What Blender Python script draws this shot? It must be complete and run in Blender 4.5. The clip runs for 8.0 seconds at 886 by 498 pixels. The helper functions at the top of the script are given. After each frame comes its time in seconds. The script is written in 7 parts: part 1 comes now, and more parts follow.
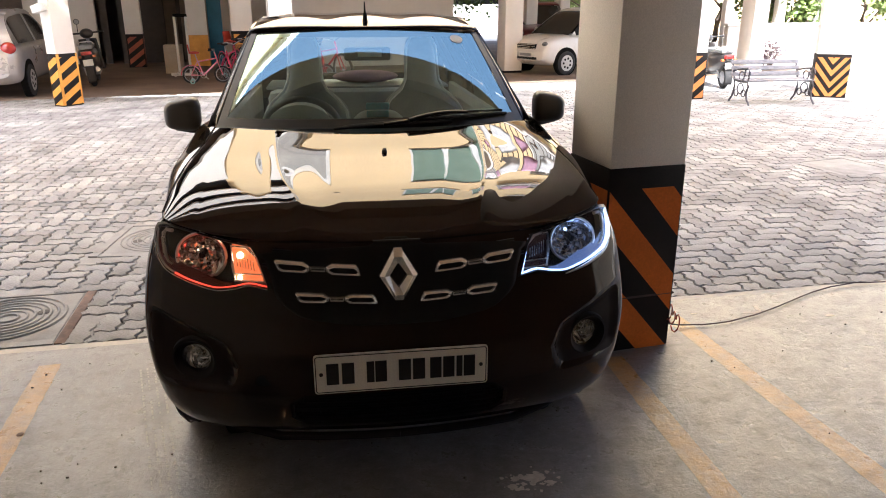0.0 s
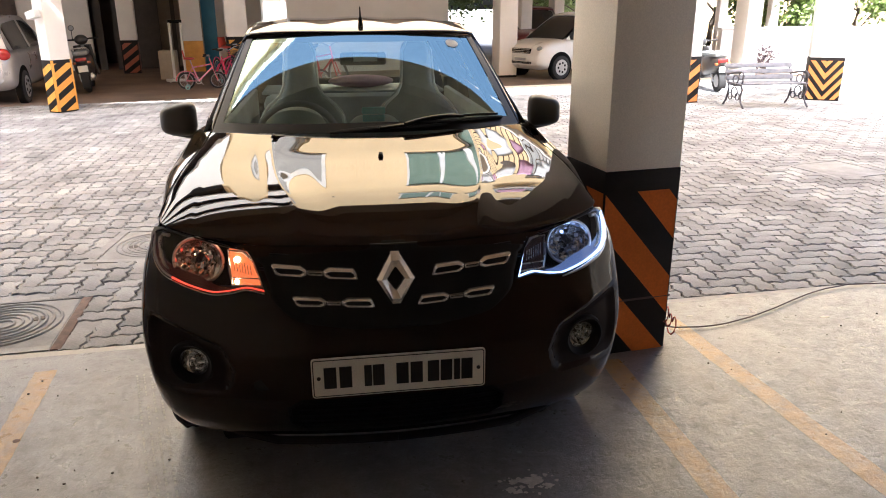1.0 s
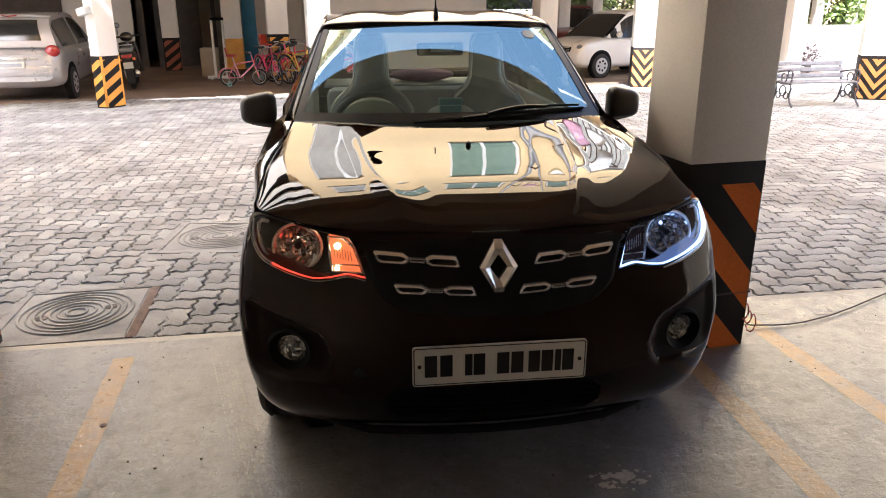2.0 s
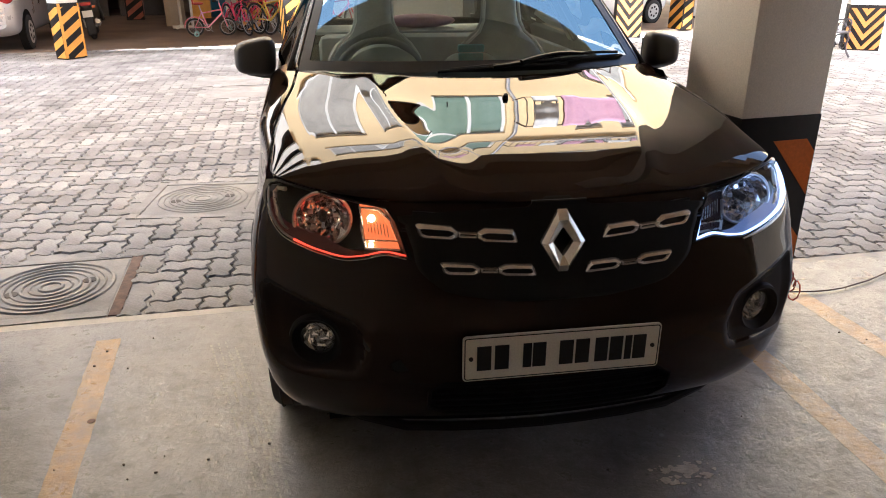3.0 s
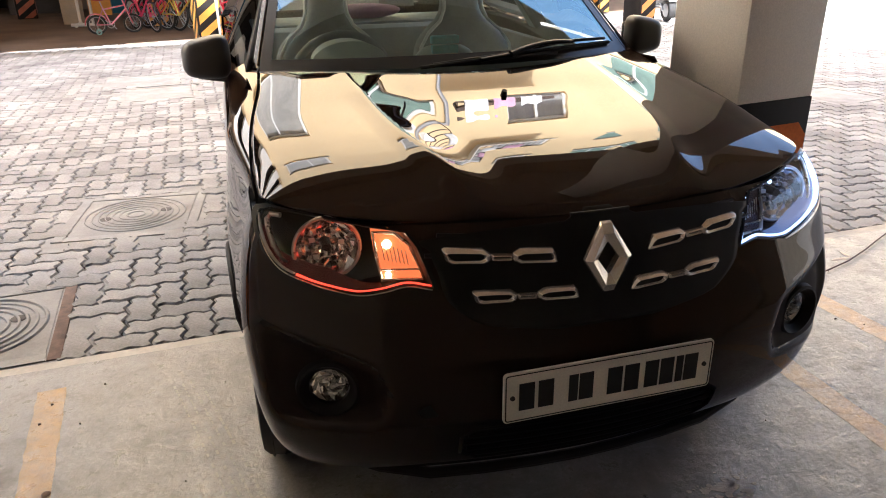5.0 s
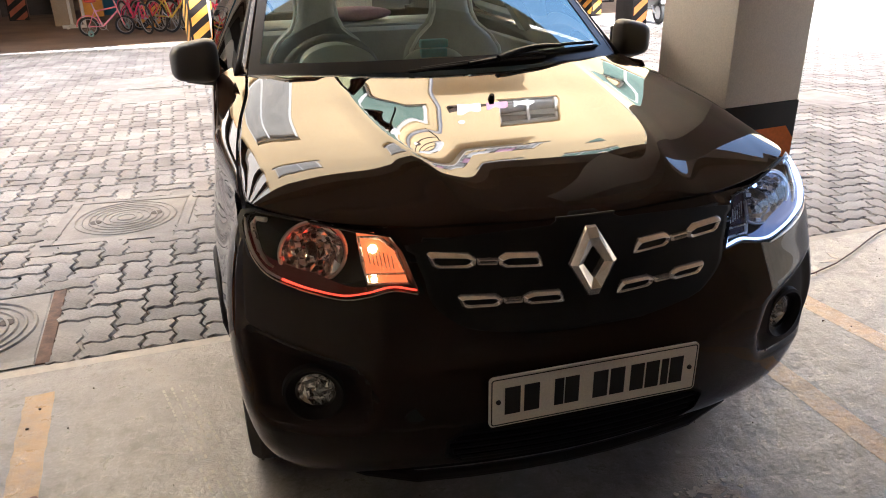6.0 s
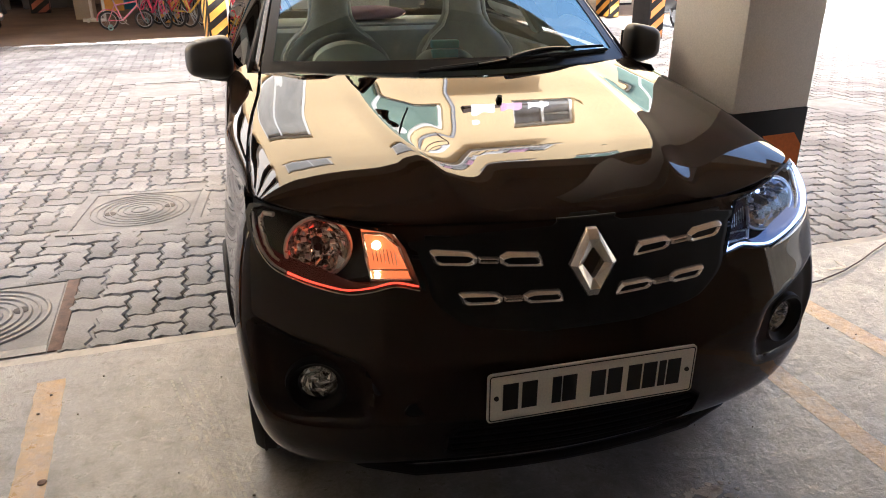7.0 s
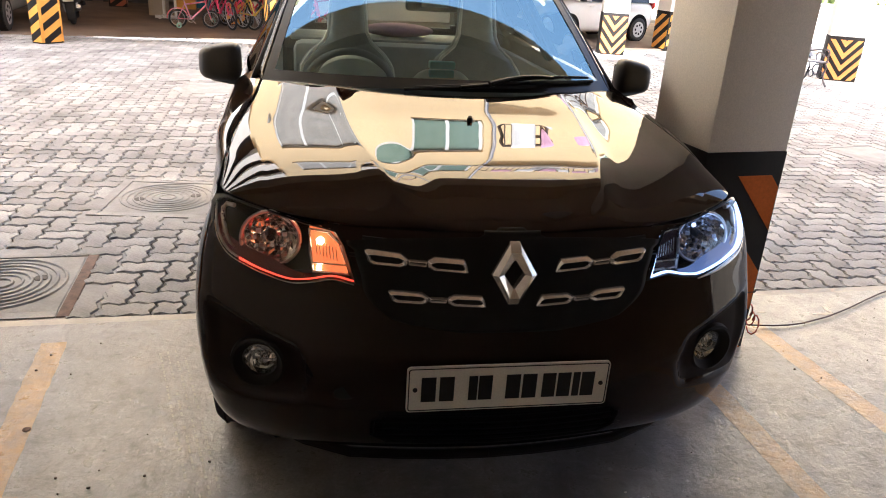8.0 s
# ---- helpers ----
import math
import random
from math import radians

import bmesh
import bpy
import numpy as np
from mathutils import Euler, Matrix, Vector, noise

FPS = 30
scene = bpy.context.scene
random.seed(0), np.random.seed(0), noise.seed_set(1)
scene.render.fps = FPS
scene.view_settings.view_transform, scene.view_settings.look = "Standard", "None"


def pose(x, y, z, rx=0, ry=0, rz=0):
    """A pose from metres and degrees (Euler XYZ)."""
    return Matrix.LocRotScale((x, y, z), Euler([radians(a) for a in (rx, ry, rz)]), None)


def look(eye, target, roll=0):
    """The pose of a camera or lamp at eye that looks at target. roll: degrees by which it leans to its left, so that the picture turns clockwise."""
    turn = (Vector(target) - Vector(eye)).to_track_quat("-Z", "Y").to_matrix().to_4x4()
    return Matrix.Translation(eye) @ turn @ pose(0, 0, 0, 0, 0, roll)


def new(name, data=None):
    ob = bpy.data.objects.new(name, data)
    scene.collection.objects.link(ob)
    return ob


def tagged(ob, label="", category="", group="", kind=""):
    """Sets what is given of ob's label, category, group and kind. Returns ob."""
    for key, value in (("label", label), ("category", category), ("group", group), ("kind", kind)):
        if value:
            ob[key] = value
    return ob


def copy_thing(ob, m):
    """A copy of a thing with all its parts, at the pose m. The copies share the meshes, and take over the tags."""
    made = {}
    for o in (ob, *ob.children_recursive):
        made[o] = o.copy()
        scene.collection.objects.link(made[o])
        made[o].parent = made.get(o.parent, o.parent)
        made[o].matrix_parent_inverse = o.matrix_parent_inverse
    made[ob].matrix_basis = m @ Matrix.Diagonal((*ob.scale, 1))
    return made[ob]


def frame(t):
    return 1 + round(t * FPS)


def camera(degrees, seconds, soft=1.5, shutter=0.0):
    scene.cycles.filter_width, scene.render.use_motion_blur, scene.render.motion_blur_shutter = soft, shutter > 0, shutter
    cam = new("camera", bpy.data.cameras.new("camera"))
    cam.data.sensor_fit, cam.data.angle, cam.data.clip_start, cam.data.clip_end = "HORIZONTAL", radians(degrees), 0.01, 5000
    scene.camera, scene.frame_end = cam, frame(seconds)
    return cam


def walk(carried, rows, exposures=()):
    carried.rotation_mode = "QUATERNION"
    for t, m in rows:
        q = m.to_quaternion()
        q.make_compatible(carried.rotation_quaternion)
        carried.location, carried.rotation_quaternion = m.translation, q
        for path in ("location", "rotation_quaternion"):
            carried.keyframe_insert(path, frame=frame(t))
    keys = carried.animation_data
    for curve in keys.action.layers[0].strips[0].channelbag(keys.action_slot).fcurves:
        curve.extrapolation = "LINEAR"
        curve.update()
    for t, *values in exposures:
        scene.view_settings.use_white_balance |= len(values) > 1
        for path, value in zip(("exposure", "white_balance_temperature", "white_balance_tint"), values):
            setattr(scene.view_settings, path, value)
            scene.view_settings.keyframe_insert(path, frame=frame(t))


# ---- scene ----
cam = camera(62.7, 8.0, soft=1.0)
PATH = [
    (0, (-0.158, -1.921, 1.527), (0.116, -0.048, 0.882), 0.0),
    (0.5, (-0.158, -1.922, 1.527), (0.113, -0.047, 0.887), -0.2),
    (1, (-0.162, -1.925, 1.524), (0.124, -0.049, 0.891), -0.2),
    (1.5, (-0.229, -1.918, 1.505), (0.059, -0.04, 0.881), 0.6),
    (2, (-0.379, -1.879, 1.483), (-0.165, 0.006, 0.85), -0.2),
    (2.2, (-0.428, -1.846, 1.474), (-0.187, 0.035, 0.839), 0.2),
    (3.3, (-0.603, -1.41, 1.417), (-0.262, 0.399, 0.636), -0.9),
    (3.5, (-0.649, -1.339, 1.417), (-0.24, 0.455, 0.633), -2.3),
    (4, (-0.72, -1.252, 1.409), (-0.277, 0.527, 0.609), -2.2),
    (4.5, (-0.735, -1.237, 1.408), (-0.259, 0.541, 0.625), -1.4),
    (6, (-0.712, -1.245, 1.416), (-0.2, 0.526, 0.641), -0.9),
    (6.5, (-0.713, -1.25, 1.422), (-0.191, 0.528, 0.667), -0.8),
    (7, (-0.699, -1.279, 1.424), (-0.22, 0.501, 0.648), 0.0),
    (7.5, (-0.601, -1.382, 1.446), (-0.22, 0.434, 0.698), 2.2),
    (8, (-0.475, -1.493, 1.467), (-0.124, 0.332, 0.728), 3.7),
]
EXPOSURES = [(0, 2.49), (2, 2.47), (3.5, 2.60), (4.5, 2.64), (8, 2.66)]
walk(cam, [(t, look(eye, target, roll)) for t, eye, target, roll in PATH], [(t, e, 5500, 11) for t, e in EXPOSURES])

# ---- world and sun ----
SUN_ELEV, SUN_AZ = 56.9, 6.0   # the sun stands behind the camera's building, high
world = bpy.data.worlds.new("world")
scene.world = world
world.use_nodes = True
wn = world.node_tree
sky = wn.nodes.new("ShaderNodeTexSky")
sky.sky_type = "NISHITA"
sky.sun_disc = False
sky.sun_elevation = radians(SUN_ELEV)
sky.sun_rotation = radians(180 + SUN_AZ)
sky.dust_density = 8.5
sky.ozone_density = 0.7
wn.links.new(sky.outputs[0], wn.nodes["Background"].inputs[0])
wn.nodes["Background"].inputs[1].default_value = 0.15
sun = new("sun", bpy.data.lights.new("sun", "SUN"))
sun.data.energy = 5.0
sun.data.angle = radians(0.5)
sun.data.color = (1.0, 0.95, 0.86)
ce, se = math.cos(radians(SUN_ELEV)), math.sin(radians(SUN_ELEV))
sa, ca = math.sin(radians(SUN_AZ)), math.cos(radians(SUN_AZ))
sun.matrix_world = look((0, 0, 40), (sa * ce, ca * ce, 40 - se))


# ---- materials ----
def node(nt, kind, **inputs):
    n = nt.nodes.new(kind)
    for k, v in inputs.items():
        n.inputs[k].default_value = v
    return n


def base_mat(name):
    m = bpy.data.materials.new(name)
    m.use_nodes = True
    return m, m.node_tree, m.node_tree.nodes["Principled BSDF"]


def surf(name, col, col2=None, scale=6.0, rough=0.6, bump=0.2, fine=90.0, metal=0.0, coat=0.0, spread=0.5, rvar=0.1, vary="", depth=0.004, spec=0.5, grain=(0.78, 1.2)):
    """A surface of two mixed colours with a broad and a fine variation, bump and uneven gloss."""
    m, nt, b = base_mat(name)
    lk = nt.links.new
    col2 = col2 or tuple(c * 0.75 for c in col)
    tc = nt.nodes.new("ShaderNodeTexCoord")
    n1 = node(nt, "ShaderNodeTexNoise", Scale=scale, Detail=6.0, Roughness=0.62)
    n2 = node(nt, "ShaderNodeTexNoise", Scale=fine, Detail=4.0, Roughness=0.6)
    lk(tc.outputs["Object"], n1.inputs["Vector"])
    lk(tc.outputs["Object"], n2.inputs["Vector"])
    r1 = node(nt, "ShaderNodeMapRange")
    r1.inputs["From Min"].default_value, r1.inputs["From Max"].default_value = 0.5 - spread * 0.3, 0.5 + spread * 0.3
    lk(n1.outputs["Fac"], r1.inputs["Value"])
    mix = nt.nodes.new("ShaderNodeMix")
    mix.data_type = "RGBA"
    mix.inputs["A"].default_value, mix.inputs["B"].default_value = (*col, 1), (*col2, 1)
    lk(r1.outputs["Result"], mix.inputs["Factor"])
    r2 = node(nt, "ShaderNodeMapRange")
    r2.inputs["To Min"].default_value, r2.inputs["To Max"].default_value = grain
    lk(n2.outputs["Fac"], r2.inputs["Value"])
    mul = nt.nodes.new("ShaderNodeVectorMath")
    mul.operation = "SCALE"
    lk(mix.outputs["Result"], mul.inputs[0])
    lk(r2.outputs["Result"], mul.inputs["Scale"])
    out = mul.outputs["Vector"]
    if vary:
        if vary == "object":
            rnd = nt.nodes.new("ShaderNodeObjectInfo").outputs["Random"]
        else:
            rnd = nt.nodes.new("ShaderNodeNewGeometry").outputs["Random Per Island"]
        r3 = node(nt, "ShaderNodeMapRange")
        r3.inputs["To Min"].default_value, r3.inputs["To Max"].default_value = 0.78, 1.14
        lk(rnd, r3.inputs["Value"])
        mul2 = nt.nodes.new("ShaderNodeVectorMath")
        mul2.operation = "SCALE"
        lk(out, mul2.inputs[0])
        lk(r3.outputs["Result"], mul2.inputs["Scale"])
        out = mul2.outputs["Vector"]
    lk(out, b.inputs["Base Color"])
    r4 = node(nt, "ShaderNodeMapRange")
    r4.inputs["To Min"].default_value, r4.inputs["To Max"].default_value = max(rough - rvar, 0.02), min(rough + rvar, 1.0)
    lk(n1.outputs["Fac"], r4.inputs["Value"])
    lk(r4.outputs["Result"], b.inputs["Roughness"])
    b.inputs["Metallic"].default_value = metal
    b.inputs["Coat Weight"].default_value = coat
    b.inputs["Coat Roughness"].default_value = 0.03
    if bump:
        bp = node(nt, "ShaderNodeBump", Strength=bump, Distance=depth)
        lk(n2.outputs["Fac"], bp.inputs["Height"])
        lk(bp.outputs["Normal"], b.inputs["Normal"])
    b.inputs["Specular IOR Level"].default_value = spec
    return m


def glow(name, col, strength, base=(0.8, 0.8, 0.8)):
    m, nt, b = base_mat(name)
    b.inputs["Base Color"].default_value = (*base, 1)
    b.inputs["Emission Color"].default_value = (*col, 1)
    b.inputs["Emission Strength"].default_value = strength
    b.inputs["Roughness"].default_value = 0.25
    return m


def pane(name, tint, ior=1.6, rough=0.0, sheen=(1, 1, 1)):
    """A thin pane: clear and tinted, with a mirror gloss that grows at a slant."""
    m, nt, b = base_mat(name)
    nt.nodes.remove(b)
    lk = nt.links.new
    t = nt.nodes.new("ShaderNodeBsdfTransparent")
    t.inputs[0].default_value = (*tint, 1)
    g = nt.nodes.new("ShaderNodeBsdfGlossy")
    g.inputs["Roughness"].default_value = rough
    g.inputs["Color"].default_value = (*sheen, 1)
    fr = node(nt, "ShaderNodeFresnel", IOR=ior)
    mx = nt.nodes.new("ShaderNodeMixShader")
    lk(fr.outputs[0], mx.inputs[0])
    lk(t.outputs[0], mx.inputs[1])
    lk(g.outputs[0], mx.inputs[2])
    lk(mx.outputs[0], nt.nodes["Material Output"].inputs["Surface"])
    return m


def car_paint(name, col):
    """Dark paint under a clear coat."""
    m = surf(name, col, tuple(c * 1.3 for c in col), 2, 0.45, 0.0, 900, coat=1.0, rvar=0.03)
    p = m.node_tree.nodes["Principled BSDF"]
    p.inputs["Specular IOR Level"].default_value = 0.0
    p.inputs["Coat Roughness"].default_value = 0.0
    p.inputs["Coat IOR"].default_value = 1.37
    return m


def worn_floor(name):
    """Trowelled concrete: clouds, long scuffs, pale scratches, dark specks and hair cracks."""
    m, nt, b = base_mat(name)
    lk = nt.links.new
    tc = nt.nodes.new("ShaderNodeTexCoord")
    def noise_at(scale, detail=6.0, stretch=(1, 1, 1), turn=0.0, rough=0.6):
        mp = nt.nodes.new("ShaderNodeMapping")
        mp.inputs["Scale"].default_value = stretch
        mp.inputs["Rotation"].default_value = (0, 0, radians(turn))
        lk(tc.outputs["Object"], mp.inputs["Vector"])
        n = node(nt, "ShaderNodeTexNoise", Scale=scale, Detail=detail, Roughness=rough)
        lk(mp.outputs["Vector"], n.inputs["Vector"])
        return n.outputs["Fac"]
    def span(v, a, b, lo=0.0, hi=1.0):
        r = node(nt, "ShaderNodeMapRange")
        r.inputs["From Min"].default_value, r.inputs["From Max"].default_value = a, b
        r.inputs["To Min"].default_value, r.inputs["To Max"].default_value = lo, hi
        lk(v, r.inputs["Value"])
        return r.outputs["Result"]
    def mixed(fac, x, y, blend="MIX"):
        mx = nt.nodes.new("ShaderNodeMix")
        mx.data_type, mx.blend_type = "RGBA", blend
        lk(fac, mx.inputs["Factor"])
        for s, v in (("A", x), ("B", y)):
            if isinstance(v, tuple):
                mx.inputs[s].default_value = (*v, 1)
            else:
                lk(v, mx.inputs[s])
        return mx.outputs["Result"]
    clouds = noise_at(1.3, 9.0, rough=0.68)
    col = mixed(span(clouds, 0.40, 0.60), (0.31, 0.285, 0.255), (0.52, 0.495, 0.455))
    dust = noise_at(5.0, 8.0, rough=0.7)
    col = mixed(span(dust, 0.50, 0.72, 0, 0.55), col, (0.56, 0.53, 0.48))
    damp = noise_at(2.4, 5.0)
    col = mixed(span(damp, 0.53, 0.66, 0, 0.6), col, (0.19, 0.17, 0.145))
    for turn, st in ((12, (1.0, 2.6, 1.0)), (81, (1.0, 3.2, 1.0)), (140, (1.0, 2.8, 1.0))):
        s = noise_at(6.5, 6.0, st, turn, 0.72)
        col = mixed(span(s, 0.57, 0.68, 0, 0.32), col, (0.70, 0.67, 0.62))
        s = noise_at(5.2, 6.0, st, turn + 35, 0.72)
        col = mixed(span(s, 0.58, 0.68, 0, 0.38), col, (0.24, 0.215, 0.19))
    chips = node(nt, "ShaderNodeTexNoise", Scale=13.0, Detail=9.0, Roughness=0.72, Distortion=0.25)
    lk(tc.outputs["Object"], chips.inputs["Vector"])
    chips = chips.outputs["Fac"]
    col = mixed(span(chips, 0.54, 0.64, 0, 0.6), col, (0.22, 0.195, 0.165))
    col = mixed(span(chips, 0.46, 0.36, 0, 0.6), col, (0.72, 0.68, 0.61))
    grit = noise_at(95.0, 4.0)
    col = mixed(span(grit, 0.40, 0.65, 0, 0.5), col, (0.28, 0.26, 0.235))
    vo = node(nt, "ShaderNodeTexVoronoi", Scale=9.0)
    lk(tc.outputs["Object"], vo.inputs["Vector"])
    col = mixed(span(vo.outputs["Distance"], 0.035, 0.06, 0.75, 0.0), col, (0.07, 0.06, 0.05))
    vo2 = node(nt, "ShaderNodeTexVoronoi", Scale=4.3)
    lk(tc.outputs["Object"], vo2.inputs["Vector"])
    col = mixed(span(vo2.outputs["Distance"], 0.03, 0.05, 0.8, 0.0), col, (0.72, 0.70, 0.66))
    wob = node(nt, "ShaderNodeTexNoise", Scale=3.0, Detail=5.0)
    lk(tc.outputs["Object"], wob.inputs["Vector"])
    ad = nt.nodes.new("ShaderNodeVectorMath")
    ad.operation = "MULTIPLY_ADD"
    ad.inputs[1].default_value = (0.5, 0.5, 0.5)
    lk(wob.outputs["Color"], ad.inputs[0])
    lk(tc.outputs["Object"], ad.inputs[2])
    cr = node(nt, "ShaderNodeTexVoronoi", Scale=0.8)
    cr.feature = "DISTANCE_TO_EDGE"
    lk(ad.outputs["Vector"], cr.inputs["Vector"])
    col = mixed(span(cr.outputs["Distance"], 0.0015, 0.004, 0.22, 0.0), col, (0.15, 0.13, 0.11))
    tone = nt.nodes.new("ShaderNodeVectorMath")
    tone.operation = "SCALE"
    tone.inputs["Scale"].default_value = 0.49
    lk(col, tone.inputs[0])
    col = tone.outputs["Vector"]
    lk(col, b.inputs["Base Color"])
    lk(span(chips, 0.35, 0.65, 0.24, 0.46), b.inputs["Roughness"])
    b.inputs["Specular IOR Level"].default_value = 0.85
    bp = node(nt, "ShaderNodeBump", Strength=0.6, Distance=0.006)
    lk(dust, bp.inputs["Height"])
    bp3 = node(nt, "ShaderNodeBump", Strength=0.9, Distance=0.006)
    lk(chips, bp3.inputs["Height"])
    lk(bp.outputs["Normal"], bp3.inputs["Normal"])
    bp2 = node(nt, "ShaderNodeBump", Strength=0.25, Distance=0.002)
    lk(grit, bp2.inputs["Height"])
    lk(bp3.outputs["Normal"], bp2.inputs["Normal"])
    lk(bp2.outputs["Normal"], b.inputs["Normal"])
    return m, nt, b, col, tc


def worn_paint(name, paint, pale):
    """Bay line paint, rubbed through to the slab here and there."""
    m, nt, b, col, tc = worn_floor(name)
    lk = nt.links.new
    n = node(nt, "ShaderNodeTexNoise", Scale=11.0, Detail=10.0, Roughness=0.75)
    lk(tc.outputs["Object"], n.inputs["Vector"])
    n2 = node(nt, "ShaderNodeTexNoise", Scale=2.0, Detail=4.0)
    lk(tc.outputs["Object"], n2.inputs["Vector"])
    r = node(nt, "ShaderNodeMapRange")
    r.inputs["From Min"].default_value, r.inputs["From Max"].default_value = 0.42, 0.66
    r.inputs["To Min"].default_value, r.inputs["To Max"].default_value = 0.97, 0.42
    lk(n.outputs["Fac"], r.inputs["Value"])
    pm = nt.nodes.new("ShaderNodeMix")
    pm.data_type = "RGBA"
    pm.inputs["A"].default_value, pm.inputs["B"].default_value = (*paint, 1), (*pale, 1)
    lk(n2.outputs["Fac"], pm.inputs["Factor"])
    mx = nt.nodes.new("ShaderNodeMix")
    mx.data_type = "RGBA"
    lk(r.outputs["Result"], mx.inputs["Factor"])
    lk(col, mx.inputs["A"])
    lk(pm.outputs["Result"], mx.inputs["B"])
    lk(mx.outputs["Result"], b.inputs["Base Color"])
    return m


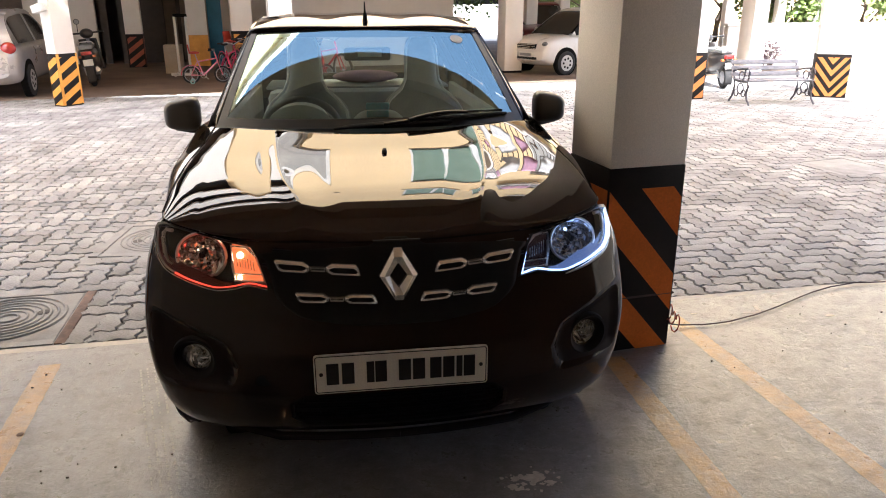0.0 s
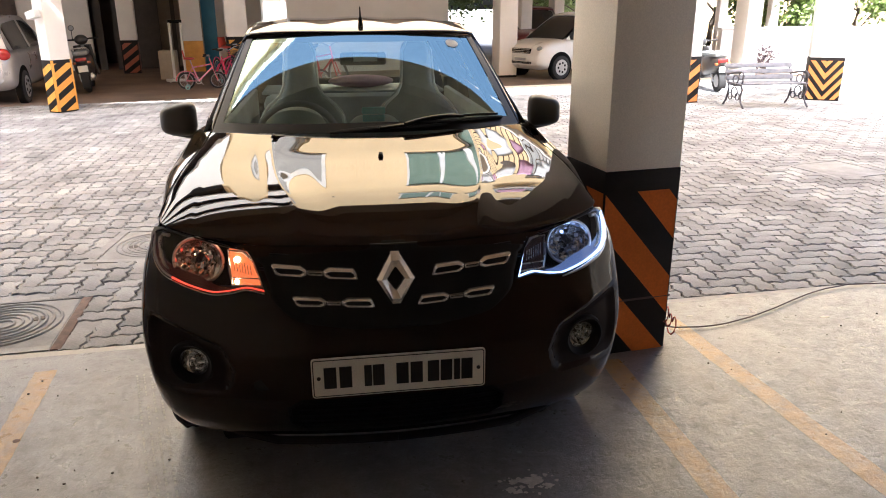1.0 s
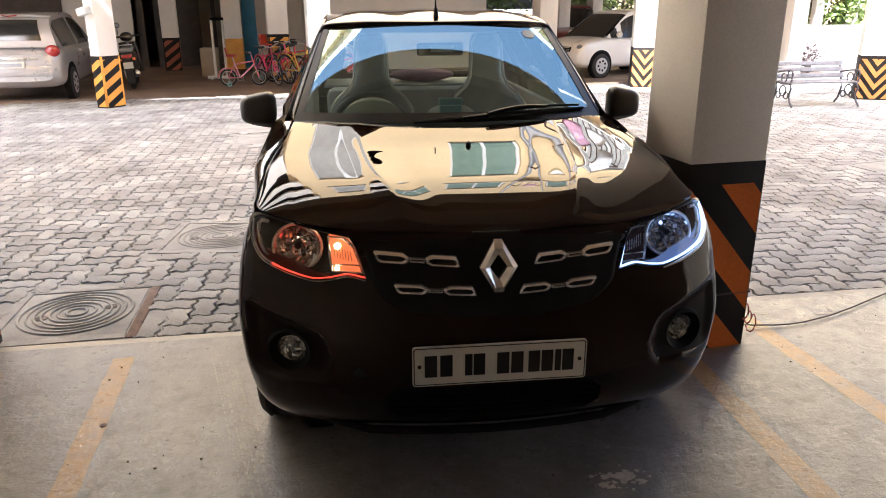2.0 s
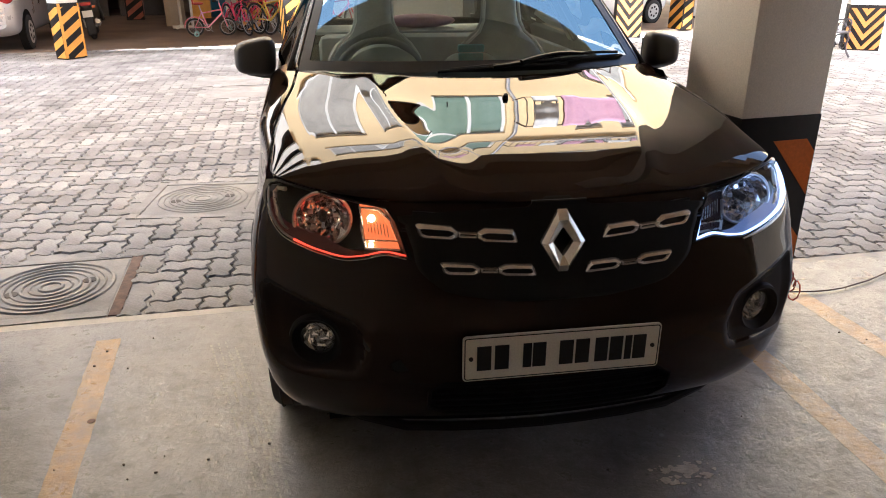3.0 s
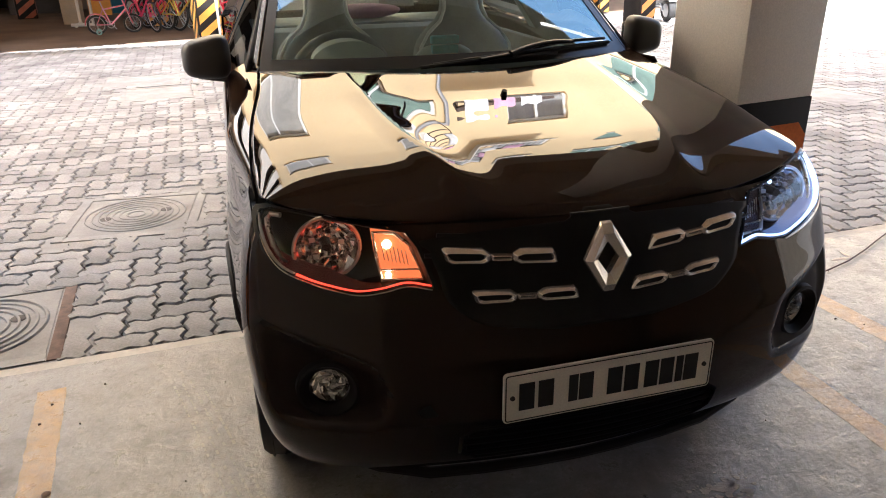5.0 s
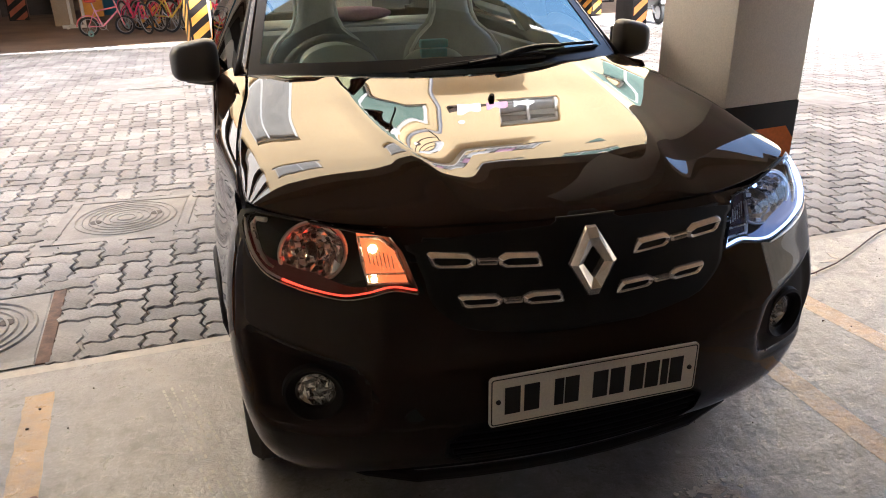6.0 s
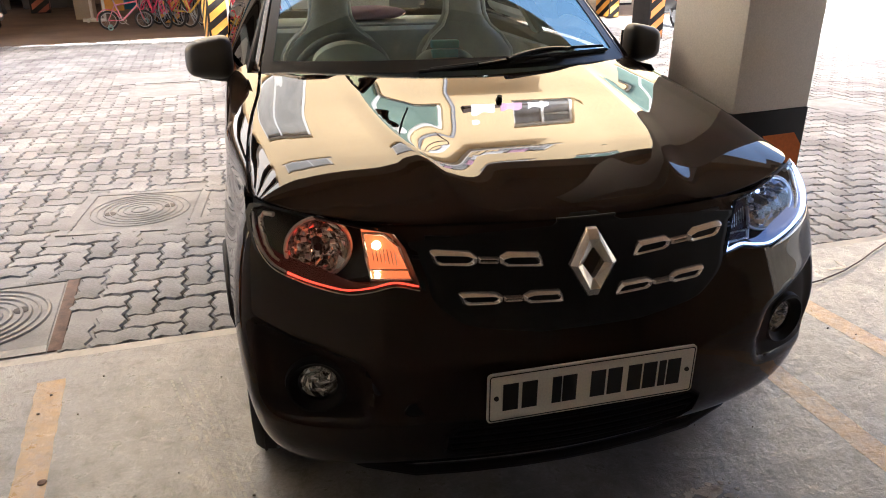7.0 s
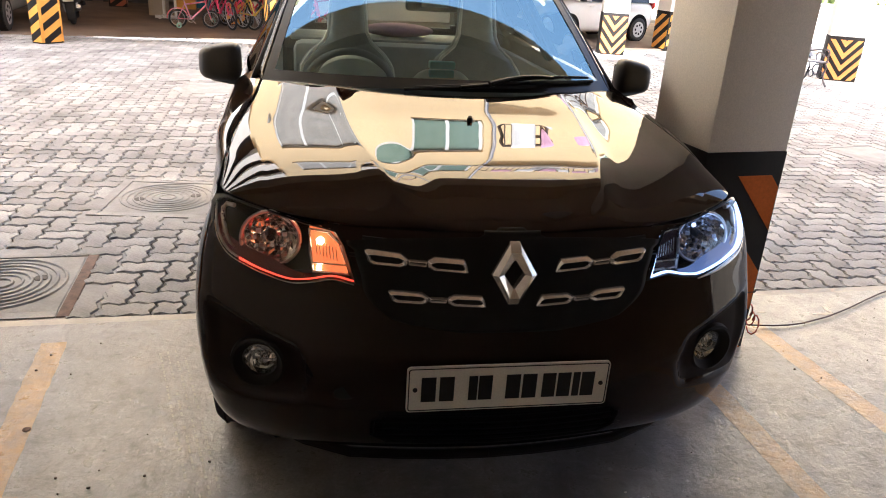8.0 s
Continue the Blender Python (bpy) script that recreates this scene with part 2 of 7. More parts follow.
M = {
    "concrete": worn_floor("worn_concrete")[0],
    "border": surf("cement_border", (0.50, 0.46, 0.40), (0.38, 0.35, 0.30), 3.0, 0.7, 0.4, 60),
    "paver": surf("grey_paver", (0.375, 0.36, 0.335), (0.20, 0.19, 0.175), 1.6, 0.75, 0.7, 75, vary="object", grain=(0.45, 1.5)),
    "pavers": surf("grey_pavers", (0.375, 0.36, 0.335), (0.20, 0.19, 0.175), 1.6, 0.75, 0.7, 75, vary="island", grain=(0.45, 1.5)),
    "bed": surf("sand_bed", (0.135, 0.12, 0.105), (0.08, 0.07, 0.06), 9, 0.95, 0.5, 120),
    "cover": surf("cast_concrete_cover", (0.34, 0.325, 0.30), (0.24, 0.23, 0.21), 5, 0.75, 0.5, 110),
    "rust": surf("rusty_frame", (0.20, 0.12, 0.085), (0.10, 0.07, 0.055), 14, 0.85, 0.5, 90),
    "yellow": worn_paint("worn_yellow_paint", (0.41, 0.215, 0.034), (0.355, 0.215, 0.07)),
    "wall_white": surf("white_wall_paint", (0.85, 0.80, 0.73), (0.79, 0.74, 0.67), 1.5, 0.65, 0.08, 160),
    "wall_cream": surf("cream_facade_paint", (0.80, 0.61, 0.34), (0.74, 0.56, 0.31), 0.6, 0.7, 0.1, 40),
    "ceiling": surf("painted_soffit", (0.55, 0.425, 0.305), (0.49, 0.375, 0.27), 0.8, 0.8, 0.1, 40),
    "black_paint": surf("black_band_paint", (0.014, 0.012, 0.011), (0.022, 0.019, 0.017), 6, 0.6, 0.1, 90, spec=0.15),
    "orange": surf("orange_stripe_paint", (0.76, 0.19, 0.022), (0.64, 0.155, 0.018), 5, 0.55, 0.12, 90, spec=0.2),
    "amber_paint": surf("yellow_orange_stripe_paint", (0.75, 0.36, 0.05), (0.62, 0.28, 0.04), 5, 0.5, 0.12, 90),
    # dark brown that carries the shade deep under the house across
    "dim": surf("dim_shaded_brown", (0.075, 0.06, 0.05), (0.055, 0.045, 0.038), 4, 0.8, 0.1),
    "brown_wall": surf("dull_brown_wall", (0.34, 0.275, 0.215), (0.28, 0.22, 0.17), 3, 0.8, 0.1),
    "dirt": surf("brown_stilt_floor", (0.22, 0.155, 0.105), (0.15, 0.105, 0.075), 1.2, 0.8, 0.3, 40),
    "ground": surf("pale_ground", (0.40, 0.37, 0.32), (0.30, 0.28, 0.24), 0.4, 0.9, 0.3, 12),
    # near-black: plain black parts, and unlit hollows with shade in the colour
    "dark": surf("black_parts_and_shade", (0.008, 0.007, 0.006), None, 5, 0.85, 0.0, spec=0.1),
    "paint": car_paint("dark_bronze_car_paint", (0.0175, 0.0096, 0.0064)),
    "plastic": surf("textured_black_plastic", (0.012, 0.011, 0.010), (0.017, 0.016, 0.015), 9, 0.5, 0.15, 420, rvar=0.08, depth=0.0008, spec=0.12),
    "pocket": surf("dark_bumper_plastic", (0.018, 0.011, 0.008), (0.014, 0.009, 0.007), 9, 0.6, 0.05, 420, rvar=0.08, depth=0.0006, spec=0.1),
    "mirror_plastic": surf("satin_black_plastic", (0.035, 0.031, 0.028), (0.045, 0.04, 0.036), 9, 0.42, 0.1, 420, rvar=0.06, depth=0.0006, spec=0.5),
    "gloss_black": surf("gloss_black_plastic", (0.006, 0.006, 0.006), None, 4, 0.3, 0.0, rvar=0.04, spec=0.25),
    "rubber": surf("tyre_rubber", (0.022, 0.021, 0.020), (0.035, 0.032, 0.03), 14, 0.85, 0.3, 160),
    "chrome": surf("bright_chrome", (0.92, 0.88, 0.82), (0.86, 0.82, 0.76), 12, 0.17, 0.0, 60, metal=0.74, rvar=0.05),
    "satin": surf("satin_chrome", (0.78, 0.74, 0.66), (0.70, 0.66, 0.59), 12, 0.28, 0.0, 60, metal=0.85, rvar=0.06),
    "reflector": surf("lamp_reflector", (0.88, 0.87, 0.85), (0.75, 0.74, 0.72), 30, 0.10, 0.0, 60, metal=0.9, rvar=0.05),
    "steel": surf("painted_steel", (0.45, 0.45, 0.46), (0.38, 0.38, 0.39), 12, 0.4, 0.05, 90, metal=0.6),
    "plate": surf("white_plate_face", (0.78, 0.74, 0.66), (0.74, 0.70, 0.62), 8, 0.45, 0.02, 200),
    "ink": surf("black_plate_ink", (0.012, 0.011, 0.010), None, 9, 0.5, 0.0),
    "seat": surf("grey_seat_cover", (0.36, 0.37, 0.34), (0.30, 0.31, 0.28), 10, 0.7, 0.2, 200),
    "dash": surf("grey_dashboard", (0.28, 0.29, 0.28), (0.23, 0.24, 0.23), 10, 0.65, 0.15, 300),
    "dash_light": surf("pale_dash_cover", (0.80, 0.80, 0.74), (0.74, 0.74, 0.68), 10, 0.6, 0.1, 300),
    "teal": surf("teal_device", (0.30, 0.72, 0.78), (0.22, 0.62, 0.68), 10, 0.35, 0.0),
    "cabin": surf("beige_cabin_trim", (0.42, 0.41, 0.37), (0.36, 0.35, 0.31), 5, 0.8, 0.1, 120),
    "cable": surf("dark_cable", (0.05, 0.03, 0.025), (0.08, 0.04, 0.03), 20, 0.6, 0.1, 200),
    "red_wire": surf("red_wire", (0.45, 0.06, 0.03), None, 20, 0.5, 0.0),
    # windscreen gloss is raised and tinted cyan to colour the mirrored sky
    "glass": pane("windscreen_glass", (0.90, 0.97, 0.94), 2.85, 0.0, (0.72, 0.98, 0.96)),
    "side_glass": pane("dark_tinted_glass", (0.84, 0.88, 0.86), 1.5),
    "lens": pane("lamp_lens", (0.94, 0.95, 0.96), 1.45),
    "clear": pane("rear_glass", (0.70, 0.76, 0.74), 1.5),
    "amber_lit": glow("amber_indicator_lit", (1.0, 0.19, 0.05), 0.20, (0.4, 0.12, 0.04)),
    "amber_bulb": glow("amber_bulb_lit", (1.0, 0.66, 0.36), 3.0),
    "red_lit": glow("red_orange_light_strip", (1.0, 0.06, 0.025), 0.36, (0.4, 0.05, 0.02)),
    "white_lit": glow("cool_white_light_strip", (0.44, 0.60, 1.0), 0.55),
    "guide_lit": glow("pale_blue_light_guide", (0.36, 0.50, 1.0), 0.05, (0.10, 0.115, 0.15)),
    "guide_red": glow("dull_red_light_guide", (1.0, 0.07, 0.03), 0.003, (0.02, 0.012, 0.010)),
    "frame_white_lamp": surf("pale_lamp_plastic", (0.62, 0.62, 0.62), (0.55, 0.55, 0.55), 20, 0.3, 0.0),
    "indicator_off": surf("smoked_clear_plastic", (0.10, 0.055, 0.045), (0.05, 0.03, 0.028), 60, 0.2, 0.0, coat=0.6),
    "amber_dim": surf("amber_plastic", (0.55, 0.14, 0.03), (0.45, 0.10, 0.02), 60, 0.3, 0.0, coat=0.5),
}


# ---- mesh helpers ----
def part(name, bm, material, parent=None, label="", smooth=True, mods=()):
    me = bpy.data.meshes.new(name)
    bm.to_mesh(me)
    bm.free()
    me.materials.append(M[material] if isinstance(material, str) else material)
    if smooth:
        me.shade_smooth()
        me.set_sharp_from_angle(angle=radians(38))
    ob = new(name, me)
    if parent is not None:
        ob.parent = parent
        ob.matrix_parent_inverse = parent.matrix_world.inverted() if parent.parent is None and parent.type == "EMPTY" else Matrix.Identity(4)
    for kind, values in mods:
        md = ob.modifiers.new(kind.lower(), kind)
        for k, v in values.items():
            if k == "thickness":
                md.thickness = v
            elif k == "offset":
                md.offset = v
            elif k == "width":
                md.width = v
            elif k == "segments":
                md.segments = v
            elif k == "levels":
                md.levels = md.render_levels = v
    if label:
        tagged(ob, label)
    return ob


def thing(name, label, category, group="", at=(0, 0, 0)):
    ob = new(name)
    ob.location = at
    ob.matrix_world = Matrix.Translation(at)
    ob.empty_display_size = 0.1
    return tagged(ob, label, category, group)


def structure(ob, label, category):
    return tagged(ob, label, category, kind="structure")


def BM():
    return bmesh.new()


def box(bm, x0, x1, y0, y1, z0, z1, bevel=0.0, m=None, seg=2):
    r = bmesh.ops.create_cube(bm, size=1.0)
    vs = r["verts"]
    for v in vs:
        v.co = Vector((x0 + (v.co.x + 0.5) * (x1 - x0), y0 + (v.co.y + 0.5) * (y1 - y0), z0 + (v.co.z + 0.5) * (z1 - z0)))
    if bevel:
        es = list({e for v in vs for e in v.link_edges})
        r = bmesh.ops.bevel(bm, geom=es, offset=bevel, segments=seg, affect="EDGES", profile=0.5)
        vs = list({v for v in r["verts"]} | {v for v in vs if v.is_valid})
    if m is not None:
        bmesh.ops.transform(bm, matrix=m, verts=[v for v in vs if v.is_valid])
    return bm


def frustum(bm, p0, p1, r0, r1, seg=12, cap=True):
    p0, p1 = Vector(p0), Vector(p1)
    q = (p1 - p0).to_track_quat("Z", "Y").to_matrix()
    rings = []
    for p, r in ((p0, r0), (p1, r1)):
        rings.append([bm.verts.new(p + q @ Vector((r * math.cos(2 * math.pi * k / seg), r * math.sin(2 * math.pi * k / seg), 0))) for k in range(seg)])
    for k in range(seg):
        bm.faces.new((rings[0][k], rings[0][(k + 1) % seg], rings[1][(k + 1) % seg], rings[1][k]))
    if cap:
        bm.faces.new(rings[0][::-1])
        bm.faces.new(rings[1])
    return bm


def tube(bm, pts, r, seg=8, closed=False):
    """A round bar along points; r is a radius or a radius for each point."""
    pts = [Vector(p) for p in pts]
    n = len(pts)
    rs = r if isinstance(r, (list, tuple)) else [r] * n
    rings = []
    up = Vector((0, 0, 1))
    for k, p in enumerate(pts):
        a = pts[(k - 1) % n] if closed or k else p
        b = pts[(k + 1) % n] if closed or k < n - 1 else p
        d = (b - a).normalized()
        side = d.cross(up)
        if side.length < 0.05:
            side = d.cross(Vector((1, 0, 0)))
        side.normalize()
        top = side.cross(d)
        rings.append([bm.verts.new(p + rs[k] * (math.cos(2 * math.pi * j / seg) * side + math.sin(2 * math.pi * j / seg) * top)) for j in range(seg)])
    for k in range(n if closed else n - 1):
        a, b = rings[k], rings[(k + 1) % n]
        for j in range(seg):
            bm.faces.new((a[j], a[(j + 1) % seg], b[(j + 1) % seg], b[j]))
    if not closed:
        bm.faces.new(rings[0][::-1])
        bm.faces.new(rings[-1])
    return bm


def torus(bm, c, axis, R, r, seg=32, ring=10, m=None):
    q = Vector(axis).to_track_quat("Z", "Y").to_matrix()
    pts = [Vector(c) + q @ Vector((R * math.cos(2 * math.pi * k / seg), R * math.sin(2 * math.pi * k / seg), 0)) for k in range(seg)]
    rows = []
    for k in range(seg):
        out = (pts[k] - Vector(c)).normalized()
        ax = q @ Vector((0, 0, 1))
        rows.append([bm.verts.new(pts[k] + r * (math.cos(2 * math.pi * j / ring) * out + math.sin(2 * math.pi * j / ring) * ax)) for j in range(ring)])
    for k in range(seg):
        a, b = rows[k], rows[(k + 1) % seg]
        for j in range(ring):
            bm.faces.new((a[j], b[j], b[(j + 1) % ring], a[(j + 1) % ring]))
    return bm


def sheet(fn, nu, nv, keep=None, flip=False):
    """A grid fn(u, v), u and v from 0 to 1, less the faces whose centre keep() refuses."""
    bm = BM()
    vs = [[bm.verts.new(fn(i / nu, j / nv)) for i in range(nu + 1)] for j in range(nv + 1)]
    for j in range(nv):
        for i in range(nu):
            q = (vs[j][i], vs[j][i + 1], vs[j + 1][i + 1], vs[j + 1][i])
            c = (q[0].co + q[1].co + q[2].co + q[3].co) / 4
            if keep is None or keep(c):
                try:
                    bm.faces.new(q[::-1] if flip else q)
                except ValueError:
                    pass
    bmesh.ops.remove_doubles(bm, verts=bm.verts[:], dist=1e-5)
    loose = [v for v in bm.verts if not v.link_faces]
    bmesh.ops.delete(bm, geom=loose, context="VERTS")
    return bm


def prism(bm, pts, depth):
    """A closed outline of 3D points, pushed along the vector depth."""
    a = [bm.verts.new(p) for p in pts]
    d = Vector(depth)
    b = [bm.verts.new(Vector(p) + d) for p in pts]
    n = len(a)
    bm.faces.new(a)
    bm.faces.new(b[::-1])
    for k in range(n):
        bm.faces.new((a[k], b[k], b[(k + 1) % n], a[(k + 1) % n]))
    bmesh.ops.recalc_face_normals(bm, faces=bm.faces[:])
    return bm


def table(rows, x):
    """Smooth interpolation in rows of (x, y)."""
    xs = [r[0] for r in rows]
    ys = [r[1] for r in rows]
    if x <= xs[0]:
        return ys[0]
    if x >= xs[-1]:
        return ys[-1]
    k = max(i for i in range(len(xs) - 1) if xs[i] <= x)
    def slope(i):
        if i == 0:
            return (ys[1] - ys[0]) / (xs[1] - xs[0])
        if i == len(xs) - 1:
            return (ys[-1] - ys[-2]) / (xs[-1] - xs[-2])
        return (ys[i + 1] - ys[i - 1]) / (xs[i + 1] - xs[i - 1])
    h = xs[k + 1] - xs[k]
    t = (x - xs[k]) / h
    return ((2 * t**3 - 3 * t**2 + 1) * ys[k] + (t**3 - 2 * t**2 + t) * h * slope(k) + (-2 * t**3 + 3 * t**2) * ys[k + 1] + (t**3 - t**2) * h * slope(k + 1))


def step(a, b, x):
    t = min(max((x - a) / (b - a), 0.0), 1.0)
    return t * t * (3 - 2 * t)


def inside(poly, x, z):
    hit = False
    n = len(poly)
    for k in range(n):
        (x0, z0), (x1, z1) = poly[k], poly[(k + 1) % n]
        if (z0 > z) != (z1 > z) and x < (x1 - x0) * (z - z0) / (z1 - z0) + x0:
            hit = not hit
    return hit

# ---- the ground, the slab and the courtyard ----
def edge_y(x):
    """The rim of the parking slab, slightly askew to the car."""
    return 1.46 + 0.045 * x


bm = BM()
box(bm, -400, 400, -400, 400, -0.5, -0.07)
structure(part("ground", bm, "ground"), "pale dusty ground reaching to the horizon", "ground")

bm = BM()
prism(bm, [(-16, -14, 0), (20, -14, 0), (20, edge_y(20) - 0.052, 0), (-16, edge_y(-16) - 0.052, 0)], (0, 0, -0.2))
slab = structure(part("floor", bm, "concrete", smooth=False), "worn grey concrete parking floor with scuffs and dust", "floor")
bm = BM()
prism(bm, [(-16, edge_y(-16) - 0.052, 0.0), (20, edge_y(20) - 0.052, 0.0), (20, edge_y(20), -0.001), (-16, edge_y(-16), -0.001)], (0, 0, -0.2))
structure(part("trim", bm, "border", smooth=False), "smooth cement rim of the parking slab", "kerb")
bm = BM()
prism(bm, [(-16, edge_y(-16) + 0.002, -0.022), (24, edge_y(24), -0.022), (24, 24, -0.022), (-16, 24, -0.022)], (0, 0, -0.04))
bed = structure(part("pavement", bm, "bed", smooth=False), "courtyard of grey interlocking paving blocks", "paving")


def line_paint(a, b, w):
    """A painted bay line from a to b on the slab."""
    a, b = Vector(a), Vector(b)
    s = (b - a).normalized()
    n = Vector((-s.y, s.x)) * w / 2
    bm = BM()
    rnd = random.Random(int(abs(a.x) * 100))
    k = 80
    left, right = [], []
    for i in range(k + 1):
        p = a + (b - a) * i / k
        left.append((*(p + n * (1 + rnd.uniform(-0.06, 0.06))), 0.0003))
        right.append((*(p - n * (1 + rnd.uniform(-0.06, 0.06))), 0.0003))
    prism(bm, left + right[::-1], (0, 0, -0.004))
    return structure(part("bay_line", bm, "yellow", smooth=False), "worn yellow painted parking bay line on concrete", "floor marking")


line_paint((-1.464, 1.19), (-1.13, -2.4), 0.092)
line_paint((1.030, 0.90), (1.075, -3.0), 0.098)
line_paint((1.490, 1.28), (1.90, -3.4), 0.102)


# marks and litter on the slab
M["splash"] = surf("pale_cement_splash", (0.66, 0.60, 0.52), (0.52, 0.47, 0.40), 40, 0.8, 0.5, 150)
M["mark"] = surf("faint_tyre_mark", (0.44, 0.41, 0.37), (0.37, 0.34, 0.30), 20, 0.8, 0.2)
M["crumb"] = surf("dark_crumb", (0.06, 0.045, 0.03), (0.10, 0.07, 0.05), 9, 0.9, 0.0)
rnd = random.Random(5)
for cx, cy, rx, ry in ((0.445, 0.095, 0.040, 0.026), (0.365, 0.055, 0.022, 0.016), (0.385, 0.098, 0.018, 0.014), (0.50, 0.06, 0.016, 0.010), (1.93, 1.27, 0.06, 0.012), (1.98, 1.31, 0.012, 0.04), (1.62, 1.30, 0.02, 0.008), (2.30, 1.18, 0.03, 0.012)):
    bm = BM()
    prism(bm, [(cx + rx * rnd.uniform(0.6, 1.2) * math.cos(0.3 * k), cy + ry * rnd.uniform(0.6, 1.2) * math.sin(0.3 * k), 0.0012) for k in range(21)], (0, 0, -0.001))
    part("cement_splash", bm, "splash", slab, smooth=False)
for k in range(34):
    q, t0 = rnd.random() ** 0.6, rnd.random() * 6.3
    cx, cy, r = 0.43 + 0.115 * q * math.cos(t0), 0.08 + 0.075 * q * math.sin(t0), rnd.uniform(0.004, 0.017) * (1.25 - 0.7 * q)
    bm = BM()
    prism(bm, [(cx + r * rnd.uniform(0.5, 1.3) * math.cos(0.7 * j), cy + r * rnd.uniform(0.4, 1.1) * math.sin(0.7 * j), 0.0014) for j in range(9)], (0, 0, -0.001))
    part("cement_splash", bm, "splash", slab, smooth=False)
bm = BM()
a0, a1 = Vector((-1.035, 1.08)), Vector((-0.765, 0.10))
ad = (a1 - a0).normalized()
an = Vector((-ad.y, ad.x))
for k in range(38):
    for o in (0.0, 0.028, 0.056, 0.084):
        if rnd.random() < 0.68:
            p = a0 + (a1 - a0) * (k + rnd.uniform(-0.2, 0.2)) / 38 + an * (o - 0.02)
            w = rnd.uniform(0.002, 0.0045)
            q = ad * rnd.uniform(0.006, 0.012)
            prism(bm, [(*(p - an * w - q), 0.0007), (*(p + an * w - q), 0.0007), (*(p + an * w + q), 0.0007), (*(p - an * w + q), 0.0007)], (0, 0, -0.0005))
tagged(part("tyre_mark", bm, "mark", slab, smooth=False), "faint tread print of a tyre", "", "", "stuff")
bm = BM()
for k in range(150):
    x, y = rnd.uniform(-2.6, 3.2), rnd.uniform(-1.3, 1.35)
    r = rnd.choice((0.0015, 0.002, 0.0025, 0.003, 0.005))
    t0 = rnd.random() * 6.3
    prism(bm, [(x + r * rnd.uniform(0.6, 1.3) * math.cos(t0 + 1.05 * j), y + 0.7 * r * rnd.uniform(0.6, 1.3) * math.sin(t0 + 1.05 * j), 0.005) for j in range(6)], (0, 0, -0.0045))
tagged(part("litter", bm, "crumb", slab, smooth=False), "dark crumbs and dry leaf bits on the slab", "", "", "stuff")
bm = BM()
frustum(bm, (-1.376, 0.62, 0.0022), (-1.376, 0.62, 0.0034), 0.013, 0.012, 14)
part("rust_spot", bm, "rust", slab, "round rust spot on the bay line")

# ---- manhole covers ----
def manhole(cx, cy, size, turn, label, frame_mat="cover", rusty=False, rings=True):
    ob = thing("manhole_cover", label, "manhole cover", "manhole covers", (cx, cy, 0))
    m = pose(cx, cy, 0, 0, 0, turn)
    h = size / 2
    bm = BM()
    box(bm, -h - 0.19, h + 0.19, -h - 0.19, h + 0.19, -0.05, -0.0085, 0.0, m)
    part("mortar_bed", bm, "cover", ob, smooth=False)
    bm = BM()
    box(bm, -h, h, -h, h, -0.05, -0.004, 0.006, m)
    part("lid", bm, "cover", ob)
    for k, r in enumerate((0.16, 0.30, 0.42, 0.55, 0.66, 0.78, 0.90) if rings else ()):
        bm = BM()
        torus(bm, (0, 0, -0.0035), (0, 0, 1), r * h, (0.007 if k % 2 else 0.009) * (1.0 if rusty else 0.62), 44, 6)
        bmesh.ops.transform(bm, matrix=m, verts=bm.verts[:])
        part("ring", bm, "cover", ob)
    for sx in (-1, 1) if rings else ():
        bm = BM()
        frustum(bm, (sx * h * 0.52, 0.05 * sx, -0.008), (sx * h * 0.52, 0.05 * sx, -0.001), 0.035, 0.03, 14)
        bmesh.ops.transform(bm, matrix=m, verts=bm.verts[:])
        part("lifting_recess", bm, "bed", ob, "dark lifting pocket")
    for sx, sy in ((1, 0), (-1, 0), (0, 1), (0, -1)):
        bm = BM()
        w = 0.05
        if sx:
            box(bm, sx * (h + 0.008), sx * (h + 0.008 + w), -h - 0.06, h + 0.06, -0.05, -0.002, 0.003)
        else:
            box(bm, -h - 0.004, h + 0.004, sy * (h + 0.008), sy * (h + 0.008 + w), -0.05, -0.002, 0.003)
        bmesh.ops.transform(bm, matrix=m, verts=bm.verts[:])
        bmesh.ops.recalc_face_normals(bm, faces=bm.faces[:])
        part("frame_bar", bm, "rust" if rusty and sx == 1 else frame_mat, ob)
    return ob


manhole(-1.86, 1.755, 0.60, 4.0, "square concrete manhole cover with rings and a rusty edge", rusty=True)
manhole(-1.36, 3.02, 0.60, -5.0, "square concrete manhole cover with raised rings in the paving")
manhole(4.75, 4.45, 0.58, 12.0, "flat concrete manhole cover in the sunlit paving", rings=False)
manhole(-1.50, 6.95, 0.66, 4.0, "pale flat concrete manhole cover in the paving", rings=False)
manhole(-1.70, 7.80, 0.74, 4.0, "pale flat concrete manhole cover in the paving", rings=False)
HOLES = [(-1.86, 1.755, 0.37), (-1.36, 3.02, 0.37), (4.75, 4.45, 0.36), (-1.50, 6.95, 0.39), (-1.70, 7.80, 0.43)]


# ---- stripes on pillars ----
def clip(poly, a, b, c):
    """The part of a flat polygon where a*s + b*z <= c."""
    out = []
    for k in range(len(poly)):
        p, q = poly[k], poly[(k + 1) % len(poly)]
        dp, dq = a * p[0] + b * p[1] - c, a * q[0] + b * q[1] - c
        if dp <= 0:
            out.append(p)
        if (dp < 0) != (dq < 0) and dp != dq:
            t = dp / (dp - dq)
            out.append((p[0] + (q[0] - p[0]) * t, p[1] + (q[1] - p[1]) * t))
    return out


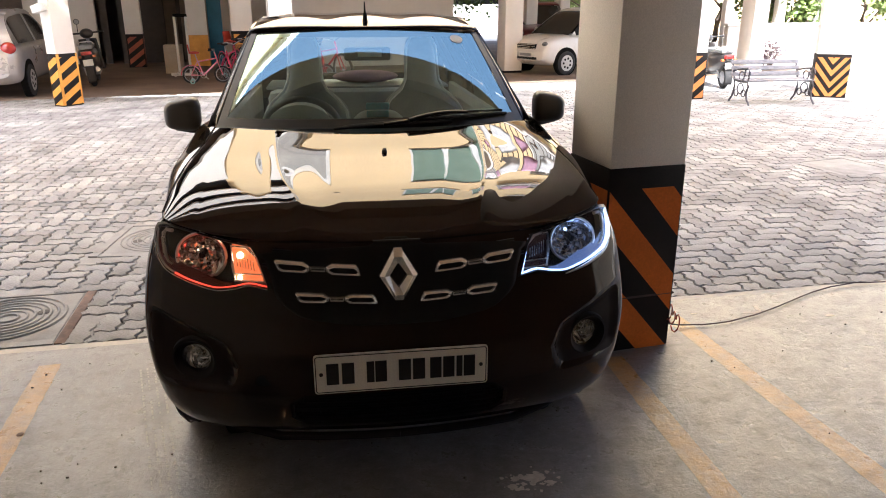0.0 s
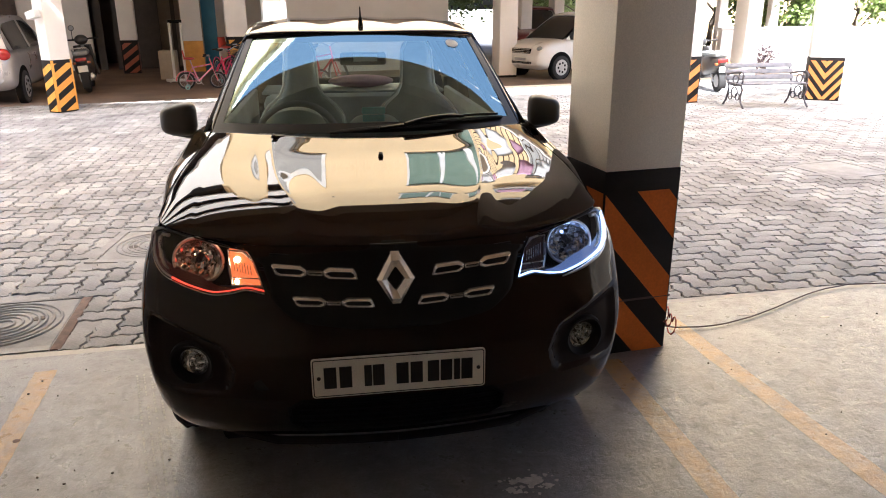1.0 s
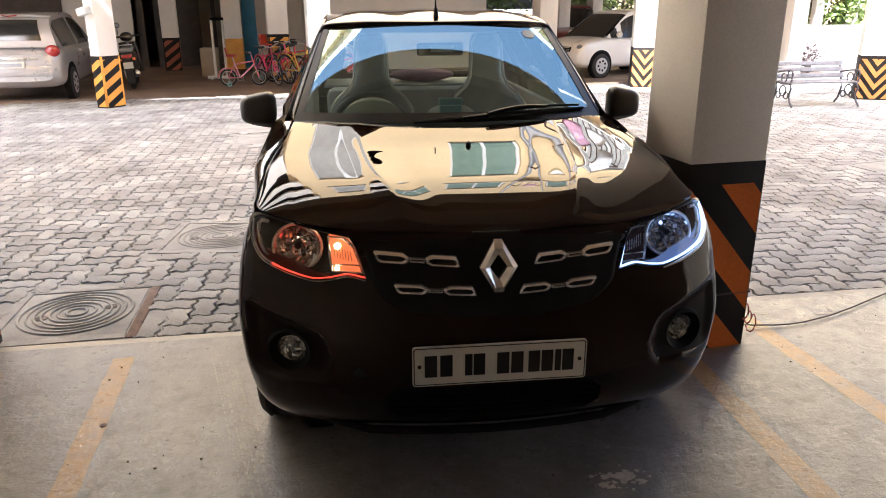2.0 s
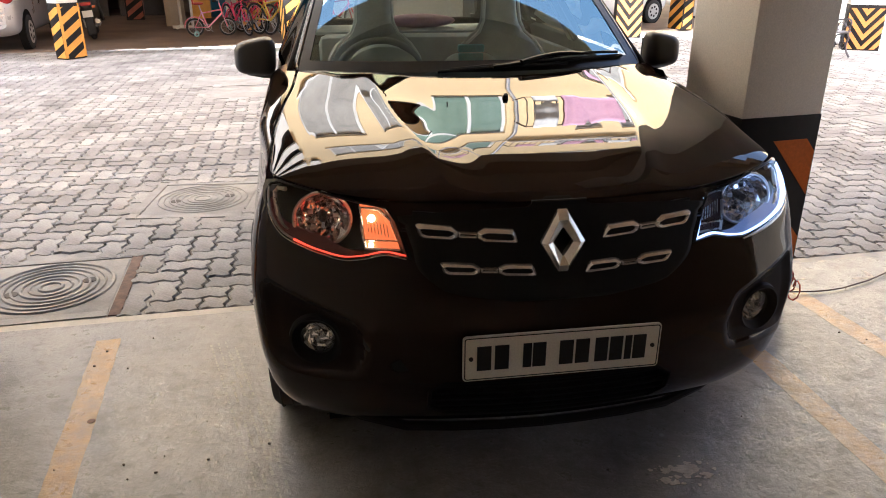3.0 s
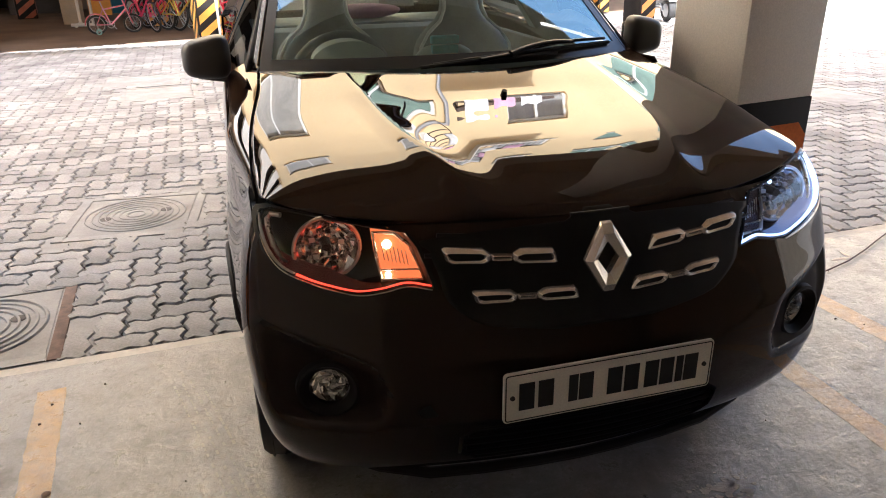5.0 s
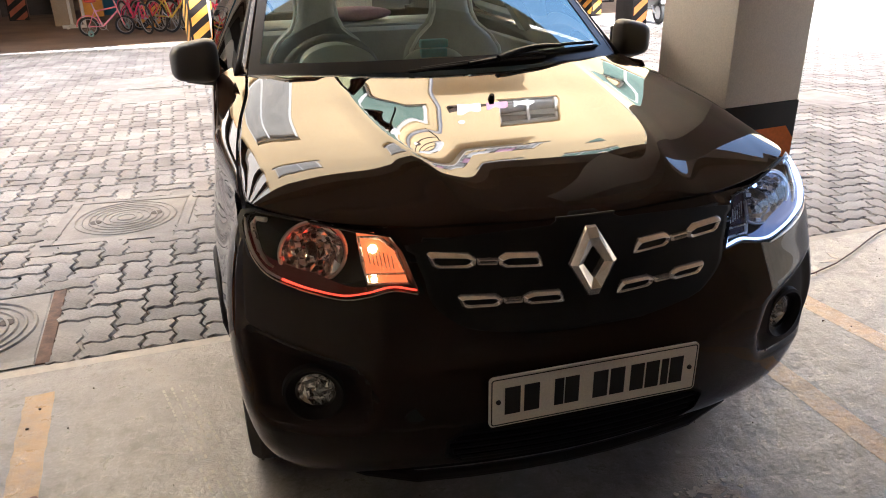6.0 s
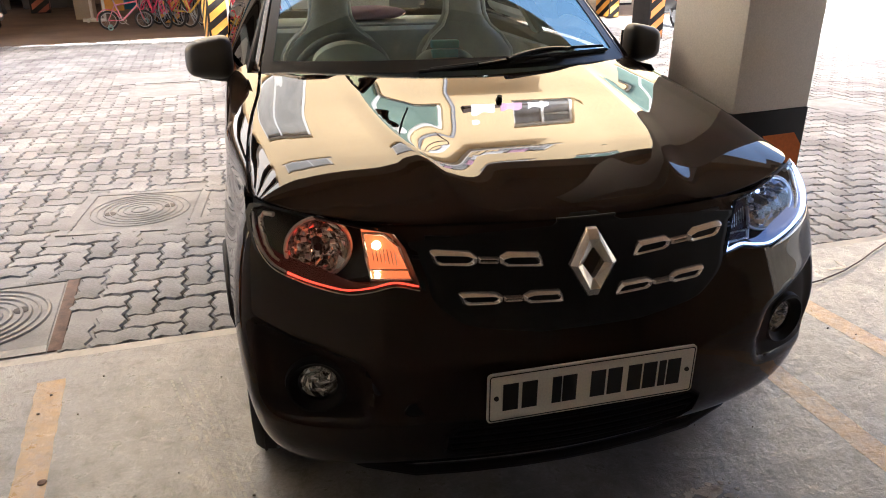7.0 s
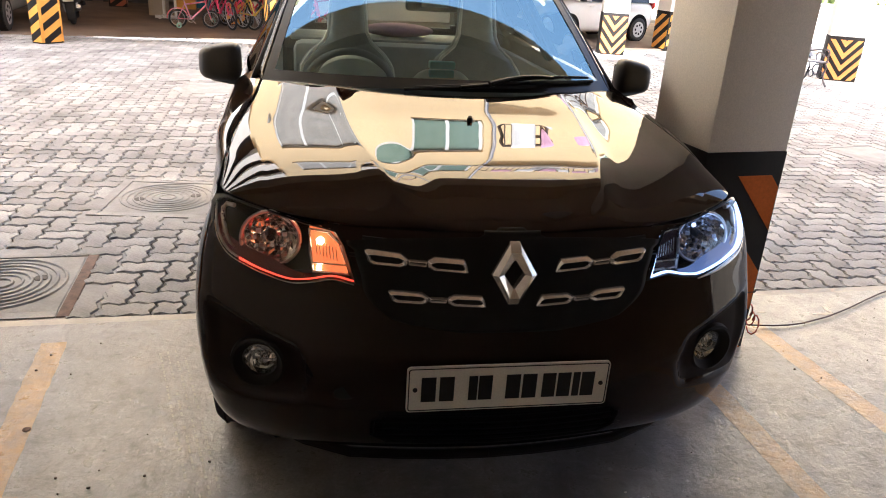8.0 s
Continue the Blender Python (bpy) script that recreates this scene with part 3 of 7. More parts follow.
def stripes(s0, s1, z0, z1, slope, first, period, share=0.5):
    """Slanting bands z + slope*s in [first, first + share*period] + n*period, clipped to a face."""
    out = []
    for n in range(-8, 12):
        lo = first + n * period
        poly = [(s0, z0), (s1, z0), (s1, z1), (s0, z1)]
        poly = clip(poly, -slope, -1, -lo)
        if len(poly) > 2:
            poly = clip(poly, slope, 1, lo + share * period)
        if len(poly) > 2:
            area = abs(sum(poly[k][0] * poly[(k + 1) % len(poly)][1] - poly[(k + 1) % len(poly)][0] * poly[k][1] for k in range(len(poly)))) / 2
            if area > 2e-4:
                out.append(poly)
    return out


def pillar(x, y, turn, w, d, top, band, bands, label, colour="amber_paint", name="pillar", shaft="wall_white"):
    """A square pillar whose front left corner stands at x, y. bands: for each face (front, right, left) the stripes as
    (slope, first, period, share) lists of (s0, s1, ...) along it. The foot is black, the stripes lie on it."""
    m = pose(x, y, 0, 0, 0, turn)
    bm = BM()
    box(bm, 0, w, 0, d, band, top, 0.004, m)
    ob = structure(part(name, bm, shaft), label, "pillar")
    bm = BM()
    box(bm, -0.003, w + 0.003, -0.003, d + 0.003, 0, band, 0.003, m)
    part("foot_band", bm, "black_paint", ob, "black painted foot")
    for face, polys in bands.items():
        for poly in polys:
            bm = BM()
            if face == "front":
                pts, dep = [(s, -0.0034, z) for s, z in poly], (0, -0.0016, 0)
            elif face == "right":
                pts, dep = [(w + 0.0034, s, z) for s, z in poly], (0.0016, 0, 0)
            else:
                pts, dep = [(-0.0034, -s, z) for s, z in poly], (-0.0016, 0, 0)
            prism(bm, pts, dep)
            bmesh.ops.transform(bm, matrix=m, verts=bm.verts[:])
            part("stripe", bm, colour, ob, "", smooth=False)
    return ob


# the pillar beside the car
pillar(0.972, 0.945, 8.0, 0.36, 0.37, 3.0, 0.858, {
    "front": stripes(0.004, 0.356, 0.0, 0.765, 1.15, 0.585, 0.36),
    "left": stripes(-0.36, -0.004, 0.0, 0.765, 1.15, 0.585, 0.36),
    "right": stripes(0.004, 0.36, 0.0, 0.765, 1.15, 0.585 + 0.414, 0.36)},
    "cream pillar with a black foot and slanting orange stripes", "orange")

# its twin on the other side of the bay
pillar(-2.425, 1.185, 5.0, 0.36, 0.22, 3.0, 0.858, {
    "front": stripes(0.004, 0.356, 0.0, 0.765, 1.15, 0.585, 0.36),
    "right": stripes(0.004, 0.21, 0.0, 0.765, 1.15, 0.585 + 0.414, 0.36)},
    "cream pillar with a black foot and slanting orange stripes", "orange")

# the pillars of the house across the courtyard, in its own frame
TURN_B = 10.0
HOUSE = pose(-4.3, 10.2, 0, 0, 0, TURN_B)


def at_house(u, v, z=0.0):
    return HOUSE @ Vector((u, v, z))


def vee(w, z1, period=0.20, slope=1.25):
    return stripes(0.0, w / 2, 0.02, z1, slope, 0.1, period) + stripes(w / 2, w, 0.02, z1, -slope, 0.1 - slope * w, period)


def rising(w, z1, period=0.24, slope=-0.75, first=0.05):
    return stripes(0.03, w - 0.01, 0.02, z1, slope, first, period)


def house_pillar(u, v, w, d, style, band=0.86, label="", colour="amber_paint", top=2.95):
    p = at_house(u, v)
    if style == "vee":
        bands = {"front": vee(w, band - 0.05), "left": stripes(-d, 0, 0.02, band - 0.05, 1.25, 0.1, 0.2), "right": rising(d, band - 0.05)}
    elif style == "plain":
        bands = {}
    else:
        bands = {"front": rising(w, band - 0.06), "right": rising(d, band - 0.06), "left": stripes(-d, 0, 0.02, band - 0.06, -0.75, 0.05, 0.24)}
    return pillar(p.x, p.y, TURN_B, w, d, top, band, bands, label, colour)


# copy of the stripe paint for sunlit pillars, its colour set against the glare
M["sun_orange"] = surf("sunlit_orange_stripe_paint", (0.66, 0.25, 0.06), (0.58, 0.21, 0.05), 5, 0.55, 0.12, 90)
RISE = "white pillar with a black foot and rising yellow stripes"
VEE = "white pillar with black and yellow chevrons at its foot"
fl = pillar(-4.25, 10.0, 55.0, 0.34, 0.21, 2.95, 0.78, {"front": rising(0.34, 0.73, 0.21, -0.6), "left": stripes(-0.21, -0.01, 0.02, 0.73, -0.6, 0.03, 0.21)}, RISE)
for q0, q1 in (((-0.012, 0.032), (-0.012, -0.004)), ((0.318, 0.344), (-0.012, -0.004))):
    bm = BM()
    box(bm, *q0, *q1, 0.02, 0.775, 0.003, pose(-4.25, 10.0, 0, 0, 0, 55.0))
    part("corner_guard", bm, "amber_paint", fl, "yellow corner strip")
house_pillar(3.20, 0.0, 0.36, 0.50, "rise", 0.84, RISE)
pillar(4.80, 11.82, -14.0, 0.46, 0.40, 2.95, 0.74, {"front": vee(0.46, 0.69)}, VEE, "sun_orange")
house_pillar(11.30, 0.85, 0.25, 0.45, "rise", 0.76, RISE)
M["dull_orange"] = surf("dull_red_orange_paint", (0.34, 0.09, 0.035), (0.27, 0.07, 0.03), 5, 0.6, 0.1)
house_pillar(0.46, 6.9, 0.38, 0.46, "rise", 0.78, "white pillar with black and dull orange stripes at its foot", "dull_orange")
house_pillar(8.52, 2.75, 0.42, 0.45, "plain", 0.05, "plain white pillar of the open ground floor")
house_pillar(10.6, 6.2, 0.32, 0.4, "plain", 0.05, "plain white pillar of the open ground floor")
house_pillar(11.9, 6.8, 0.30, 0.4, "plain", 0.05, "plain white pillar of the open ground floor")
house_pillar(13.5, 3.4, 0.42, 0.45, "plain", 0.05, "plain white pillar of the open ground floor")
pillar(7.78, 9.50, -28.0, 0.52, 0.4, 3.6, 0.70, {"front": vee(0.52, 0.65, 0.19)}, VEE, "sun_orange")
pillar(5.55, 9.45, 10.0, 0.30, 0.4, 3.6, 0.74, {"front": rising(0.30, 0.69), "right": rising(0.4, 0.69)}, RISE, "sun_orange")
pillar(8.75, 13.2, 10.0, 0.38, 0.4, 3.6, 0.05, {}, "plain white pillar by the compound wall")

# orange and cream pillar with a blue pipe duct beside it
p = at_house(1.88, 6.9)
bm = BM()
box(bm, 0, 0.46, 0, 0.46, 0.74, 2.95, 0.004, pose(p.x, p.y, 0, 0, 0, TURN_B))
ob = structure(part("pillar", bm, "wall_white"), "cream pillar with an orange painted foot", "pillar")
bm = BM()
box(bm, -0.003, 0.463, -0.003, 0.463, 0, 0.74, 0.004, pose(p.x, p.y, 0, 0, 0, TURN_B))
part("foot_band", bm, "amber_paint", ob, "orange painted foot")
M["blue"] = surf("blue_painted_door", (0.02, 0.16, 0.26), (0.015, 0.12, 0.2), 3, 0.5, 0.05)
p = at_house(2.38, 7.3)
bm = BM()
box(bm, 0, 0.34, 0, 0.05, 0, 2.4, 0.01, pose(p.x, p.y, 0, 0, 0, TURN_B))
structure(part("door_1", bm, "blue"), "blue painted door leaf at the back of the stilts", "door")


def house_box(name, mat, label, category, *args, bevel=0.0):
    bm = BM()
    box(bm, *args, bevel, HOUSE)
    return structure(part(name, bm, mat, smooth=False), label, category)


house_box("floor", "dirt", "brown cement floor under the house across", "floor", -14, 16, 0.95, 16, -0.2, 0.004)
# the back wall of the open ground floor, with doorways; deep shade is painted dark brown
for u0, u1 in ((-9.0, -0.30), (2.75, 4.30)):
    house_box("wall_back", "wall_white", "pale wall at the back of the open ground floor", "wall", u0, u1, 8.4, 8.6, 0, 2.95)
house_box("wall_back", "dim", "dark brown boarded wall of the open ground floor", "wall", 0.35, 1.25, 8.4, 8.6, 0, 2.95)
house_box("wall_back", "brown_wall", "dull brown wall of the passage behind the meter rack", "wall", 1.0, 2.75, 9.2, 9.4, 0, 2.95)
house_box("wall_back", "wall_white", "pale wall of the stair core", "wall", 4.05, 8.30, 5.6, 5.8, 0, 2.95)
house_box("wall_side", "wall_white", "pale side wall of the stair core", "wall", 4.05, 4.25, 5.8, 8.4, 0, 2.95)
house_box("wall_side", "wall_white", "pale side wall of the stair core", "wall", 8.10, 8.30, 5.8, 12.0, 0, 2.95)
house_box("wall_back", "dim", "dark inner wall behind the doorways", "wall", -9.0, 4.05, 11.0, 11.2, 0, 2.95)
house_box("wall_left", "wall_white", "pale end wall of the open ground floor", "wall", -9.2, -9.0, 0.8, 11, 0, 2.95)
M["grille"] = surf("brown_shutter", (0.10, 0.065, 0.045), (0.07, 0.045, 0.03), 5, 0.6, 0.1)
win = house_box("window_1", "grille", "brown slatted window behind the silver car", "window", -3.9, -1.9, 8.33, 8.39, 1.35, 2.4)
for k in range(7):
    bm = BM()
    box(bm, -3.85, -1.95, 8.28, 8.33, 1.42 + k * 0.14, 1.46 + k * 0.14, 0.0, HOUSE)
    part("slat", bm, "grille", win, smooth=False)
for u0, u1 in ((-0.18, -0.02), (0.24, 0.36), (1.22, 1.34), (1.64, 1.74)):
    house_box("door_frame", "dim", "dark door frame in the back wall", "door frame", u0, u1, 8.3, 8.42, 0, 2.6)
# ceiling, and the storeys above with their windows
house_box("ceiling", "ceiling", "soffit of the house across", "ceiling", -14, 14.5, -0.85, 16, 2.95, 3.1)

FLOORS, STOREY, BASE = 3, 3.1, 4.25
U0, U1 = -14.0, 14.5
WIN_W, WIN_H, SILL, PITCH = 1.5, 1.35, 0.95, 3.1
COLS = [U0 + 1.6 + PITCH * k for k in range(9)]
house_box("wall_front", "wall_cream", "sunlit cream facade band over the open ground floor", "wall", U0, U1, -0.85, -0.6, 3.1, BASE)
for f in range(FLOORS):
    z0 = BASE + STOREY * f
    house_box("wall_front", "wall_cream", "sunlit cream facade band below the windows", "wall", U0, U1, -0.85, -0.6, z0, z0 + SILL)
    house_box("wall_front", "wall_cream", "sunlit cream facade band above the windows", "wall", U0, U1, -0.85, -0.6, z0 + SILL + WIN_H, z0 + STOREY)
    us = [U0] + [c + s * WIN_W / 2 for c in COLS for s in (-1, 1)] + [U1]
    for a, b in zip(us[0::2], us[1::2]):
        if b - a > 0.05:
            house_box("wall_front", "wall_cream", "sunlit cream facade pier between windows", "wall", a, b, -0.85, -0.6, z0 + SILL, z0 + SILL + WIN_H)
# one near-black wall; the darkness of the rooms is in its colour
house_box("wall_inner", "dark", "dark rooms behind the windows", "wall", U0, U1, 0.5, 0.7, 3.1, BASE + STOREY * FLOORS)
house_box("roof", "ceiling", "flat roof of the house across", "roof", U0, U1, -0.6, 14, BASE + STOREY * FLOORS, BASE + 0.3 + STOREY * FLOORS)
house_box("wall_front", "wall_cream", "sunlit cream facade band under the parapet", "wall", U0, U1, -0.85, -0.6, BASE + STOREY * FLOORS, BASE + 0.8 + STOREY * FLOORS)
house_box("wall_parapet", "wall_white", "white parapet of the house across", "wall", U0, U1, -1.05, -0.55, BASE + 0.8 + STOREY * FLOORS, BASE + 1.15 + STOREY * FLOORS)

M["frame_white"] = surf("white_window_frame", (0.75, 0.75, 0.72), (0.68, 0.68, 0.66), 5, 0.4, 0.0)
M["green_pane"] = surf("greenish_window_pane", (0.21, 0.30, 0.245), (0.15, 0.225, 0.185), 3, 0.08, 0.0)
M["grey_pane"] = surf("grey_window_pane", (0.44, 0.43, 0.40), (0.32, 0.32, 0.30), 3, 0.1, 0.0)
M["pink"] = surf("pink_cloth", (0.60, 0.36, 0.46), (0.5, 0.28, 0.38), 5, 0.9, 0.2)
M["cloth_white"] = surf("white_cloth", (0.75, 0.74, 0.72), (0.65, 0.64, 0.62), 5, 0.9, 0.2)


def window_unit(pane_mat):
    ob = thing("window_2", "sliding window with a white frame in the cream facade", "window")
    ob["kind"] = "structure"
    for x0, x1, z0, z1 in ((-0.75, 0.75, 0, 0.07), (-0.75, 0.75, 1.28, 1.35), (-0.75, -0.68, 0.07, 1.28), (0.68, 0.75, 0.07, 1.28), (-0.035, 0.035, 0.07, 1.28)):
        bm = BM()
        box(bm, x0, x1, 0.05, 0.13, z0, z1, 0.006)
        part("window_frame", bm, "frame_white", ob)
    bm = BM()
    box(bm, -0.85, 0.85, -0.12, 0.04, -0.07, -0.005, 0.008)
    part("window_sill", bm, "frame_white", ob)
    for x0, x1 in ((-0.68, -0.035), (0.035, 0.68)):
        bm = BM()
        box(bm, x0, x1, 0.085, 0.095, 0.07, 1.28)
        part("pane", bm, pane_mat, ob, smooth=False)
    return ob


units = [window_unit("green_pane"), window_unit("grey_pane")]
for f in range(FLOORS):
    for k, c in enumerate(COLS):
        if k in (3, 4):
            continue
        m = HOUSE @ pose(c, -0.83, BASE + STOREY * f + SILL)
        src = units[(f * 2 + k) % 2]
        if f == 0 and k < 2:
            units[(f * 2 + k) % 2].matrix_basis = m
        else:
            copy_thing(src, m)


# waste pipes on the facade
for k in (2, 6):
    for du in (-0.62,):
        bm = BM()
        p0 = at_house(COLS[k] + PITCH / 2 + du, -0.93, 3.0)
        tube(bm, [p0, p0 + Vector((0, 0, STOREY * FLOORS))], 0.045, 8)
        structure(part("waste_pipe", bm, "steel"), "grey waste pipe running down the facade", "pipe")


def laundry(u, z, mats):
    """A balcony rail below a window with cloths hung over it."""
    ob = thing("balcony_rail", "dark steel balcony rail hung with washed cloths", "railing", "", tuple(at_house(u, -1.3, z)))
    bm = BM()
    for zz in (0.0, 0.85):
        box(bm, u - 1.1, u + 1.1, -1.4, -1.36, z + zz, z + zz + 0.04, 0.0, HOUSE)
    for k in range(15):
        box(bm, u - 1.08 + k * 0.154, u - 1.06 + k * 0.154, -1.39, -1.37, z, z + 0.86, 0.0, HOUSE)
    for uu in (u - 1.1, u + 1.06):
        box(bm, uu, uu + 0.04, -1.38, -0.84, z + 0.85, z + 0.89, 0.0, HOUSE)
    part("rail", bm, "grille", ob, smooth=False)
    bm = BM()
    box(bm, u - 1.15, u + 1.15, -1.42, -0.85, z - 0.14, z - 0.01, 0.01, HOUSE)
    part("floor_plate", bm, "wall_white", ob)
    for k, mm in enumerate(mats):
        uu = u - 0.95 + k * 0.62
        bm = sheet(lambda a, b: HOUSE @ Vector((uu + 0.5 * a, -1.44 - 0.02 * math.sin(9 * a + k), z + 0.9 - (0.42 + 0.11 * k) * b)), 10, 4)
        part("cloth", bm, mm, ob, "cloth hung to dry", mods=[("SOLIDIFY", {"thickness": 0.006})])


laundry(8.2, 5.1, ("cloth_white", "pink", "cloth_white"))
laundry(8.2, 8.2, ("pink", "cloth_white", "pink"))
# white sunshade fins before a near-black strip that paints the unlit stair windows
for k in range(6):
    z = 3.30 + 1.55 * k
    house_box("sun_fin", "wall_white", "white sunshade fin across the stair windows", "sunshade", -4.3, 1.6, -1.15, -0.852, z, z + 0.78)
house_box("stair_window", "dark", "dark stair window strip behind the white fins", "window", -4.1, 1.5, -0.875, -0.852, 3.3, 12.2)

# ---- the building over the camera ----
def own_box(name, mat, label, category, *args):
    bm = BM()
    box(bm, *args)
    return structure(part(name, bm, mat, smooth=False), label, category)


own_box("ceiling", "ceiling", "soffit over the parking bays", "ceiling", -7.6, 7.5, -14, 2.2, 3.0, 3.2)
own_box("beam", "ceiling", "edge beam under the soffit of the parking bays", "beam", -7.6, 7.3, 1.87, 2.12, 2.74, 3.0)
own_box("wall_above", "wall_cream", "cream wall of the storeys over the parking bays", "wall", -7.6, 4.3, 1.9, 2.2, 3.2, 13.8)
own_box("wall_above", "wall_cream", "cream wall of the lower wing over the parking bays", "wall", 4.3, 7.3, 1.9, 2.2, 3.2, 13.0)
own_box("roof", "ceiling", "flat roof over the parking building", "roof", -7.6, 4.3, -14, 1.9, 13.5, 13.8)
own_box("roof", "ceiling", "flat roof over the lower wing", "roof", 4.3, 7.3, -14, 1.9, 12.7, 13.0)
own_box("wall_south", "wall_white", "plain pale wall closing the parking floor behind", "wall", -7.6, 7.5, -14.2, -14, 0, 3.0)
own_box("wall_east", "wall_cream", "plain end wall of the lower wing", "wall", 7.3, 7.5, -14, 2.2, 3.2, 13.0)
# side walls are unseen; their place and the east opening shape the light
own_box("wall_east", "wall_white", "plain pale wall closing the parking floor at the side", "wall", 7.3, 7.5, -14, -3.0, 0, 3.0)
own_box("pillar_east", "wall_white", "plain pillar at the corner of the parking floor", "pillar", 7.1, 7.5, 1.45, 1.85, 0, 3.0)
# invented wall out of view; limits what the bumper mirrors to the east
own_box("wall_side_screen", "border", "plain cement wall of the neighbouring plot", "wall", 14.0, 14.3, -14, 6.0, -0.07, 3.2)
# added out of view: keeps courtyard light from the left off the floor
own_box("wall_light_stop", "wall_white", "plain white wall beside the next parking bay", "wall", -2.60, -2.40, -14, 1.10, 0, 3.0)
own_box("wall_west", "wall_white", "plain pale wall closing the parking floor at the side", "wall", -7.8, -7.6, -14, 1.4, 0, 3.0)
own_box("wall_west", "wall_cream", "plain end wall of the storeys above", "wall", -7.8, -7.6, -14, 2.2, 3.2, 13.8)
own_box("wall_side", "wall_cream", "plain end wall of the tall wing", "wall", 4.1, 4.3, -14, 1.9, 13.0, 13.5)

# made-up wall: covers low blue sky and throws warm light back
own_box("wall_warm_bounce", "wall_cream", "plain sunlit wall of the block beyond the trees", "wall", 10.5, 44, 29.0, 29.4, -0.07, 14.0)

# ---- the compound wall on the far side ----
bm = BM()
box(bm, 9.3, 40, 15.2, 15.4, -0.06, 0.97, 0.01)
wl = structure(part("wall_compound", bm, "wall_white"), "low white compound wall in bright sun", "wall")
bm = BM()
box(bm, 9.25, 40, 15.15, 15.45, 0.97, 1.02, 0.01)
part("coping", bm, "wall_white", wl)

# ---- the dark hatchback ----
HIGH = 0.86     # the seam between the flanks and the top
SIDE = 0.785    # half of the body's width
REAR = 3.66


def nose(z):
    """At a height: the nose's y on the centre line, the sweep of the front, the depth and half width of the corner."""
    yf = table([(0.18, 0.195), (0.23, 0.115), (0.30, 0.058), (0.40, 0.024), (0.47, 0.013), (0.52, 0.011), (0.56, 0.016), (0.62, 0.034), (0.68, 0.052), (0.75, 0.068), (0.81, 0.082), (0.86, 0.104)], z)
    sweep = table([(0.18, 0.10), (0.4, 0.11), (0.6, 0.115), (0.75, 0.13), (0.86, 0.15)], z)
    corner = table([(0.18, 0.26), (0.4, 0.30), (0.65, 0.27), (0.78, 0.21), (0.86, 0.16)], z)
    wide = table([(0.18, 0.665), (0.25, 0.718), (0.32, 0.750), (0.40, 0.767), (0.48, 0.775), (0.62, 0.780), (0.72, 0.770), (0.80, 0.752), (0.86, 0.728)], z)
    return yf, sweep, corner, wide


def fog_recess(a, z):
    """How deep the bumper is hollowed round each fog lamp: a steep inner wall, a brow that climbs outwards, a soft floor."""
    if a < 0.44 or z < 0.36 or z > 0.68:
        return 0.0
    brow = 0.572 + 0.36 * (a - 0.50)
    wall = 0.475 + 0.30 * abs(z - 0.50)
    return 0.030 * step(wall, wall + 0.035, a) * (1 - step(brow - 0.034, brow + 0.014, z)) * step(0.405, 0.475, z) * (1 - step(0.70, 0.765, a))


def front_y(x, z):
    yf, sweep, corner, wide = nose(z)
    r = min(abs(x) / wide, 1.0)
    return yf + sweep * r**1.8 + corner * (1 - (1 - r**5.5) ** (1 / 5.5)) + fog_recess(abs(x), z)


def flank_x(y, z):
    """Half width of the flank behind the front corner."""
    yf, sweep, corner, wide = nose(z)
    y0 = yf + sweep + corner
    full = table([(0.18, 0.72), (0.30, 0.765), (0.45, 0.782), (0.62, 0.788), (0.75, 0.786), (0.86, 0.772)], z)
    x = wide + (full - wide) * step(y0, y0 + 0.45, y)
    arch = 0.012 * math.exp(-(((y - 0.70) / 0.34) ** 2)) * step(0.2, 0.5, z) * (1 - step(0.66, 0.80, z))
    return x + arch - 0.10 * step(3.1, REAR, y) ** 2


def skirt(u, z):
    """The outline of the body at height z, u from 0 at the nose to 1 at the tail on one flank."""
    yf, sweep, corner, wide = nose(z)
    if u < 0.5:
        th = u / 0.5 * math.pi / 2
        r = math.sin(th) ** (2 / 5.5) if u > 0.12 else math.sin(0.24 * math.pi / 2) ** (2 / 5.5) * u / 0.12
        x = wide * r
        return x, front_y(x, z)
    y0 = yf + sweep + corner
    y = y0 + (REAR - 0.02 - y0) * (u - 0.5) / 0.5
    return flank_x(y, z), y


WHEELS = ((0.70, 0.285), (3.10, 0.285))
LAMP = [(0.372, 0.733), (0.43, 0.742), (0.48, 0.731), (0.53, 0.726), (0.59, 0.737), (0.64, 0.752), (0.685, 0.773), (0.712, 0.805), (0.722, 0.838), (0.724, 0.862), (0.713, 0.880), (0.69, 0.887), (0.66, 0.884), (0.573, 0.873), (0.494, 0.860), (0.42, 0.848), (0.40, 0.82), (0.385, 0.775)]
GRILLE = [(0.0, 0.868), (0.075, 0.866), (0.115, 0.838), (0.24, 0.840), (0.375, 0.842), (0.42, 0.812), (0.385, 0.76), (0.36, 0.708), (0.315, 0.668), (0.20, 0.648), (0.0, 0.642)]
INTAKE = [(0.0, 0.405), (0.29, 0.402), (0.33, 0.372), (0.33, 0.318), (0.29, 0.288), (0.0, 0.282)]


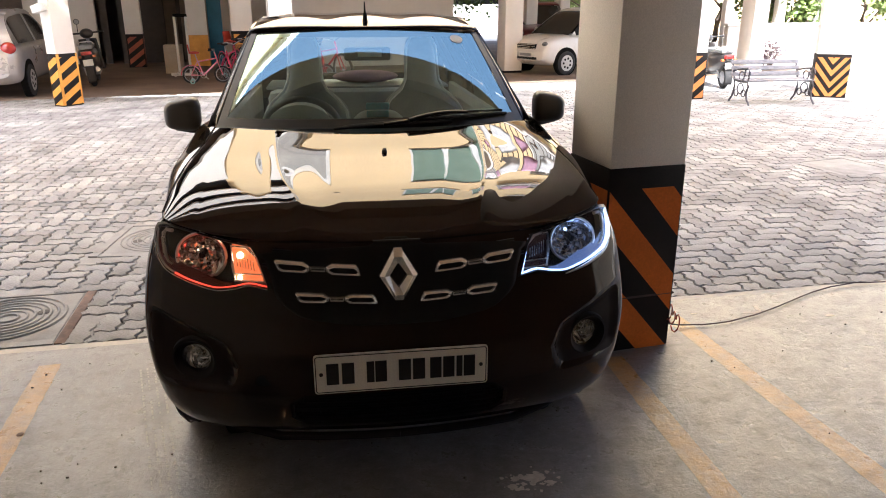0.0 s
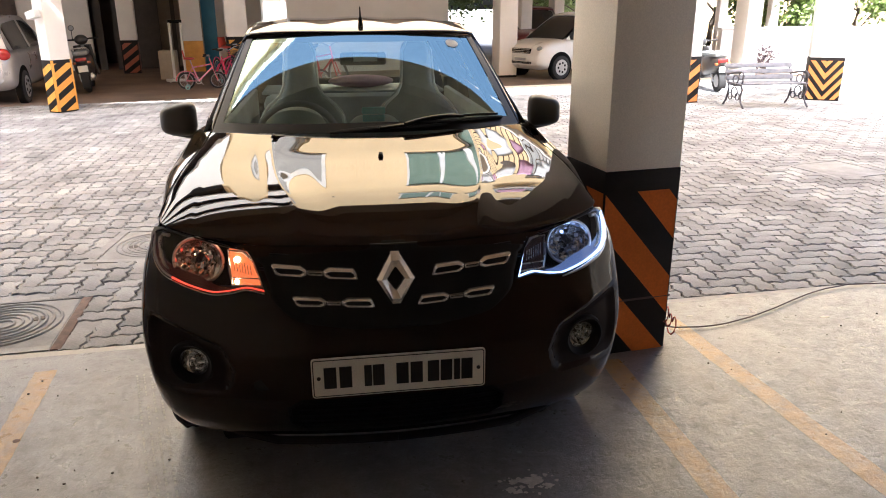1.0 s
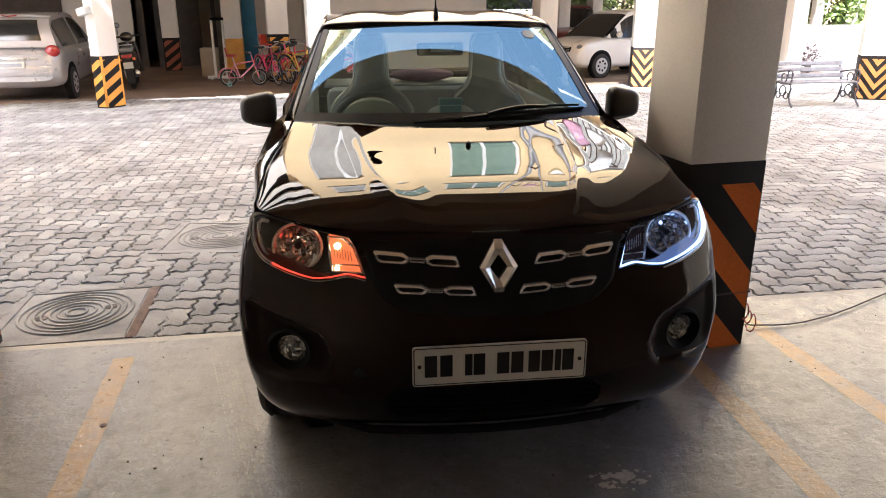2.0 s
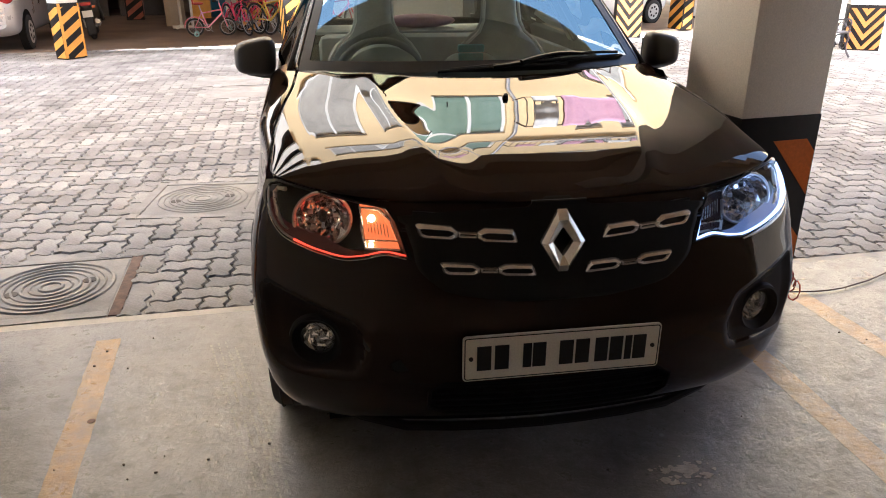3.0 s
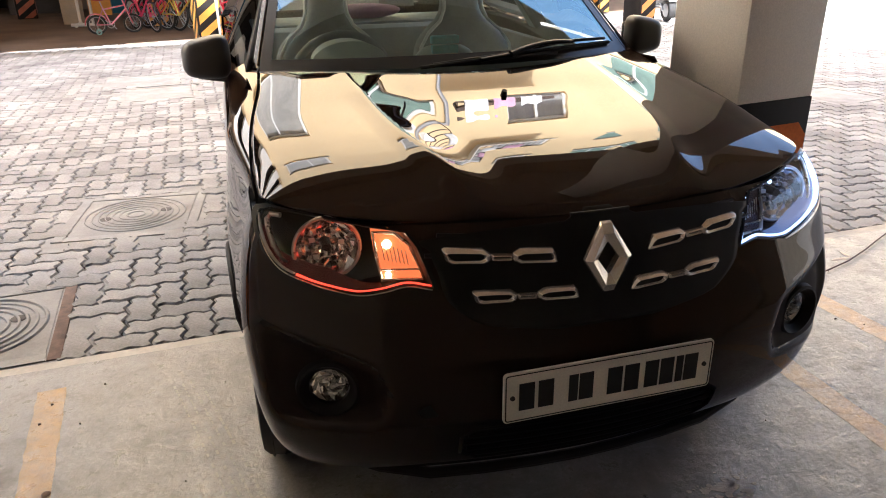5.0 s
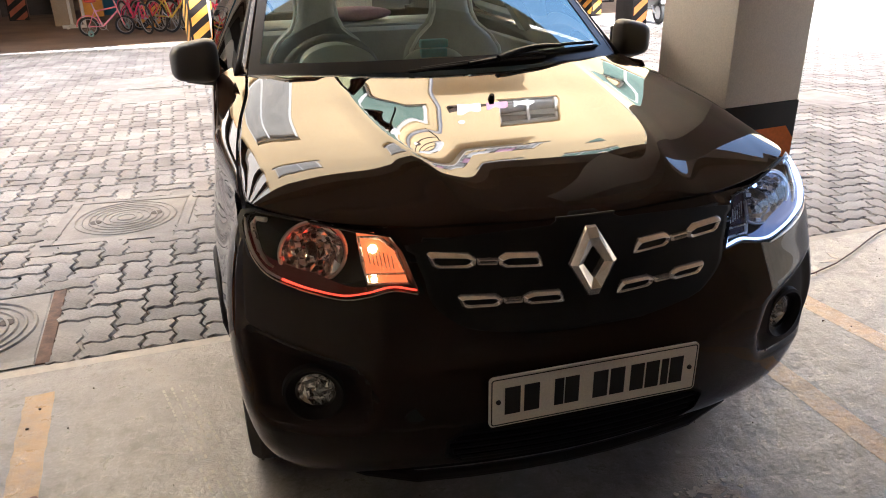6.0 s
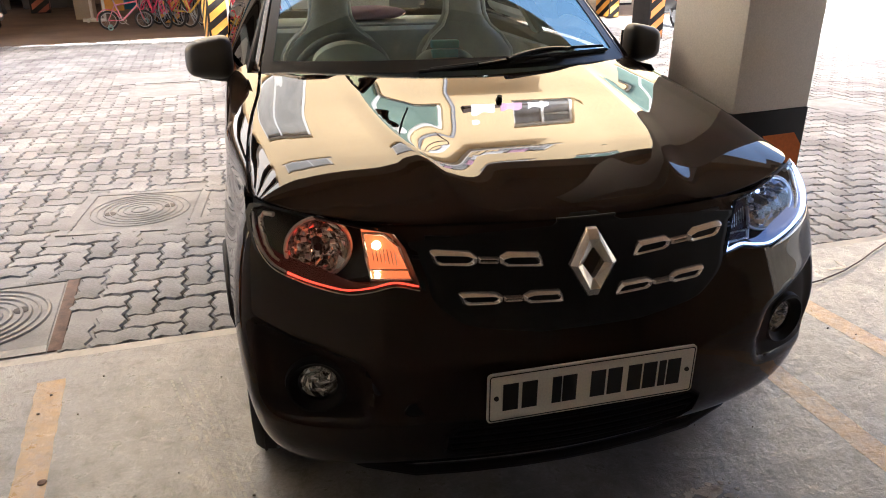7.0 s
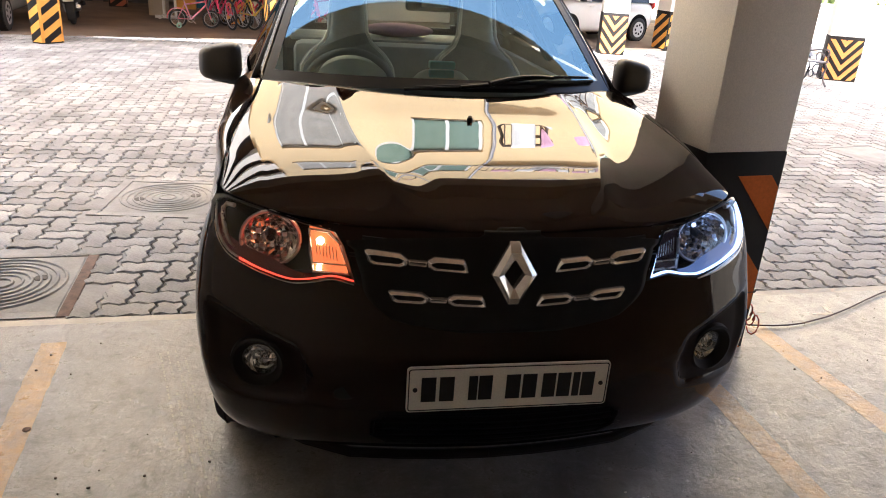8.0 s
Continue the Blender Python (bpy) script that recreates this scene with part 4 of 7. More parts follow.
def body_face(c):
    for wy, wz in WHEELS:
        if (c.y - wy) ** 2 + (c.z - wz) ** 2 < 0.338**2 and abs(c.x) > 0.6:
            return False
    a = abs(c.x)
    if c.y < 0.6 and (inside(LAMP, a, c.z) or inside(INTAKE, a, c.z)):
        return False
    if c.y < 0.75 and c.z < 0.185 + 0.060 * step(0.36, 0.74, a):
        return False
    if c.y < 0.5 and fog_recess(a, c.z) > 0.010:
        return False
    if c.y < 0.5 and (a - 0.612) ** 2 + (c.z - 0.508) ** 2 < 0.064**2:
        return False
    return True


car = thing("hatchback_car", "glossy dark bronze hatchback parked nose out, one indicator lit", "car", "", (0, 1.8, 0))
for side in (-1, 1):
    bm = sheet(lambda u, v: Vector((side * skirt(u, 0.18 + (HIGH - 0.18) * v)[0], skirt(u, 0.18 + (HIGH - 0.18) * v)[1], 0.18 + (HIGH - 0.18) * v)), 400, 180, body_face, flip=side < 0)
    part("body_side", bm, "paint", car)
    bm = sheet(lambda u, v: Vector((side * skirt(u, 0.18 + (HIGH - 0.18) * v)[0], skirt(u, 0.18 + (HIGH - 0.18) * v)[1], 0.18 + (HIGH - 0.18) * v)), 400, 180,
               lambda c: c.y < 0.5 and fog_recess(abs(c.x), c.z) > 0.010 and (abs(c.x) - 0.612) ** 2 + (c.z - 0.508) ** 2 >= 0.064**2, flip=side < 0)
    part("fog_pocket", bm, "pocket", car, "matt black pocket round the fog lamp")

# the top of the front: bonnet in the middle, a fender on each side
CROWN = [(0.10, 0.862), (0.13, 0.880), (0.17, 0.8965), (0.24, 0.9185), (0.31, 0.938), (0.38, 0.953), (0.46, 0.9645), (0.60, 0.982), (0.75, 1.002), (0.90, 1.023), (1.05, 1.044), (1.3, 1.075)]


SEEN_86 = {}


def half_86(y):
    key = round(y, 4)
    if key not in SEEN_86:
        SEEN_86[key] = half_exact(key)
    return SEEN_86[key]


def half_exact(y):
    lo, hi = 0.0, 0.728
    yf, sweep, corner, wide = nose(HIGH)
    if y <= yf:
        return 0.0
    if y >= yf + sweep + corner:
        return flank_x(y, HIGH)
    for _ in range(40):
        mid = (lo + hi) / 2
        lo, hi = (mid, hi) if front_y(mid, HIGH) < y else (lo, mid)
    return lo


CREASE = [(0.10, 0.255), (0.28, 0.287), (0.50, 0.343), (0.80, 0.382), (1.10, 0.40)]
RIDGE = 0.0085


def top_z(x, y):
    w = max(half_86(y), 1e-4)
    s = min(abs(x) / w, 1.0)
    m = 2.3 + 2.9 * step(0.12, 0.75, y)
    a = abs(x)
    cr = table(CREASE, y)
    crest = math.exp(-(((a - cr) / (0.075 if a < cr else 0.055)) ** 2))
    lag = y - 0.55 * (front_y(min(a, 0.6), HIGH) - front_y(0, HIGH)) + 0.035 * crest * (1 - step(0.30, 0.70, y))
    z = HIGH + (table(CROWN, lag) - HIGH) * (1 - s**m) ** (1 / m)
    # a folded ridge on each side that runs from the screen towards the badge: a long inner flank, a short outer one
    fold = max(0.0, 1 - (cr - a) / 0.13) ** 1.5 if a < cr else max(0.0, 1 - (a - cr) / 0.055) ** 1.6
    z += RIDGE * fold * step(0.14, 0.27, y) * (1 - 0.65 * step(0.75, 1.02, y))
    # the rear of the bonnet rises more steeply to the screen
    rise = max(0.0, min(y, 0.82) - 0.70) ** 2 / 0.24 + max(0.0, y - 0.82)
    return z + 0.056 * rise * (1 - s * s)


def rear_y(x):
    return 0.945 + 0.20 * (x / 0.66) ** 2


def seam_x(y):
    return table([(0.34, 0.705), (0.41, 0.712), (0.6, 0.708), (0.8, 0.690), (1.0, 0.662), (1.2, 0.648)], y)


def hood_line(x):
    """Height of the bonnet's front edge over the lamps."""
    return table([(0.0, 0.862), (0.36, 0.862), (0.42, 0.866), (0.50, 0.871), (0.573, 0.877), (0.66, 0.887), (0.72, 0.893)], abs(x))


SEEN_HOOD = {}


def hood_y(x):
    key = round(abs(x), 4)
    if key not in SEEN_HOOD:
        SEEN_HOOD[key] = hood_exact(key)
    return SEEN_HOOD[key]


def hood_exact(x):
    lo, hi = front_y(min(abs(x), 0.727), HIGH), 0.60
    for _ in range(30):
        mid = (lo + hi) / 2
        lo, hi = (mid, hi) if top_z(x, mid) < hood_line(x) else (lo, mid)
    return lo


def bonnet(u, v):
    s = 2 * u - 1
    # each row runs across at a share of the way from nose to screen
    x = s * 0.712
    y0 = hood_y(x)
    y1 = rear_y(x) - 0.008
    y = y0 + (y1 - y0) * v**1.6
    lim = seam_x(y) / 0.712
    x = x * lim
    return Vector((x, y, top_z(x, y)))


bonnet_ob = part("bonnet", sheet(bonnet, 200, 90), "paint", car, "bonnet with two creases, mirroring the house across", mods=[("SOLIDIFY", {"thickness": 0.012, "offset": -1.0})])
for side in (-1, 1):
    def fender(u, v):
        y = 0.345 + (1.32 - 0.345) * v
        w = half_86(y)
        x0 = min(seam_x(y) + 0.006, w - 0.0005)
        t = math.sin(u * math.pi / 2)
        x = x0 + (w - x0) * t
        return Vector((side * x, y, top_z(x, y)))
    part("fender_top", sheet(fender, 26, 90, lambda q: q.y > 0.44 or q.z > hood_line(q.x), flip=side < 0), "paint", car)

# dark fillers behind the openings
bm = BM()
box(bm, -0.66, 0.66, 0.42, 0.50, 0.22, 0.84)
part("inner_panel", bm, "dark", car, smooth=False)
bm = sheet(lambda u, v: Vector(((2 * u - 1) * 0.64, 0.40 + 0.7 * v, 0.82)), 4, 4)
part("inner_panel", bm, "dark", car)
bm = BM()
box(bm, -0.62, 0.62, 0.5, 3.5, 0.17, 0.24, 0.02)
part("floor_pan", bm, "dark", car)


def on_front(x, z, out=0.0):
    return Vector((x, front_y(x, z) - out, z))


# grille: black panel with slats, shield behind the badge
def mirrored(poly):
    return [(-x, z) for x, z in poly[::-1] if x > 1e-6] + poly


def grille_panel(u, v):
    z = 0.628 + (0.868 - 0.628) * v
    w = table([(0.628, 0.12), (0.648, 0.262), (0.67, 0.310), (0.71, 0.352), (0.76, 0.364), (0.81, 0.378), (0.838, 0.366), (0.846, 0.11), (0.868, 0.07)], z)
    x = (2 * u - 1) * w
    return on_front(x, z, 0.004)


part("grille_panel", sheet(grille_panel, 60, 26), "plastic", car, "black grille panel", mods=[("SOLIDIFY", {"thickness": 0.006, "offset": 1.0})])
for z, w in ((0.662, 0.24), (0.700, 0.33), (0.735, 0.36), (0.790, 0.39), (0.828, 0.36)):
    for sx in (-1, 1):
        bm = BM()
        tube(bm, [on_front(sx * (0.085 + (w - 0.085) * k / 14), z + 0.012 * k / 14, 0.004) for k in range(15)], 0.0055, 6)
        part("grille_slat", bm, "gloss_black", car)
SHIELD = [(-0.030, 0.872), (0.030, 0.872), (0.060, 0.856), (0.098, 0.790), (0.098, 0.762), (0.050, 0.684), (0.030, 0.672), (-0.030, 0.672), (-0.050, 0.684), (-0.098, 0.762), (-0.098, 0.790), (-0.060, 0.856)]
bm = BM()
cz = 0.778
prism(bm, [(x, 0.062 + 0.30 * max(z - 0.74, 0.0), z) for x, z in SHIELD], (0, 0.05, 0))
part("badge_shield", bm, "dark", car, "black shield behind the badge", mods=[("BEVEL", {"width": 0.012, "segments": 4})])

# the rhombus badge, a folded bright band
LZ, LH, LW = 0.776, 0.076, 0.0575


def rhombus(scale, y):
    b = 0.012 if scale > 0.6 else 0.002
    up, low = Vector((0, y + 0.02 * scale, LZ + LH * scale)), Vector((0, y - 0.012 * scale, LZ - LH * scale))
    e = Vector((b, 0, 0))
    return [up - e, up + e, Vector((LW * scale, y, LZ)), low + e, low - e, Vector((-LW * scale, y, LZ))]


bm = BM()
outer = [bm.verts.new(p) for p in rhombus(1.0, 0.052)]
mid_l = [bm.verts.new(p) for p in rhombus(0.96, 0.044)]
ridge = [bm.verts.new(p) for p in rhombus(0.72, 0.034)]
inner = [bm.verts.new(p) for p in rhombus(0.44, 0.044)]
back = [bm.verts.new(p + Vector((0, 0.026, 0))) for p in rhombus(0.44, 0.044)]
for k in range(6):
    j = (k + 1) % 6
    bm.faces.new((outer[k], outer[j], mid_l[j], mid_l[k]))
    bm.faces.new((mid_l[k], mid_l[j], ridge[j], ridge[k]))
    bm.faces.new((ridge[k], ridge[j], inner[j], inner[k]))
    bm.faces.new((inner[k], inner[j], back[j], back[k]))
bmesh.ops.recalc_face_normals(bm, faces=bm.faces[:])
part("badge", bm, "chrome", car, "bright chrome rhombus badge", smooth=False, mods=[("BEVEL", {"width": 0.001, "segments": 2})])


def chain_bar(x0, z0, x1, z1, h, sx):
    """A chrome bar of two long rings and a short one between them, from the inner end x0, z0 to the outer end x1, z1."""
    def place(a, b):
        x = x0 + (x1 - x0) * a
        z = z0 + (z1 - z0) * a + b * h
        return on_front(sx * x, z, 0.016)
    outlines = [
        [(0.00, -0.42), (0.03, 0.20), (0.06, 0.46), (0.34, 0.46), (0.41, 0.22), (0.41, -0.20), (0.36, -0.46), (0.03, -0.50)],
        [(0.41, 0.20), (0.59, 0.20), (0.59, -0.20), (0.41, -0.20)],
        [(0.59, 0.22), (0.66, 0.48), (0.97, 0.50), (1.00, 0.40), (0.97, -0.26), (0.93, -0.46), (0.64, -0.46), (0.59, -0.22)],
    ]
    bm = BM()
    for n, ring in enumerate(outlines):
        ca = sum(p[0] for p in ring) / len(ring)
        cb = sum(p[1] for p in ring) / len(ring)
        inn = [(ca + (a - ca) * (0.73 if n != 1 else 0.84), cb + (b - cb) * (0.34 if n != 1 else 0.22)) for a, b in ring]
        n_ = len(ring)
        # a flat bright face that leans a little downwards, with bevelled walls
        def lean(b):
            return Vector((0, -0.30 * b * h, 0))
        o = [bm.verts.new(place(a, b) + lean(b) + Vector((0, 0.012, 0))) for a, b in ring]
        c = [bm.verts.new(place(ca + (a - ca) * 0.97, cb + (b - cb) * 0.90) + lean(b) + Vector((0, 0.003, 0))) for a, b in ring]
        d = [bm.verts.new(place(ca + (a - ca) * 0.84, cb + (b - cb) * 0.60) + lean(b) + Vector((0, -0.0035, 0))) for a, b in ring]
        e = [bm.verts.new(place(a, b) + lean(b) + Vector((0, 0.005, 0))) for a, b in inn]
        i = [bm.verts.new(place(a, b) + lean(b) + Vector((0, 0.012, 0))) for a, b in inn]
        for k in range(n_):
            j = (k + 1) % n_
            bm.faces.new((o[k], o[j], c[j], c[k]))
            bm.faces.new((c[k], c[j], d[j], d[k]))
            bm.faces.new((d[k], d[j], e[j], e[k]))
            bm.faces.new((e[k], e[j], i[j], i[k]))
    bmesh.ops.recalc_face_normals(bm, faces=bm.faces[:])
    return bm


for sx in (-1, 1):
    part("grille_bar", chain_bar(0.105, 0.786, 0.357, 0.800, 0.041, sx), "chrome", car, "chrome chain-shaped grille bar", mods=[("BEVEL", {"width": 0.002, "segments": 3})])
    part("grille_bar", chain_bar(0.060, 0.703, 0.301, 0.711, 0.036, sx), "chrome", car, "chrome chain-shaped grille bar", mods=[("BEVEL", {"width": 0.002, "segments": 3})])

# ---- head lamps ----
def lamp_point(x, z, sx, deep):
    zz = min(z, HIGH)
    wide = nose(zz)[3]
    lim = wide - 0.012
    y = front_y(min(x, lim), zz) + max(x - lim, 0.0) * 2.2 + 1.25 * max(z - HIGH, 0.0)
    return Vector((sx * x, y + deep, z))


def along(pts, n):
    """n points at even steps along a line of (x, z) corners, rounded."""
    out = []
    for k in range(n):
        t = k / (n - 1) * (len(pts) - 1)
        xs = [(m, pts[m][0]) for m in range(len(pts))]
        zs = [(m, pts[m][1]) for m in range(len(pts))]
        out.append((table(xs, t), table(zs, t)))
    return out


GUIDE = [(0.380, 0.738), (0.430, 0.747), (0.480, 0.737), (0.530, 0.732), (0.585, 0.743), (0.632, 0.757), (0.678, 0.777), (0.702, 0.806), (0.712, 0.840), (0.712, 0.872)]
for sx in (-1, 1):
    lit_red = sx < 0
    lamp = part("headlamp", BM(), "gloss_black", car, "headlamp with a lit red-orange strip and amber indicator" if lit_red else "headlamp with a lit cool white strip")
    bm = BM()
    n = len(LAMP)
    cxl, czl = 0.56, 0.81
    rows = []
    for grow, dep in ((1.03, -0.003), (0.975, -0.004), (0.95, 0.004), (0.93, 0.05), (0.90, 0.11)):
        rows.append([bm.verts.new(lamp_point(cxl + (x - cxl) * grow, czl + (z - czl) * (grow - 0.03 if dep > 0 else grow), sx, dep) + Vector((0, 0, -0.25 * max(dep, 0)))) for x, z in LAMP])
    for a, b in zip(rows, rows[1:]):
        for k in range(n):
            j = (k + 1) % n
            bm.faces.new((a[k], a[j], b[j], b[k]))
    bm.faces.new(rows[-1])
    bmesh.ops.recalc_face_normals(bm, faces=bm.faces[:])
    bm.to_mesh(lamp.data)
    bm.free()
    lamp.data.shade_smooth()
    lamp.data.set_sharp_from_angle(angle=radians(30))
    # round reflector: a bowl of many small mirror facets
    cx, cz2, R = 0.579, 0.799, 0.071
    cy = lamp_point(cx, cz2, 1, 0.062).y
    rnd = random.Random(3 if lit_red else 4)
    jit = {}
    def bowl(u, v):
        key = (round(u * 22) % 22, round(v * 7))
        if key not in jit:
            jit[key] = (rnd.uniform(-0.007, 0.007), rnd.uniform(-0.35, 0.35) / 22)
        a = 2 * math.pi * (u + jit[key][1] * 0.4)
        r = R * (0.16 + 0.84 * v)
        return Vector((sx * (cx + r * math.cos(a)), cy + 0.038 * (1 - v**2) + (jit[key][0] if 0 < key[1] < 7 else 0.0), cz2 + r * math.sin(a)))
    part("reflector", sheet(bowl, 22, 7, flip=sx > 0), "reflector", lamp, "faceted bright reflector bowl", smooth=False)
    bm = BM()
    torus(bm, (sx * cx, cy - 0.004, cz2), (0, 1, 0), R + 0.001, 0.0045, 44, 8)
    part("reflector_ring", bm, "satin", lamp)
    bm = BM()
    frustum(bm, (sx * cx, cy + 0.04, cz2), (sx * cx, cy + 0.004, cz2), 0.013, 0.010, 16)
    part("bulb", bm, "gloss_black", lamp)
    for k in range(5):
        bm = BM()
        a = 0.5 + 1.25 * k
        box(bm, sx * (cx + 0.034 * math.cos(a)) - 0.006, sx * (cx + 0.034 * math.cos(a)) + 0.006, cy + 0.010, cy + 0.016, cz2 + 0.034 * math.sin(a) - 0.005, cz2 + 0.034 * math.sin(a) + 0.005, 0.001)
        part("reflector_step", bm, "gloss_black" if k % 2 else "frame_white_lamp", lamp)
    if not lit_red:
        bm = BM()
        bmesh.ops.create_uvsphere(bm, u_segments=12, v_segments=8, radius=0.006, matrix=Matrix.Translation((sx * (cx - 0.02), cy + 0.012, cz2 + 0.03)))
        part("pilot_bulb", bm, "white_lit", lamp, "lit cool white pilot bulb")
    # the ribbed light guide along the lower and outer rim
    pts = along(GUIDE, 96)
    bm = BM()
    rads = [(0.0036 + 0.0034 * step(0.45, 0.8, k / 95)) * (1.0 if k % 2 else 0.86) * (0.72 if lit_red else 1.1) * (1.0 - 0.35 * step(0.85, 1.0, k / 95)) for k in range(96)]
    ends = 58 if lit_red else 96
    tube(bm, [lamp_point(x, z, sx, 0.003) for x, z in pts[:ends]], rads[:ends], 8)
    part("light_strip", bm, "red_lit" if lit_red else "white_lit", lamp, "lit ribbed red-orange light strip" if lit_red else "lit ribbed cool white light strip")
    if lit_red:
        bm = BM()
        tube(bm, [lamp_point(x, z, sx, 0.003) for x, z in pts[58:]], [r * 0.8 for r in rads[58:]], 8)
        part("light_strip", bm, "frame_white_lamp", lamp, "unlit pale upper end of the strip")
    wide_g = along(GUIDE[2:9], 60)
    def band(u, v):
        x, z = wide_g[min(int(u * 59 + 0.5), 59)]
        rib_d = 0.0015 * (int(u * 59 + 0.5) % 2)
        return lamp_point(x - 0.016 * v * step(0.5, 0.9, u), z + 0.024 * v * (1 - 0.6 * step(0.5, 0.9, u)) * step(0.0, 0.35, u), sx, 0.010 + 0.024 * v + rib_d)
    part("light_guide", sheet(band, 59, 4, flip=sx > 0), "guide_red" if lit_red else "guide_lit", lamp, "dull red light guide" if lit_red else "pale ribbed light guide")
    bm = BM()
    tube(bm, [lamp_point(x + 0.004 * step(0.6, 1.0, k / 47), z - (0.006 if lit_red else 0.010), sx, -0.004) for k, (x, z) in enumerate(along(GUIDE[0 if lit_red else 3:9], 48))], [0.0014 if lit_red else 0.002 + 0.0034 * math.sin(math.pi * min(k / 40, 1.0)) for k in range(48)], 6)
    part("chrome_edge", bm, "satin", lamp, "thin silver lower edge")
    if not lit_red:
        bm = BM()
        tube(bm, [lamp_point(x, z, sx, 0.004) for x, z in ((0.384, 0.742), (0.392, 0.775), (0.402, 0.815), (0.412, 0.842))], 0.0028, 8)
        part("light_strip", bm, "white_lit", lamp, "thin lit inner edge")
    bm = BM()
    tube(bm, [lamp_point(x, z, sx, 0.026) for x, z in ((0.668, 0.866), (0.688, 0.866), (0.697, 0.856), (0.697, 0.842), (0.690, 0.806), (0.679, 0.785), (0.666, 0.776))], 0.0062, 8)
    part("trim_bracket", bm, "satin", lamp, "silver bracket trim")
    # indicator: a slanting cell by the grille
    cell = [(0.389, 0.742), (0.476, 0.744), (0.482, 0.790), (0.484, 0.838), (0.440, 0.836), (0.411, 0.812)]
    bm = BM()
    prism(bm, [lamp_point(x, z, sx, 0.034) for x, z in (cell if sx > 0 else cell[::-1])], (0, 0.03, 0))
    part("indicator", bm, "amber_lit" if lit_red else "indicator_off", lamp, "lit amber indicator" if lit_red else "clear unlit indicator", smooth=False)
    bm = BM()
    tube(bm, [lamp_point(x, z, sx, 0.031) for x, z in cell], 0.0046, 6, closed=True)
    tube(bm, [lamp_point(x, z, sx, 0.031) for x, z in ((0.396, 0.763), (0.479, 0.764))], 0.0026, 6)
    part("indicator_rim", bm, "satin", lamp)
    bm = BM()
    for k in range(7):
        x = 0.418 + 0.008 * k
        tube(bm, [lamp_point(x, 0.772 + 0.002 * k, sx, 0.0325), lamp_point(x + 0.003, 0.800 + 0.003 * k, sx, 0.0325)], 0.0012, 4)
    part("indicator_ridge", bm, "satin", lamp)
    if lit_red:
        for x, z, r in ((0.458, 0.815, 0.010), (0.462, 0.753, 0.007)):
            bm = BM()
            bmesh.ops.create_uvsphere(bm, u_segments=14, v_segments=8, radius=r, matrix=Matrix.Translation(lamp_point(x, z, sx, 0.032)))
            part("indicator_bulb", bm, "amber_bulb", lamp, "glowing amber bulb")
    # clear outer lens
    bm = BM()
    cen = bm.verts.new(lamp_point(cxl, czl, sx, -0.010))
    rings = []
    for sc in (0.35, 0.7, 0.98):
        rings.append([bm.verts.new(lamp_point(cxl + (x - cxl) * sc, czl + (z - czl) * sc, sx, -0.010 if sc < 0.9 else -0.0045)) for x, z in LAMP])
    for k in range(n):
        j = (k + 1) % n
        bm.faces.new((cen, rings[0][k], rings[0][j]))
        for a, b in zip(rings, rings[1:]):
            bm.faces.new((a[k], b[k], b[j], a[j]))
    bmesh.ops.recalc_face_normals(bm, faces=bm.faces[:])
    ob = part("lens", bm, "lens", lamp, "clear lamp lens")
    ob.visible_shadow = False

# ---- bumper details ----
for sx in (-1, 1):
    # fog lamp sunk in its round pod
    fx, fz = 0.612, 0.508
    fy = front_y(fx, fz)
    tilt = Vector((-sx * 0.25, 1.0, 0.0)).normalized()
    c = Vector((sx * fx, fy, fz))
    bm = BM()
    rows = []
    prof = [(0.074, 0.010), (0.070, -0.004), (0.063, -0.006), (0.057, 0.000), (0.052, 0.008), (0.045, 0.012), (0.0435, 0.030)]
    q = tilt.to_track_quat("Z", "Y").to_matrix()
    for r, d in prof:
        rows.append([bm.verts.new(c + q @ Vector((r * math.cos(2 * math.pi * k / 36), r * math.sin(2 * math.pi * k / 36), d))) for k in range(36)])
    for a, b in zip(rows, rows[1:]):
        for k in range(36):
            bm.faces.new((a[k], a[(k + 1) % 36], b[(k + 1) % 36], b[k]))
    bmesh.ops.recalc_face_normals(bm, faces=bm.faces[:])
    fog = part("fog_lamp", bm, "plastic", car, "round fog lamp in a black bezel")
    rnd = random.Random(8 + sx)
    jit = {}
    def fog_bowl(u, v):
        key = (round(u * 14) % 14, round(v * 5))
        if key not in jit:
            jit[key] = rnd.uniform(-0.007, 0.007)
        r = 0.002 + 0.041 * v
        return c + q @ Vector((r * math.cos(2 * math.pi * u), r * math.sin(2 * math.pi * u), 0.020 + 0.014 * (1 - v * v) + (jit[key] if key[1] < 5 else 0.0)))
    part("reflector", sheet(fog_bowl, 14, 5, flip=True), "reflector", fog, "faceted reflector", smooth=False)
    bm = sheet(lambda u, v: c + q @ Vector((0.0445 * v * math.cos(2 * math.pi * u), 0.0445 * v * math.sin(2 * math.pi * u), 0.011 - 0.006 * (1 - v * v))), 36, 5)
    ob = part("lens", bm, "lens", fog)
    ob.visible_shadow = False
    # lower lip
    bm = BM()
    tube(bm, [Vector((sx * x, front_y(x, 0.215) - 0.012, 0.200 + 0.090 * step(0.36, 0.74, x))) for x in (0.0, 0.12, 0.25, 0.38, 0.5, 0.6, 0.66, 0.69)], 0.014, 8)
    part("bumper_lip", bm, "plastic", car)
# tow hook cover
bm = BM()
torus(bm, (0, 0, 0), (0, 1, 0), 0.030, 0.0025, 28, 8)
